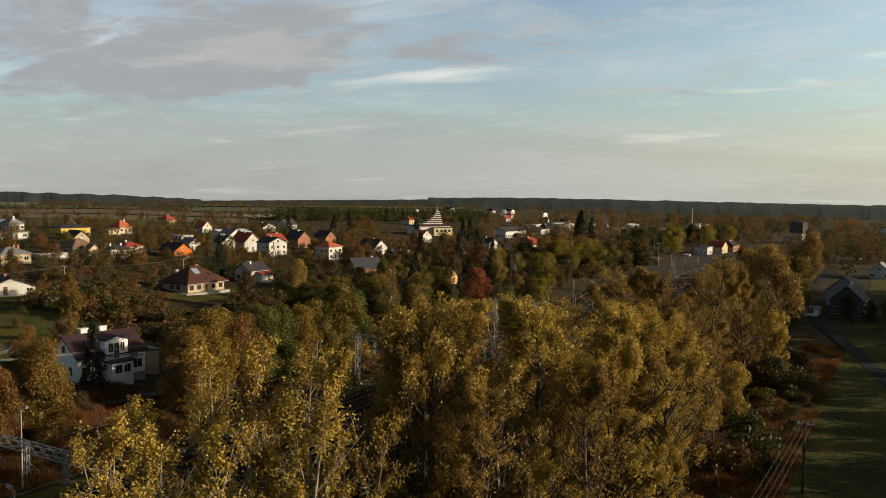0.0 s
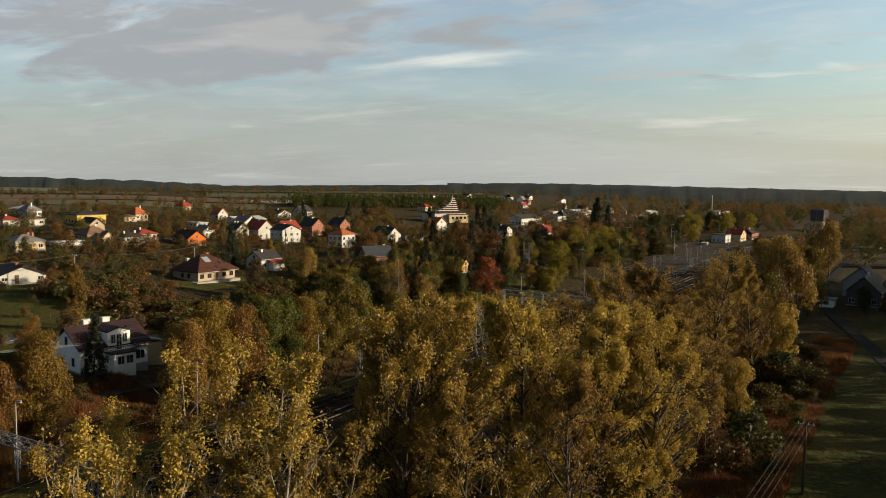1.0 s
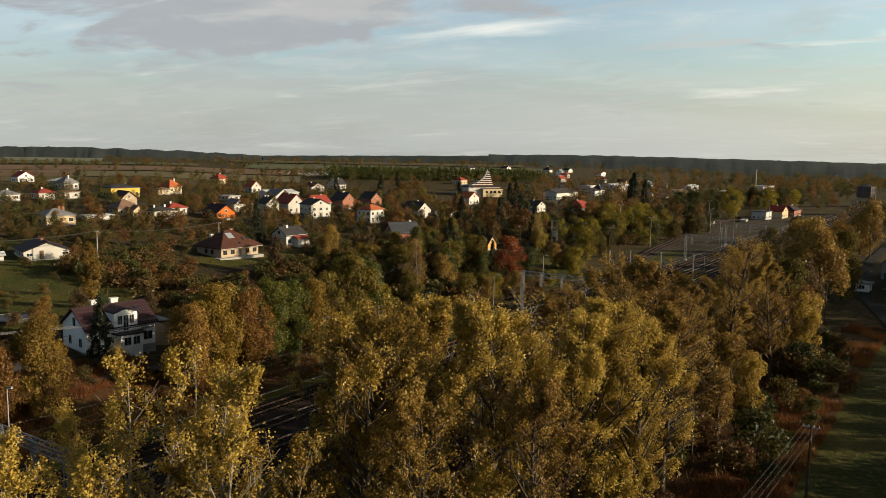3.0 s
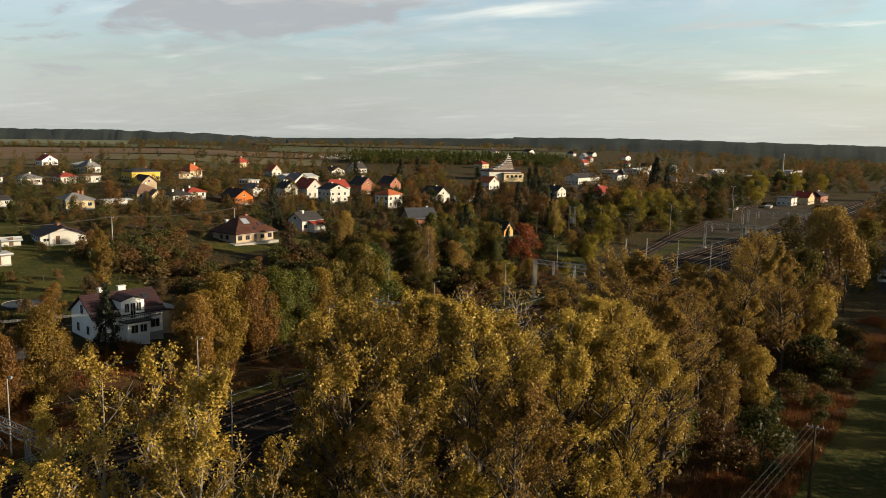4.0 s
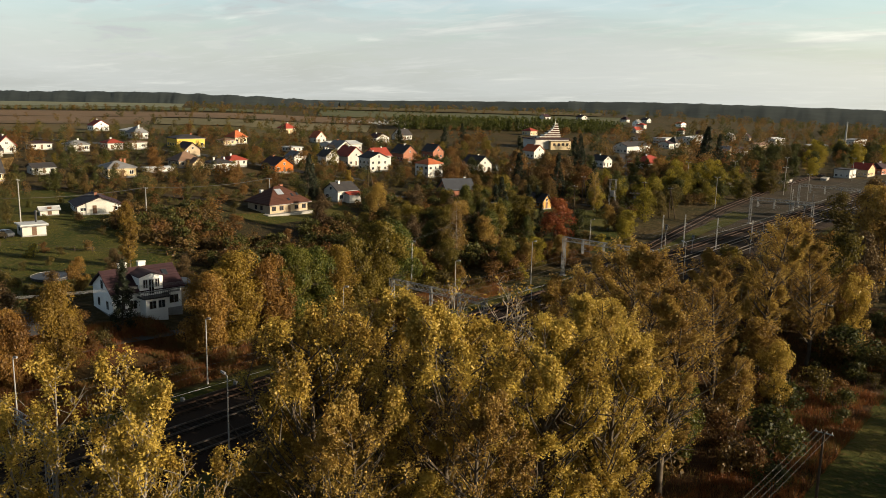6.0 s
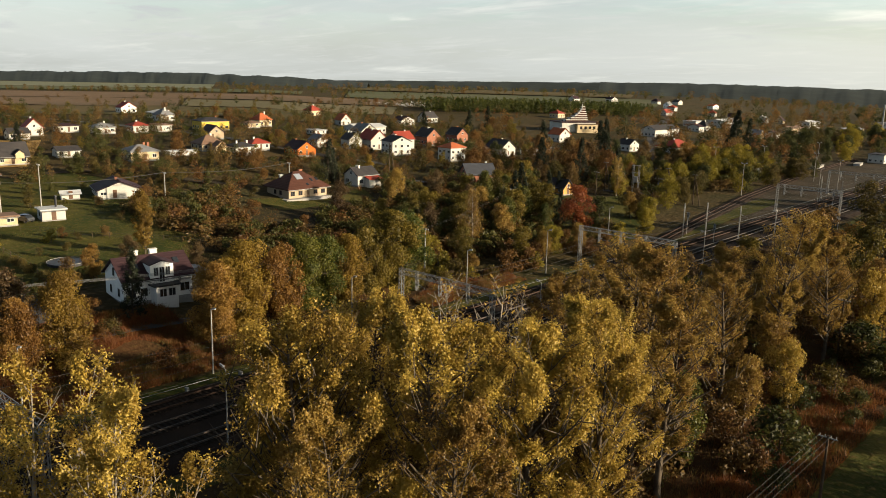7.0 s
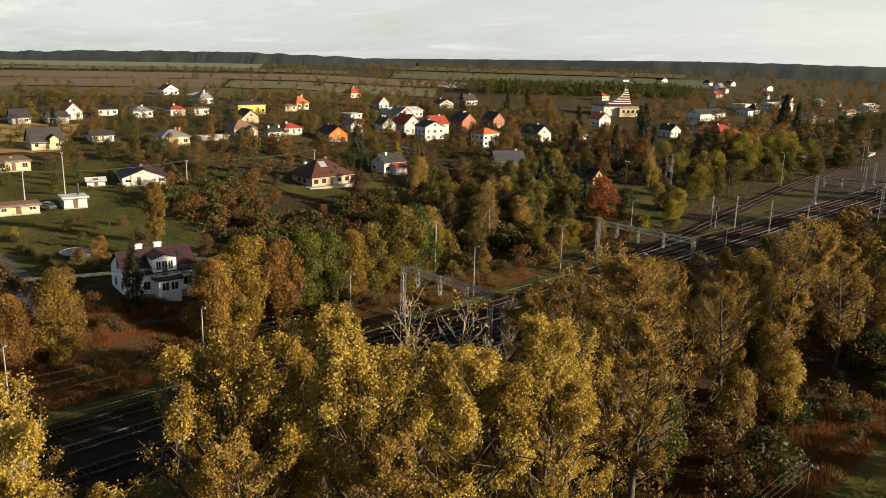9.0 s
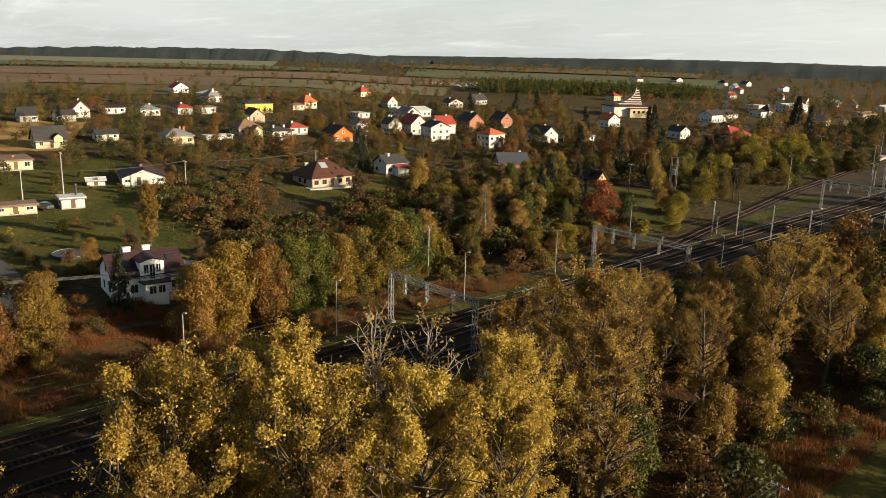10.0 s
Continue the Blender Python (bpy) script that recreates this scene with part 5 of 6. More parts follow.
def railway_villa():
    """The pale old house by the lane: one storey under a plum roof, a gabled bay over a balcony and oriel."""
    x0, y0 = -95.4, 73.0
    t = thing("villa", pose(x0, y0, ground_z(-93, 72) + 0.1, 0, 0, 82) @ Matrix.Scale(0.93, 4), "weathered white house with a plum roof and a gabled bay", "house")
    FOOT.append((x0, y0, 7.5))
    # local: x along the front, -y towards the front
    hx, hy, eave, ridge = 5.2, 3.8, 3.75, 6.15
    bm = bmesh.new()
    box(bm, -hx, hx, -hy, hy, -1.5, eave)
    for s, xx in ((-1, -hx), (1, hx)):
        prism(bm, [(xx, -hy, eave), (xx, hy, eave), (xx, 0, ridge - 0.1)][::s], -0.3, 0)
    part("wall", bm, M["offwhite"], t)
    k = (ridge - eave) / hy
    bm = bmesh.new()
    for s in (-1, 1):
        pts = [(-hx - 0.4, s * (hy + 0.5), eave - 0.5 * k), (hx + 0.4, s * (hy + 0.5), eave - 0.5 * k), (hx + 0.4, 0, ridge), (-hx - 0.4, 0, ridge)]
        prism(bm, pts if s < 0 else pts[::-1], 0, 0.16)
    rod(bm, (-hx - 0.4, 0, ridge + 0.14), (hx + 0.4, 0, ridge + 0.14), 0.11)
    rf = part("roof", bm, M["r_plum"], t)
    for px in (-2.0, 0.9):
        bm = bmesh.new()
        box(bm, px - 0.55, px + 0.55, 0.1, 0.7, 5.4, 6.95)
        box(bm, px - 0.63, px + 0.63, 0.02, 0.78, 6.95, 7.08)
        part("chimney", bm, M["chimney_white"], rf)
    for px, py in ((-2.7, -1.9), (3.6, -1.5)):
        zz = ridge + py * k
        bm = bmesh.new()
        prism(bm, [(px - 0.4, py - 0.5, zz - 0.5 * k), (px + 0.4, py - 0.5, zz - 0.5 * k), (px + 0.4, py + 0.5, zz + 0.5 * k), (px - 0.4, py + 0.5, zz + 0.5 * k)], 0.165, 0.26)
        part("roof_window", bm, M["glass"], rf)
    for s in (-1, 1):
        bm = bmesh.new()
        rod(bm, (-hx - 0.4, s * (hy + 0.56), eave - 0.42), (hx + 0.4, s * (hy + 0.56), eave - 0.42), 0.07)
        part("gutter", bm, M["galv"], rf)
    # upper room with a flat gable
    bm = bmesh.new()
    box(bm, -1.35, 2.15, -4.3, -hy + 0.1, 2.8, 5.75)
    box(bm, -1.35, 2.15, -hy + 0.1, -0.6, 4.4, 5.75)
    prism(bm, [(-1.35, -4.3, 5.75), (2.15, -4.3, 5.75), (0.4, -4.3, 6.25)], -0.5, 0)
    part("bay", bm, M["offwhite"], t)
    bm = bmesh.new()
    for s in (-1, 1):
        prism(bm, [(0.4, -4.6, 6.32), (0.4 + s * 2.0, -4.6, 5.72), (0.4 + s * 2.0, -0.2, 5.72), (0.4, -0.2, 6.32)][::-s], 0, 0.12)
    part("bay_roof", bm, M["r_plum"], t)
    bm = bmesh.new()
    prism(bm, [(-1.2, -hy, 0), (-1.0, -5.5, 0), (2.3, -5.5, 0), (2.6, -hy, 0)], -1.2, 2.55)
    part("oriel", bm, M["offwhite"], t)
    bm = bmesh.new()
    prism(bm, [(-1.6, -hy, 2.55), (-1.35, -5.9, 2.55), (2.65, -5.9, 2.55), (3.0, -hy, 2.55)], 0.0, 0.22)
    bal = part("balcony", bm, M["blackmetal"], t)
    bm = bmesh.new()
    for z in (3.15, 3.6):
        for a, b in (((-1.5, -4.0), (-1.3, -5.8)), ((-1.3, -5.8), (2.6, -5.8)), ((2.6, -5.8), (2.9, -4.0))):
            rod(bm, (*a, z), (*b, z), 0.035, n=5)
    for i in range(14):
        rod(bm, (-1.3 + 3.9 * i / 13, -5.8, 2.7), (-1.3 + 3.9 * i / 13, -5.8, 3.6), 0.02, n=4)
    part("railing", bm, M["blackmetal"], bal)
    front = Matrix.Rotation(math.pi, 4, "Z")
    for x, y, z, w, h in ((-0.5, -4.3, 3.9, 0.75, 1.35), (0.4, -4.3, 2.95, 0.85, 2.3), (1.3, -4.3, 3.9, 0.75, 1.35), (0.0, -5.5, 0.95, 1.1, 1.25), (1.35, -5.5, 0.95, 1.1, 1.25), (4.0, -hy, 0.95, 1.5, 1.35), (-2.2, -hy, 0.95, 1.1, 1.35), (-4.0, -hy, 0.95, 1.3, 1.35)):
        window(t, Matrix.Translation((x, y, z)) @ front, w, h, M["frame"])
    side = Matrix.Translation((-hx, 0, 0)) @ Matrix.Rotation(math.pi / 2, 4, "Z")
    for u, z in ((-1.9, 0.9), (1.4, 0.9), (0.0, 3.7)):
        window(t, side @ Matrix.Translation((u, 0, z)), 0.95, 1.35, M["frame"])
    # sun blinds over the windows beside the bay
    bm = bmesh.new()
    box(bm, 3.1, 4.9, -hy - 0.25, -hy - 0.02, 2.75, 2.95)
    part("awning", bm, M["grey"], t)
    bm = bmesh.new()
    box(bm, -hx - 0.05, hx + 0.05, -hy - 0.05, hy + 0.05, -1.5, 0.3)
    part("plinth", bm, M["grey"], t)
    # low extension
    bm = bmesh.new()
    box(bm, hx, 9.2, -1.4, 3.6, -1.5, 2.5)
    ex = part("extension", bm, M["tan"], t)
    bm = bmesh.new()
    prism(bm, [(hx + 0.05, -1.8, 3.3), (9.6, -1.8, 2.55), (9.6, 4.0, 2.55), (hx + 0.05, 4.0, 3.3)], 0, 0.14)
    part("extension_roof", bm, M["r_grey"], ex)


railway_villa()


def church():
    t = thing("church", pose(-221.5, 377, ground_z(-221, 377), 0, 0, -26) @ Matrix.Scale(0.86, 4), "cream modern church with a sweeping striped spire", "church")
    FOOT.append((-226, 374, 17))
    bm = bmesh.new()
    box(bm, -9, 5.5, -11.5, 11.5, -1, 5.6)
    part("hall", bm, M["white"], t)
    bm = bmesh.new()
    box(bm, 5.5, 8.0, -2.5, 11.5, -1, 4.6)
    part("porch", bm, M["cream"], t)
    bm = bmesh.new()
    box(bm, -9.6, 6.2, -12.2, 12.2, 5.6, 6.1)
    box(bm, 5.5, 8.4, -3.0, 12.0, 4.6, 4.9)
    part("flat_roof", bm, M["r_plum"], t)
    n = 7
    for i in range(n):
        u0, u1 = i / n, (i + 1) / n
        # the left edge sweeps up in a hollow curve, the right edge stays upright
        yl = -6.5 + 12.0 * (1 - (1 - u0) ** 2.1)
        yr = 8.0 - 1.6 * u0
        dx = 2.2 * (1 - u0) + 0.6
        bm = bmesh.new()
        z0, z1 = 6.1 + 8.6 * u0 ** 1.1, 6.1 + 8.6 * u1 ** 1.1
        box(bm, -dx - 1, dx - 1, yl, yr, z0, z1)
        part("spire_tier", bm, M["r_brown"], t)
        bm = bmesh.new()
        box(bm, -dx - 1.1, dx - 0.9 + 0.25, yl - 0.35, yr + 0.15, z1 - 0.36, z1 + 0.05)
        part("spire_band", bm, M["white"], t, "white concrete band")
    bm = bmesh.new()
    prev = None
    for i in range(12):
        u = i / 11
        p = (0, -7.6 + 12.6 * (1 - (1 - u) ** 2.1), 5.9 + 10.2 * u ** 1.15)
        if prev:
            rod(bm, prev, p, 0.8 - 0.5 * u, n=6)
        prev = p
    part("sail_rib", bm, M["white"], t, "white curved rib")
    bm = bmesh.new()
    rod(bm, (0, 5.0, 16.0), (0, 5.0, 17.6), 0.06)
    rod(bm, (0, 4.6, 17.1), (0, 5.4, 17.1), 0.05)
    part("cross", bm, M["galv"], t)
    for m, wl, us in ((Matrix.Translation((5.5, 0, 0)) @ Matrix.Rotation(-math.pi / 2, 4, "Z"), 23, (-9.5, -6.5, -4.0)), (Matrix.Translation((8.0, 4.5, 0)) @ Matrix.Rotation(-math.pi / 2, 4, "Z"), 14, (-4.5, -1.5, 1.5, 4.5))):
        for u in us:
            window(t, m @ Matrix.Translation((u, 0, 2.0)), 1.6, 1.5, M["frame_dark"])


church()


def water_tower(x, y):
    t = thing("water_tower", pose(x, y, 0, 0, 0, 12), "old brick water tower with a dark boarded tank", "water tower")
    FOOT.append((x, y, 8))
    for name, a, z0, z1, mat in (("shaft", 3.9, -0.5, 9.5, "tan"), ("tank", 4.6, 9.5, 15.2, "dim")):
        bm = bmesh.new()
        pts = [(a * math.cos(radians(22.5 + 45 * k)), a * math.sin(radians(22.5 + 45 * k)), 0) for k in range(8)]
        prism(bm, pts, z0, z1)
        part(name, bm, M[mat], t)
    bm = bmesh.new()
    for k in range(8):
        a = radians(22.5 + 45 * k)
        rod(bm, (4.6 * math.cos(a), 4.6 * math.sin(a), 9.5), (4.6 * math.cos(a), 4.6 * math.sin(a), 15.2), 0.22)
    for z in (9.6, 12.2, 15.0):
        prism(bm, [(4.75 * math.cos(radians(22.5 + 45 * k)), 4.75 * math.sin(radians(22.5 + 45 * k)), 0) for k in range(8)], z - 0.15, z + 0.15)
    part("timber_frame", bm, M["frame_dark"], t)
    bm = bmesh.new()
    top = bm.verts.new((0, 0, 16.6))
    ring = [bm.verts.new((5.1 * math.cos(radians(22.5 + 45 * k)), 5.1 * math.sin(radians(22.5 + 45 * k)), 15.3)) for k in range(8)]
    for k in range(8):
        bm.faces.new((ring[k], ring[(k + 1) % 8], top))
    bm.faces.new(ring[::-1])
    part("roof", bm, M["r_dark"], t)
    for k in (5, 6):
        m = Matrix.Rotation(radians(45 * k + 90 - 90), 4, "Z") @ Matrix.Translation((3.62, 0, 0)) @ Matrix.Rotation(-math.pi / 2, 4, "Z")
        for z in (2.5, 6.0):
            window(t, m @ Matrix.Translation((0, 0, z)), 1.0, 1.6, M["frame_dark"])


water_tower(-51, 486)


def works_chimney(x, y, h):
    t = thing("works_chimney", pose(x, y, 0), "tall pale works chimney far off", "chimney")
    bm = bmesh.new()
    rod(bm, (0, 0, -1), (0, 0, h), 0.75, 0.5, 10)
    part("stack", bm, M["grey"], t)
    bm = bmesh.new()
    rod(bm, (0, 0, h - 0.6), (0, 0, h + 0.1), 0.62, 0.62, 10)
    part("rim", bm, M["grey"], t)


works_chimney(-150, 672, 19)


def trampoline(x, y):
    t = thing("garden_pool", pose(x, y, ground_z(x, y) + 0.06), "round dark garden pool with a pale rim on the lawn", "pool")
    bm = bmesh.new()
    n = 24
    for k in range(n):
        a, b = 2 * math.pi * k / n, 2 * math.pi * (k + 1) / n
        rod(bm, (2.9 * math.cos(a), 2.9 * math.sin(a), 0.45), (2.9 * math.cos(b), 2.9 * math.sin(b), 0.45), 0.035, n=5)
    part("rim", bm, M["grey"], t)
    bm = bmesh.new()
    prism(bm, [(2.85 * math.cos(2 * math.pi * k / n), 2.85 * math.sin(2 * math.pi * k / n), 0) for k in range(n)], 0.0, 0.36)
    part("liner", bm, M["blackmetal"], t)


trampoline(-116.5, 70.7)


def wheel_meshes():
    bm = bmesh.new()
    rod(bm, (0, -0.1, 0), (0, 0.1, 0), 0.32, n=14)
    tyre = mesh_of("wheel", bm, M["blackmetal"])
    bm = bmesh.new()
    rod(bm, (0, -0.11, 0), (0, 0.11, 0), 0.19, n=10)
    return tyre, mesh_of("rim", bm, M["galv"])


WHEEL = wheel_meshes()


def car(x, y, yaw, paint, label):
    """A parked hatchback: shell in one piece, glasshouse, lamps and wheels."""
    t = thing("car", pose(x, y, ground_z(x, y) + 0.1, 0, 0, yaw), label, "car", "parked cars")
    bm = bmesh.new()
    prism(bm, [(-2.05, 0.85, 0.32), (-2.05, 0.85, 0.85), (-1.05, 0.85, 0.95), (1.95, 0.85, 0.98), (2.05, 0.85, 0.55), (2.0, 0.85, 0.32)], -1.7, 0)
    bmesh.ops.bevel(bm, geom=bm.edges[:], offset=0.08, segments=2, affect="EDGES")
    body = part("body", bm, paint, t)
    bm = bmesh.new()
    prism(bm, [(-1.05, 0.74, 0.93), (-0.35, 0.70, 1.42), (1.25, 0.70, 1.45), (1.9, 0.74, 0.96)], -1.46, 0)
    bmesh.ops.bevel(bm, geom=bm.edges[:], offset=0.05, segments=1, affect="EDGES")
    part("windows", bm, M["glass"], t)
    bm = bmesh.new()
    box(bm, -0.30, 1.20, -0.66, 0.66, 1.42, 1.49)
    bmesh.ops.bevel(bm, geom=bm.edges[:], offset=0.03, segments=1, affect="EDGES")
    part("roof", bm, paint, t)
    for sy in (-0.62, 0.62):
        bm = bmesh.new()
        box(bm, -2.09, -1.98, sy - 0.18, sy + 0.18, 0.66, 0.80)
        part("headlight", bm, M["lamp_glass"], body)
    for sx in (-1.28, 1.28):
        for sy in (-0.78, 0.78):
            w = new("wheel", WHEEL[0])
            w.parent, w.location = t, (sx, sy, 0.32)
            new("rim", WHEEL[1]).parent = w


M["paint_black"] = material("black_car_paint", (0.018, 0.018, 0.020), (0.024, 0.024, 0.027), 1.0, 0.25, 30, 0.0, spec=0.6)
M["paint_silver"] = material("silver_car_paint", (0.42, 0.43, 0.44), (0.38, 0.39, 0.40), 1.0, 0.3, 30, 0.0, metal=0.4)
car(-148.4, 76.9, 20, M["paint_black"], "black hatchback parked beside a white hut")
car(-27.5, 421, 70, M["paint_silver"], "silver car parked beside a lane")
car(-205.5, 164.5, 15, M["paint_silver"], "silver car parked in a yard between houses")


def post_fence(name, pts, h, label):
    """Posts with two wires, set out along a line."""
    t = thing(name, pose(0, 0, 0), label, "fence", "garden fences")
    bm = bmesh.new()
    rod(bm, (0, 0, -0.3), (0, 0, h), 0.06, 0.05, 6)
    post = mesh_of("post", bm, M["pole_wood"])
    wires = [[], []]
    for (x0, y0), (x1, y1) in zip(pts, pts[1:]):
        n = max(1, int(math.hypot(x1 - x0, y1 - y0) / 2.6))
        spots = [(x0 + (x1 - x0) * k / n, y0 + (y1 - y0) * k / n) for k in range(n + 1)]
        for x, y in spots[:-1]:
            p = new("post", post)
            p.parent, p.location = t, (x, y, ground_z(x, y))
        for (a, b), (c, d) in zip(spots, spots[1:]):
            for run, z in zip(wires, (0.45 * h, 0.9 * h)):
                run.append(((a, b, ground_z(a, b) + z), (c, d, ground_z(c, d) + z)))
    for run in wires:
        bm = bmesh.new()
        for a, b in run:
            rod(bm, a, b, 0.018, n=4)
        bmesh.ops.remove_doubles(bm, verts=bm.verts, dist=0.012)
        part("wire", bm, M["wire"], t)


for pts in ([(-133, 79.5), (-126, 85.6), (-119.6, 92.6), (-112, 99)], [(-131, 65.8), (-122, 65.6), (-114, 65.2), (-106, 66.5)], [(-145, 71.5), (-139, 76), (-133, 79.5)]):
    post_fence("fence", pts, 1.1, "wire fence on weathered posts round a garden")


# ---- trees and shrubs ----
for s, key in ((1, "poplar_a"), (2, "poplar_b"), (4, "poplar_d")):
    model(key, "tall poplar with golden yellow autumn leaves", "poplar",
          seed=s, h=20.5, rad=6.0, base=3.0, limbs=44, subs=6, n_leaf=60000, leaf=0.138, shape="poplar", leaf_mat="gold", rise=1.15, clump=0.50, bare=0.25, thin=0.74, slim=1.0, shoot=0.7)
for s, key in ((3, "poplar_c"), (5, "poplar_e")):
    model(key, "tall twiggy poplar with thinning golden brown leaves", "poplar", seed=s, h=20.5, rad=5.6, base=3.5, limbs=36, subs=6, n_leaf=27000, leaf=0.155, shape="poplar", leaf_mat="goldbrown", rise=1.0, clump=0.40, bare=0.36, slim=0.85, thin=0.5, shoot=0.55)
for s, key in ((6, "poplar_thin"), (7, "poplar_slim")):
    model(key, "slender young poplar with sparse yellow leaves", "poplar", seed=s, h=20.5, rad=3.6, base=3.0, limbs=40, stems=2, subs=6, n_leaf=19000, thick=0.85, leaf=0.145, slim=0.95, shape="poplar", leaf_mat="gold", bark="bark_pale", rise=1.5, clump=0.38, bare=0.25, thin=0.58, shoot=0.85)
for s, key, lm, lab in ((11, "mid_rust", "rust", "round tree with rust-brown autumn leaves"), (12, "mid_goldbrown", "goldbrown", "round tree with golden brown leaves"), (13, "mid_green", "green", "round tree still green in autumn"),
                        (14, "mid_olive", "olive", "round tree with olive autumn leaves"), (15, "mid_brown", "brown", "dull brown tree in autumn leaf"), (16, "mid_willow", "willow", "yellow-green willow with full crown"), (17, "mid_gold", "gold", "bright golden tree in autumn leaf"), (18, "mid_red", "red", "dark red tree in autumn leaf")):
    model(key, lab, "tree", seed=s, h=12, rad=4.0, base=0.7, limbs=22, subs=2, n_leaf=6500, leaf=0.30, slim=0.95, shape="round", leaf_mat=lm, rise=0.55, clump=0.8, hearts=34, heart=1.25)
for s, key, lm, lab in ((61, "row_rust", "rustgold", "dense rounded tree with rust-gold leaves"), (62, "row_goldbrown", "amber", "dense rounded tree with amber yellow leaves"), (63, "row_green", "fresh", "dense rounded tree with green leaves"), (64, "row_olive", "olive", "dense rounded tree with olive leaves")):
    model(key, lab, "tree", seed=s, h=12, rad=4.2, base=0.3, limbs=30, subs=3, n_leaf=26000, leaf=0.22, slim=0.95, shape="round", leaf_mat=lm, rise=0.5, clump=0.85, hearts=60, heart=1.20)
for s, key, lm, lab in ((71, "dist_goldbrown", "rust", "rounded tree with golden brown leaves by the yard"), (72, "dist_green", "dullgreen", "rounded green tree by the yard"), (73, "dist_olive", "dullolive", "rounded olive tree by the yard"), (74, "dist_brown", "dullbrown", "rounded brown tree by the yard"), (75, "dist_willow", "willow", "yellow-green willow by the yard"), (76, "dist_rust", "dullrust", "rounded rust-gold tree by the yard")):
    model(key, lab, "tree", seed=s, h=12, rad=4.4, base=0.4, limbs=12, subs=1, fine=False, n_leaf=3000, leaf=0.40, slim=0.95, shape="round", leaf_mat=lm, rise=0.5, clump=0.9, hearts=34, heart=1.40)
for s, key, lm in ((81, "speck_olive", "dullolive"), (82, "speck_brown", "dullbrown"), (83, "speck_goldbrown", "dullrust"), (84, "speck_green", "dullgreen"), (85, "speck_rust", "dullrust"), (86, "speck_willow", "olive")):
    model(key, "", "tree", seed=s, h=8, rad=3.4, base=0.3, limbs=8, subs=1, fine=False, n_leaf=400, leaf=0.50, slim=0.95, shape="round", leaf_mat=lm, rise=0.5, clump=0.8, hearts=10, heart=1.45)
for s, key, lm, lab in ((21, "far_olive", "dullolive", "small garden tree with olive leaves"), (22, "far_brown", "dullbrown", "small garden tree with brown leaves"), (23, "far_goldbrown", "dullrust", "small garden tree with golden brown leaves"), (24, "far_green", "dullgreen", "small garden tree with green leaves"), (25, "far_rust", "dullrust", "small garden tree with rust-coloured leaves"), (26, "far_willow", "olive", "small garden tree with yellow-green leaves")):
    model(key, lab, "tree", seed=s, h=8, rad=3.2, base=0.4, limbs=10, subs=1, fine=False, n_leaf=1600, leaf=0.34, slim=0.95, shape="round", leaf_mat=lm, rise=0.5, clump=0.7, hearts=20, heart=1.20)
for s, key, lm, lab in ((31, "shrub_brown", "dullbrown", "low tangled shrub with brown leaves"), (32, "shrub_olive", "dullolive", "low shrub with olive leaves"), (33, "shrub_rust", "dullrust", "low shrub with rust-coloured leaves"), (34, "shrub_willow", "willow", "low shrub with yellow-green leaves"), (35, "shrub_green", "dullgreen", "low shrub with dark green leaves")):
    model(key, lab, "shrub", seed=s, h=3.2, rad=2.0, base=0.2, limbs=12, subs=2, fine=False, n_leaf=950, leaf=0.24, slim=0.95, shape="bush", leaf_mat=lm, rise=0.9, clump=0.45, stems=3, hearts=12, heart=0.75)
for s, key, lm in ((91, "scrub_brown", "dullbrown"), (92, "scrub_olive", "dullolive"), (93, "scrub_green", "dullgreen"), (94, "scrub_rust", "dullrust")):
    model(key, "", "shrub", seed=s, h=3.0, rad=2.2, base=0.1, limbs=9, subs=1, fine=False, n_leaf=270, leaf=0.34, slim=0.95, shape="bush", leaf_mat=lm, rise=0.9, clump=0.5, stems=3, hearts=7, heart=0.85)
for s, key in ((41, "spruce_a"), (42, "spruce_b")):
    model(key, "dark green conical spruce in a garden", "spruce", seed=s, h=14, rad=3.2, base=0.8, limbs=50, subs=2, fine=False, n_leaf=4600, leaf=0.5, shape="cone", leaf_mat="needle", rise=0.02, droop=0.35, clump=0.5, slim=0.35)
model("column", "slender yellow-green columnar tree", "poplar", seed=51, h=10.5, rad=2.3, base=0.6, limbs=44, subs=2, n_leaf=11000, leaf=0.22, slim=0.9, shape="column", leaf_mat="amber", rise=1.6, clump=0.6)
model("birch", "weeping birch with golden hanging twigs", "birch", seed=52, h=13, rad=2.8, base=2.5, limbs=30, subs=4, n_leaf=5000, leaf=0.3, shape="poplar", leaf_mat="goldbrown", bark="bark_pale", rise=0.9, droop=0.9, clump=0.55, slim=0.4)
model("bare", "bare pale tree with hardly any leaves", "tree", seed=53, h=13, rad=3.2, base=3.0, limbs=26, subs=5, n_leaf=260, leaf=0.22, shape="poplar", leaf_mat="goldbrown", bark="bark_pale", rise=1.3, clump=0.4, thick=0.8)

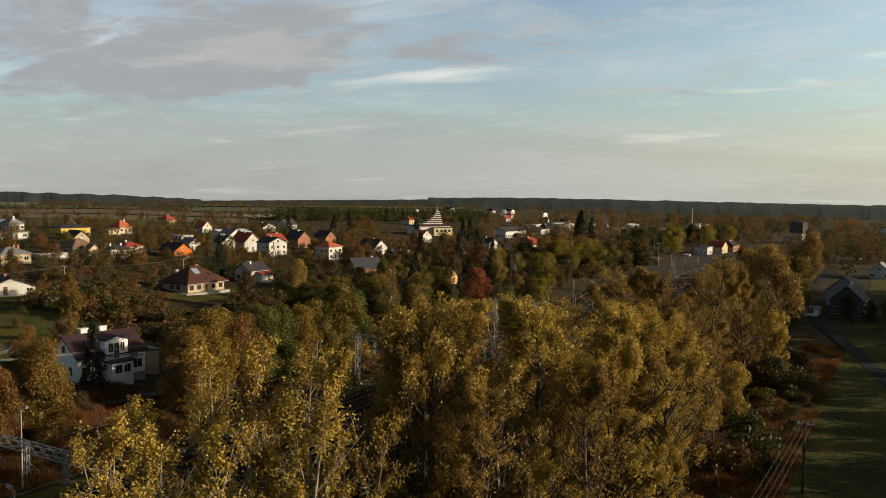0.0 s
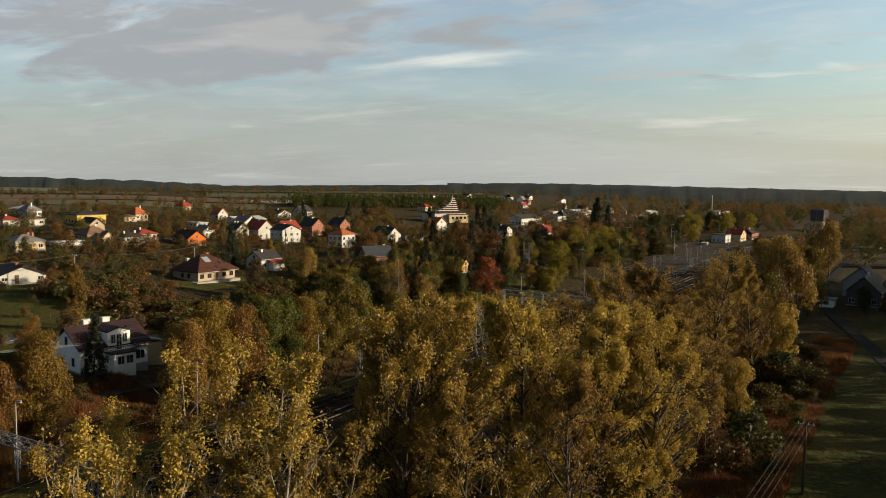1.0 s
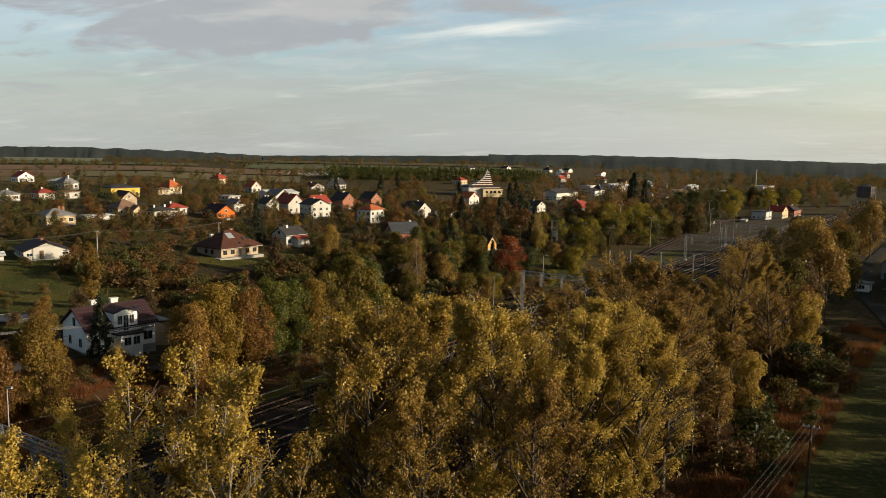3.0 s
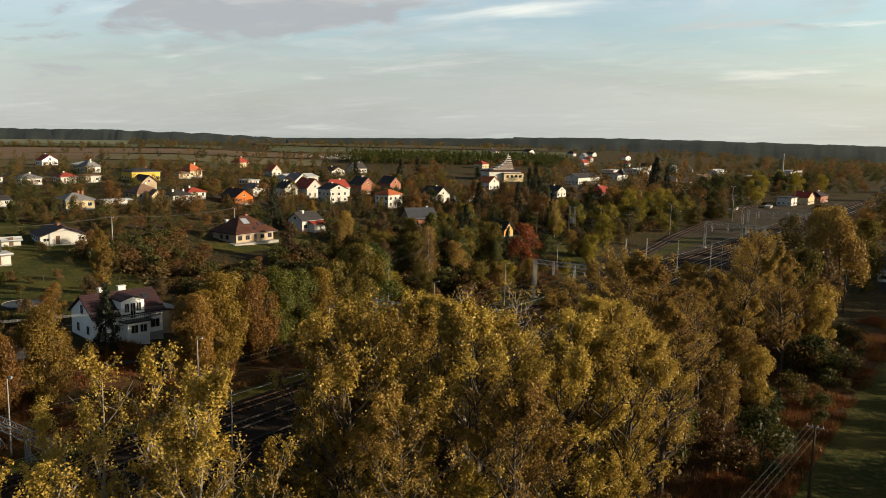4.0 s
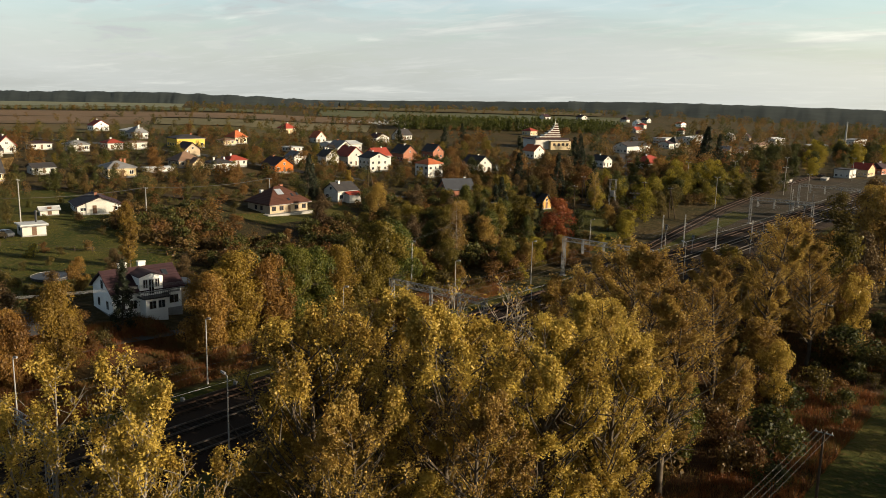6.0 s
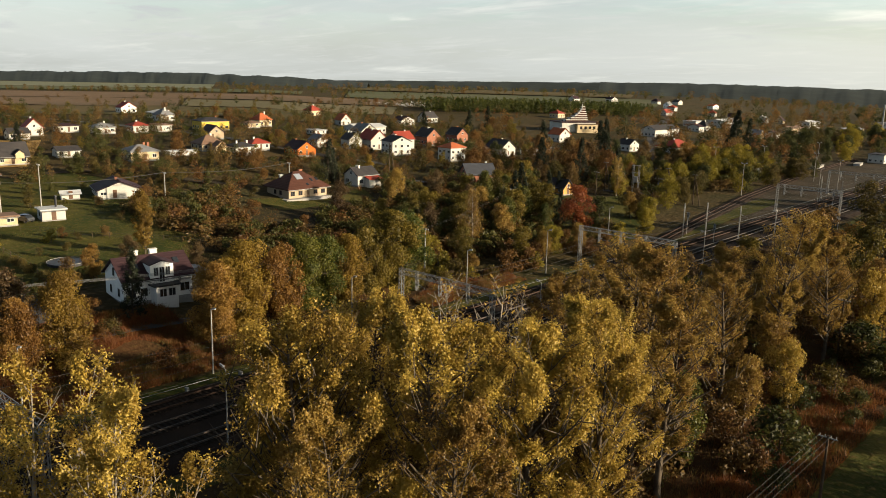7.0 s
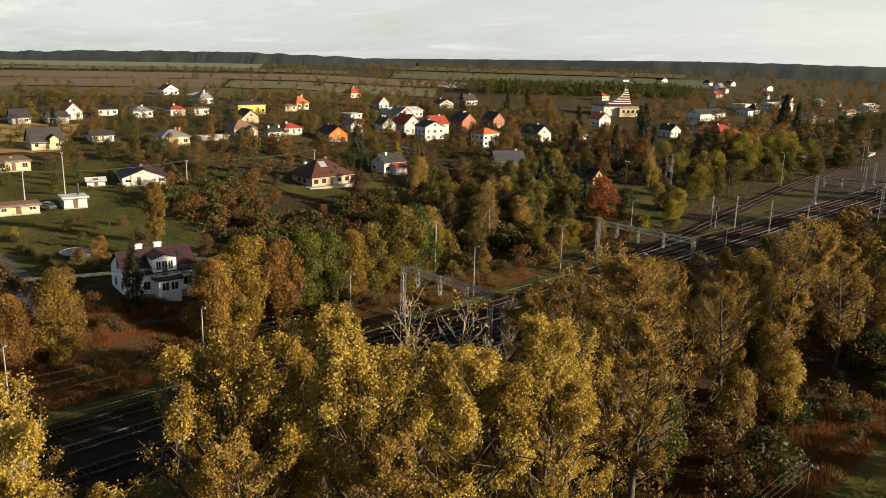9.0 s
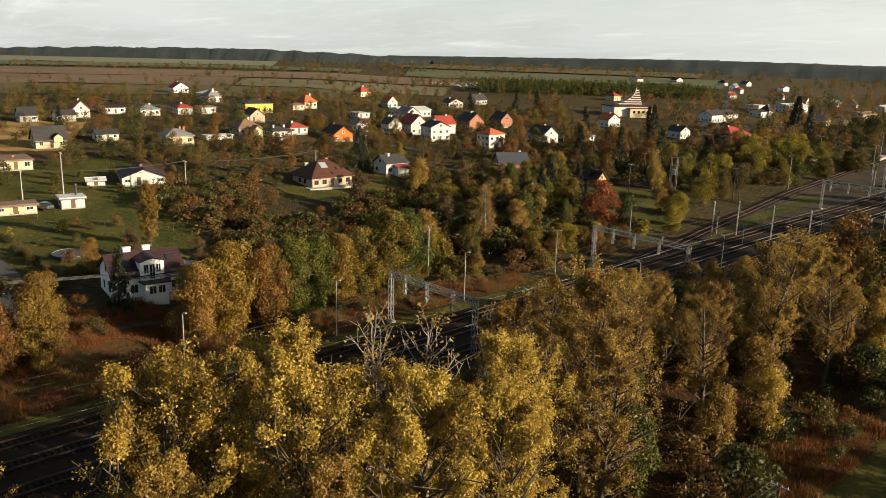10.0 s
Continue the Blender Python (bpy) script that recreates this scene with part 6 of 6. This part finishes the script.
T = random.Random(5)
GROVE = [(-26.7, 32.8, "poplar_slim", 0.98), (-25.6, 34.4, "poplar_thin", 0.78), (-32.3, 31.8, "poplar_thin", 0.97), (-31.0, 25.6, "poplar_slim", 0.86), (-26.0, 22.0, "poplar_thin", 0.9), (-30.2, 36.0, "poplar_slim", 0.82), (-36.5, 32.5, "poplar_thin", 0.78),
         (-21.0, 51.0, "poplar_a", 1.02), (-30.0, 54.5, "poplar_a", 0.97), (-27.6, 48.4, "poplar_b", 0.95), (-26.2, 44.6, "poplar_d", 1.01), (-21.5, 43.5, "poplar_e", 0.84), (-31.0, 47.8, "poplar_e", 0.74), (-18.0, 56.5, "poplar_b", 0.98), (-15.5, 60.5, "poplar_d", 0.92), (-19.5, 67.5, "poplar_a", 0.93), (-24.5, 61.0, "poplar_b", 0.84),
         (-18.5, 77.0, "poplar_e", 0.84), (-22.5, 79.5, "poplar_e", 1.0), (-26.0, 87.0, "poplar_c", 0.98), (-24.0, 103.0, "poplar_e", 0.72), (-23.5, 116.5, "poplar_c", 0.96), (-19.5, 124.0, "poplar_e", 0.76), (-26.5, 129.0, "poplar_c", 0.76), (-16.5, 48.0, "poplar_e", 0.84), (-31.0, 80.0, "poplar_e", 0.80), (-33.0, 88.0, "poplar_c", 0.80), (-30.0, 97.0, "poplar_e", 0.78), (-34.0, 104.0, "poplar_c", 0.72), (-29.0, 112.0, "poplar_e", 0.74)]
for x, y, k, s in GROVE:
    plant(k, x, y, s, T.uniform(0, 6.28), wide=1.05 if y < 40 else 1.06 if y < 72 else 1.2, group="poplar grove beside the railway")
for x, y, k, s in ((-78.0, 72.6, "row_rust", 0.94), (-79.2, 77.8, "row_goldbrown", 1.04), (-78.6, 82.8, "row_rust", 0.98), (-79.2, 87.4, "row_green", 0.98), (-79.4, 91.8, "row_green", 0.92), (-79.0, 95.4, "row_goldbrown", 0.92), (-79.4, 100.0, "row_olive", 0.96), (-78.8, 104.8, "row_olive", 1.14), (-80, 108.8, "row_green", 1.06)):
    plant(k, x, y, s, T.uniform(0, 6.28), group="tree row behind the railway")
for x, y, k, s, w in ((-80.4, 54.6, "row_goldbrown", 0.94, 0.82), (-80.6, 49.6, "row_rust", 0.8, 0.9), (-86.5, 50.5, "mid_brown", 0.85, 1.1), (-83, 46, "mid_olive", 0.7, 1.1), (-103, 53.0, "mid_brown", 0.7, 1.1), (-106, 70.0, "mid_rust", 0.45, 1.0), (-110.5, 78, "mid_brown", 0.42, 1.2), (-104, 86, "mid_brown", 0.4, 1.2),
                      (-88.5, 173.5, "mid_red", 0.86, 1.35), (-88, 160, "mid_green", 0.62, 0.8), (-80, 141, "mid_olive", 0.55, 1.0), (-79, 150, "mid_willow", 0.5, 1.1), (-90, 147, "mid_goldbrown", 0.7, 1.0), (-84, 128, "mid_olive", 0.62, 1.1), (-86, 121, "mid_willow", 0.55, 1.2), (-96, 128, "mid_goldbrown", 0.62, 1.1)):
    plant(k, x, y, s, T.uniform(0, 6.28), wide=w)
for x, y, k, s, w in ((-76, 182, "mid_willow", 0.55, 1.2), (-80, 190, "mid_willow", 0.62, 1.2), (-84, 199, "mid_willow", 0.5, 1.2), (-17.3, 103.5, "mid_gold", 0.70, 0.80), (-19.0, 107.5, "mid_olive", 0.55, 0.8), (-16.8, 133, "mid_gold", 0.95, 0.8), (-18.5, 141, "mid_rust", 0.9, 0.9), (-22.5, 150, "mid_olive", 1.2, 0.9),
                      (-22, 163, "mid_brown", 1.1, 0.9), (-22, 177, "mid_goldbrown", 1.4, 0.85), (-26, 190, "mid_goldbrown", 1.5, 0.9), (-21, 200, "mid_olive", 1.3, 0.85), (-30, 204, "mid_brown", 1.3, 0.9), (-34, 222, "mid_goldbrown", 1.25, 1.0), (-26, 290, "mid_goldbrown", 1.45, 0.8), (-30, 320, "mid_brown", 1.5, 0.8), (-33, 170, "mid_brown", 0.8, 1.1), (-31, 140, "mid_olive", 0.7, 1.0)):
    plant(k, x, y, s, T.uniform(0, 6.28), wide=w)
for x, y in ((-20, 84), (-28, 94), (-19, 97), (-30, 110), (-27, 121), (-33, 100), (-36, 112), (-34, 124), (-21, 109), (-30, 76), (-34, 88), (-38, 98), (-40, 108), (-39, 122), (-32, 135), (-38, 140), (-27, 142), (-42, 130), (-41, 152), (-35, 158), (-22, 134), (-26, 156)):
    plant(T.choice(("mid_olive", "mid_brown", "mid_goldbrown", "mid_green", "mid_goldbrown")), x, y, T.uniform(0.62, 0.98), T.uniform(0, 6.28), wide=T.uniform(0.9, 1.15), group="poplar grove beside the railway")
plant("column", -115.5, 83.2, 1.0, 0.4)
plant("column", -160, 176, 0.72, 1.1)
plant("birch", -90, 138, 1.0, 0.3)
plant("birch", -106.5, 222, 0.9, 2.3)
for x, y, s in ((-30.4, 63.8, 1.5), (-27.6, 66.6, 1.5), (-27.4, 60.2, 1.38), (-41, 87, 0.95), (-113, 178, 0.5)):
    plant("bare", x, y, s, T.uniform(0, 6.28))
for x, y, s in ((-88.6, 66.9, 0.68), (-163, 163.5, 0.92), (-165.5, 167, 0.7), (-128, 236, 1.0), (-134, 262, 1.0), (-119, 243, 0.85), (-140, 232, 0.95), (-156, 256, 1.15), (-110, 178, 0.75), (-113, 186, 0.85), (-108, 190.5, 0.7),
                (-95, 176, 0.6), (-140, 384, 1.5), (-143, 390, 1.25), (-137, 392, 1.2), (-157, 300, 1.1), (-165, 310, 1.0), (-230, 108, 0.7), (-245, 290, 0.8), (-228, 300, 0.9), (-118, 210, 0.5), (-100, 166, 0.5), (-240, 330, 0.9)):
    plant(T.choice(("spruce_a", "spruce_b")), x, y, s, T.uniform(0, 6.28))


for x, y, k, s in ((-133, 242, "dist_rust", 0.92), (-140, 248, "dist_brown", 0.98), (-146, 241, "dist_rust", 0.9), (-152, 248, "dist_brown", 0.95), (-137, 256, "dist_brown", 0.85), (-148, 268, "dist_rust", 0.8), (-126, 250, "dist_rust", 0.75)):
    plant(k, x, y, s, T.uniform(0, 6.28), wide=1.0, group="dark red-brown trees before the church")


def free(x, y, r):
    return all(math.hypot(x - a, y - b) > c + r for a, b, c in FOOT) and not (-73 < x < -50.5)


def scatter(n, inside, keys, lo, hi, gap=0.5, wide=(0.9, 1.3), tries=30):
    done = 0
    for _ in range(n * tries):
        if done == n:
            break
        x, y = inside()
        if not free(x, y, gap):
            continue
        plant(T.choice(keys), x, y, T.uniform(lo, hi), T.uniform(0, 6.28), wide=T.uniform(*wide))
        done += 1


def rect(x0, x1, y0, y1):
    return lambda: (T.uniform(x0, x1), T.uniform(y0, y1))


# open ground kept in front of houses and a few single trees
FOOT.extend([(-112, 212, 4), (-106, 215.5, 4.5), (-99, 219.5, 4.5), (-92, 223.5, 4), (-110, 201, 4.5), (-104, 191, 4.5), (-99, 184, 4), (-94, 177, 3.5), (-97, 202, 7), (-90, 191, 5.5), (-108, 197, 6.5), (-104, 190, 4.5), (-84.5, 167, 5), (-138, 128, 9), (-141, 139, 7), (-143, 157, 6), (-128, 118, 5), (-217, 360, 13), (-210, 345, 11), (-202, 332, 8)])
# thicket below the poplars and along the lane
scatter(44, rect(-21, -10.5, 62, 150), ["shrub_green", "shrub_olive", "shrub_green", "shrub_brown", "shrub_rust"], 0.5, 1.2)
scatter(46, rect(-47, -29, 20, 150), ["shrub_brown", "shrub_olive", "shrub_brown", "shrub_rust"], 0.8, 1.5)
scatter(40, rect(-29, -12, 20, 150), ["shrub_brown", "shrub_brown", "shrub_olive", "shrub_green"], 0.8, 1.6)
scatter(12, rect(-45, -29, 40, 75), ["mid_brown", "mid_olive", "mid_brown", "mid_goldbrown"], 0.5, 0.85)
scatter(16, rect(-46, -28, 150, 330), ["dist_brown", "dist_olive", "dist_goldbrown"], 0.6, 1.1)
# scrub between the lane and the town
scatter(14, rect(-80, -72.5, 58, 112), ["shrub_green", "shrub_olive", "shrub_rust"], 0.35, 0.8)
scatter(8, rect(-92, -80, 38, 70), ["shrub_green", "shrub_olive", "shrub_rust"], 0.4, 0.8)
scatter(34, rect(-83, -73.5, 112, 174), ["shrub_rust", "shrub_willow", "shrub_olive", "shrub_willow"], 0.6, 1.25)
scatter(10, rect(-84, -76, 110, 170), ["mid_olive", "mid_goldbrown", "mid_willow"], 0.35, 0.55)
scatter(105, rect(-142, -84, 98, 200), ["shrub_brown", "shrub_brown", "shrub_olive", "shrub_rust", "shrub_willow"], 0.45, 0.95)
scatter(40, rect(-130, -86, 136, 205), ["mid_brown", "mid_olive", "mid_goldbrown", "mid_olive", "mid_green", "mid_green"], 0.45, 0.85)
scatter(46, rect(-172, -118, 92, 132), ["shrub_brown", "shrub_olive", "shrub_olive", "shrub_green"], 0.35, 0.8)
scatter(10, rect(-170, -120, 95, 130), ["far_brown", "far_olive", "far_rust"], 0.35, 0.6)
scatter(24, lambda: (lambda u: (-80 - 38 * u + T.uniform(-7, 3), 183 + 150 * u + T.uniform(-5, 5)))(T.random()), ["dist_willow", "dist_willow", "dist_olive", "dist_green"], 0.5, 0.8)
scatter(60, rect(-128, -88, 215, 335), ["dist_olive", "dist_willow", "dist_willow", "dist_green", "dist_olive"], 0.45, 0.72)
scatter(26, rect(-160, -116, 212, 300), ["dist_brown", "dist_rust", "dist_green", "dist_brown"], 0.45, 0.75)
scatter(8, rect(-128, -110, 300, 330), ["dist_willow", "dist_goldbrown"], 0.6, 0.9)
for x, y, k, s in ((-10.8, 213.5, "mid_green", 0.5), (-6, 211, "mid_brown", 0.45), (-2, 214, "mid_green", 0.55), (3, 219, "mid_olive", 0.6), (7, 228, "mid_brown", 0.7), (1, 204, "mid_green", 0.4)):
    plant(k, x, y, s, T.uniform(0, 6.28), wide=1.2)
# gardens
scatter(16, rect(-165, -110, 64, 104), ["shrub_olive", "shrub_willow", "shrub_brown", "shrub_rust"], 0.3, 0.8)
scatter(14, lambda: (T.uniform(-135, -108), 64.5 + T.uniform(-0.8, 0.8)), ["shrub_green", "shrub_olive"], 0.35, 0.5)


def mesh_arrays(me):
    v = np.empty(len(me.vertices) * 3, dtype=np.float32)
    me.vertices.foreach_get("co", v)
    f = np.empty(len(me.loops), dtype=np.int32)
    me.loops.foreach_get("vertex_index", f)
    return v.reshape(-1, 3), f.reshape(-1, 3)


def far_trees(zones, label):
    """Trees too far off to count: joined by kind of leaf."""
    heap = {}
    for n, region, keys, lo, hi in zones:
        for _ in range(n):
            x, y = region()
            if not free(x, y, 2.5):
                continue
            key, s, a = T.choice(keys), T.uniform(lo, hi), T.uniform(0, 6.28)
            heap.setdefault(key, []).append((x, y, ground_z(x, y), s, s * T.uniform(0.9, 1.3), a))
    for key, spots in heap.items():
        vs, fs, base = [], [], 0
        v, f = mesh_arrays(MODELS[key][1])
        for x, y, z, s, w, a in spots:
            c, d = math.cos(a), math.sin(a)
            vs.append(np.stack([(v[:, 0] * c - v[:, 1] * d) * w + x, (v[:, 0] * d + v[:, 1] * c) * w + y, v[:, 2] * s + z], 1))
            fs.append(f + base)
            base += len(v)
        tagged(new("distant_trees", fast_mesh("distant_trees", np.concatenate(vs), np.concatenate(fs), MODELS[key][1].materials[0])), label, "trees", kind="stuff")


def ring(az0, az1, r0, r1):
    def spot():
        a, r = radians(T.uniform(az0, az1)), T.uniform(r0, r1)
        return -r * math.sin(a), r * math.cos(a)
    return spot


far_trees([(46, rect(-135, -94, 388, 570), ["dist_green", "dist_olive", "dist_green", "dist_willow"], 0.7, 1.0), (34, rect(-150, -113, 296, 430), ["dist_green", "dist_olive", "dist_green", "dist_willow", "dist_brown", "dist_rust"], 0.4, 0.7),
           (40, rect(-205, -165, 55, 130), ["far_olive", "far_brown", "far_green"], 0.35, 0.75),
           (125, rect(-240, -160, 118, 330), ["far_olive", "far_brown", "far_goldbrown", "far_green", "far_rust", "far_willow"], 0.4, 0.9),
           (110, rect(-330, -236, 100, 320), ["speck_olive", "speck_brown", "speck_green", "speck_green", "speck_olive", "speck_willow"], 0.35, 0.75),
           (130, rect(-240, -105, 330, 520), ["speck_olive", "speck_brown", "speck_goldbrown", "speck_green", "speck_rust"], 0.7, 1.3),
           (100, rect(-260, -20, 520, 900), ["speck_olive", "speck_brown", "speck_goldbrown", "speck_green"], 0.9, 1.5),
           (70, rect(-420, -250, 300, 520), ["speck_olive", "speck_brown", "speck_green", "speck_rust"], 0.4, 0.8),
           (34, rect(-410, -325, 60, 300), ["speck_olive", "speck_green", "speck_willow"], 0.35, 0.8),
           (70, rect(-620, -380, 250, 700), ["speck_olive", "speck_brown", "speck_green"], 0.3, 0.6),
           ], "distant autumn trees in olive and brown")
far_trees([(760, rect(-330, -160, 90, 340), ["speck_olive", "speck_brown", "speck_green", "speck_goldbrown"], 0.25, 0.55),
           (200, ring(50, 86, 686, 716), ["speck_olive", "speck_brown", "speck_green"], 0.25, 0.7), (130, ring(46, 80, 345, 412), ["speck_olive", "speck_brown", "speck_green", "speck_rust"], 0.25, 0.75), (40, ring(44, 80, 470, 574), ["speck_olive", "speck_brown"], 0.25, 0.5),
           (160, ring(26, 48, 560, 704), ["speck_olive", "speck_brown", "speck_green"], 0.2, 0.6), (260, ring(27, 50, 880, 1500), ["speck_olive", "speck_brown", "speck_green"], 0.4, 1.0), (90, ring(46, 56, 760, 960), ["speck_olive", "speck_brown", "speck_green"], 0.3, 0.7),
           (420, rect(-230, 70, 500, 980), ["speck_olive", "speck_brown", "speck_goldbrown", "speck_green"], 0.6, 1.2), (170, rect(-430, -60, 860, 1350), ["speck_olive", "speck_brown", "speck_green"], 0.7, 1.3), (110, rect(-58, 40, 400, 560), ["speck_olive", "speck_brown", "speck_green"], 0.8, 1.3),
           (24, rect(-60, 20, 330, 520), ["speck_olive", "speck_brown", "speck_green", "speck_goldbrown"], 0.7, 1.2)], "distant autumn trees in olive and brown")
far_trees([(1050, rect(-150, -85, 96, 206), ["scrub_brown", "scrub_brown", "scrub_olive", "scrub_green", "scrub_green", "scrub_rust"], 0.5, 1.3), (600, rect(-235, -146, 110, 300), ["scrub_brown", "scrub_olive", "scrub_green"], 0.35, 0.8),
           (420, rect(-150, -93, 204, 345), ["scrub_brown", "scrub_olive", "scrub_green"], 0.6, 1.2), (60, rect(-108, -94, 58, 70), ["scrub_brown", "scrub_green"], 0.25, 0.55)], "tangled brown and olive scrub")
# unseen trees added right of the view, to throw shade on the verge
for k in range(28):
    tall = T.uniform(1.2, 1.4) * (1.35 if k > 17 else 0.8 if 6 <= k <= 9 else 1.0)
    plant(T.choice(("dist_olive", "dist_brown", "dist_goldbrown")), 25 + T.uniform(-2, 4), 62 + k * 8.5 + (9 if k > 12 else 0), tall, T.uniform(0, 6.28), wide=T.uniform(1.3, 1.5), group="trees along the lane")
# a lower row, likewise out of view, added to close gaps in that shade
for k in range(11):
    plant(T.choice(("dist_olive", "dist_brown")), 16 + T.uniform(-1, 2), 64 + k * 6.5, T.uniform(0.5, 0.62), T.uniform(0, 6.28), wide=T.uniform(1.3, 1.5), group="trees along the lane")


# ---- what nobody could count ----
def weeds(name, n, region, h, label, mat, seed):
    """Dry stalks: thin crossed blades standing in tufts."""
    g = np.random.default_rng(seed)
    x0, x1, y0, y1 = region
    c = np.stack([g.uniform(x0, x1, n), g.uniform(y0, y1, n)], 1)
    keep = np.array([noise.noise((a * 0.12, b * 0.12, seed)) > -0.15 for a, b in c])
    c = c[keep]
    z = np.array([ground_z(a, b) for a, b in c])
    n = len(c)
    tall = np.array([0.75 + 0.9 * noise.noise((p * 0.45, q * 0.45, seed + 2)) for p, q in c])
    hh = h * g.uniform(0.5, 1.2, n) * np.maximum(tall, 0.25)
    a = g.uniform(0, 6.28, n)
    w = g.uniform(0.018, 0.045, n)
    tip = np.stack([c[:, 0] + g.normal(0, 0.35, n) * hh, c[:, 1] + g.normal(0, 0.35, n) * hh, z + hh], 1)
    dx = np.stack([np.cos(a) * w, np.sin(a) * w, 0 * a], 1)
    b = np.stack([c[:, 0], c[:, 1], z - 0.1], 1)
    v = np.stack([b - dx, b + dx, tip], 1).reshape(-1, 3)
    tagged(new(name, fast_mesh(name, v, np.arange(3 * n).reshape(n, 3), mat)), label, "weeds", kind="stuff")


weeds("tall_weeds", 110000, (-78.5, -70.6, 20, 130), 1.0, "tall reddish-brown dry weeds beside the railway", M["weeds"], 3)
weeds("tall_weeds", 80000, (-91, -78, 24, 72), 0.8, "reddish-brown dry weeds by the lane", M["weeds"], 4)
weeds("tall_weeds", 60000, (-49, -9.2, 30, 160), 0.8, "brown undergrowth below the poplars", M["weeds"], 5)
weeds("tall_weeds", 46000, (-16.5, -8.8, 56, 172), 0.95, "tall reddish dry weeds between trees and verge", M["weeds"], 9)
weeds("meadow_grass", 60000, (-160, -104, 50, 108), 0.3, "tufted green and straw meadow grass", M["grass_blades"], 7)
weeds("tall_weeds", 24000, (-150, -84, 110, 200), 0.5, "brown dry scrub grass", M["weeds"], 6)


def plantation():
    """Rows of young columnar trees far behind the church."""
    g = np.random.default_rng(8)
    vs, fs, base = [], [], 0
    for r in range(5):
        for k in range(64):
            u = k / 63
            x = -340 + 84 * u + r * -7 + g.normal(0, 0.6)
            y = 396 + 130 * u + r * 5 + g.normal(0, 0.8)
            z, h, w = ground_z(x, y), g.uniform(6.5, 9), g.uniform(1.1, 1.6)
            n = 90
            zz = g.uniform(0.05, 1, n)
            rad = w * np.sqrt(np.clip(1.05 - zz, 0, 1)) * (0.6 + 0.4 * np.minimum(zz * 4, 1))
            a = g.uniform(0, 6.28, n)
            p = np.stack([x + np.cos(a) * rad, y + np.sin(a) * rad, z + zz * h], 1)
            v, f = leaves(g, p, 1.0)
            vs.append(v)
            fs.append(f + base)
            base += len(v)
    tagged(new("tree_plantation", fast_mesh("tree_plantation", np.concatenate(vs), np.concatenate(fs), LEAF["green"])), "rows of young olive-green columnar trees", "plantation", kind="stuff")


plantation()


def far_wood(name, az0, az1, dist, tops, label, low=-20, seed=1):
    """A far belt of woodland: an uneven canopy with a rough edge."""
    g = random.Random(seed)
    bm = bmesh.new()
    n = int(abs(az1 - az0) * 9)
    rows = []
    for i in range(n + 1):
        az = az0 + (az1 - az0) * i / n
        u = i / n * (len(tops) - 1)
        k = min(int(u), len(tops) - 2)
        top = tops[k] + (tops[k + 1] - tops[k]) * (u - k)
        s, c = -math.sin(radians(az)), math.cos(radians(az))
        row = []
        for j, (dd, f) in enumerate(((0, 0.0), (120, 0.5), (240, 0.82), (320, 0.96), (400, 1.0), (560, 0.7))):
            r = dist + dd + (30 if j > 1 else 18) * noise.noise((az * 0.8, j * 0.7, seed))
            zz = low + (top - low) * f + (1.6 * noise.noise((az * 1.3, j * 0.9, seed + 5)) + 0.8 * noise.noise((az * 6.0, j, seed)) if j else 0)
            row.append(bm.verts.new((r * s, r * c, zz)))
        rows.append(row)
    for a, b in zip(rows, rows[1:]):
        for j in range(5):
            bm.faces.new((a[j], b[j], b[j + 1], a[j + 1])).smooth = True
    bmesh.ops.recalc_face_normals(bm, faces=bm.faces[:])
    tagged(part(name, bm, M["wood_hazed"]), label, "woodland", kind="stuff")


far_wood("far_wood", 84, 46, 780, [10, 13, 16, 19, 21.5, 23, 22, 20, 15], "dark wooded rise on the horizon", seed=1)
far_wood("far_wood", 50, 28, 3200, [-20, -17, -13, -9, -5, -1, 4], "woods on the far horizon, coloured blue-grey for haze", low=-130, seed=2)
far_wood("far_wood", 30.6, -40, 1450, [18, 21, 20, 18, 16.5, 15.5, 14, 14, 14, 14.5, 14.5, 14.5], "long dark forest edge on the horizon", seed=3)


def gravestones():
    g = np.random.default_rng(9)
    bm = bmesh.new()
    for k in range(110):
        x, y = -432 + g.uniform(0, 52), 428 + g.uniform(0, 56)
        z, h = ground_z(x, y), g.uniform(0.7, 1.3)
        box(bm, x - 0.15, x + 0.15, y - 0.4, y + 0.4, z - 0.2, z + h)
        box(bm, x, x + 1.9, y - 0.45, y + 0.45, z - 0.2, z + 0.35)
    tagged(part("gravestones", bm, M["grey"]), "many pale gravestones of a cemetery", "gravestones", kind="stuff")


gravestones()
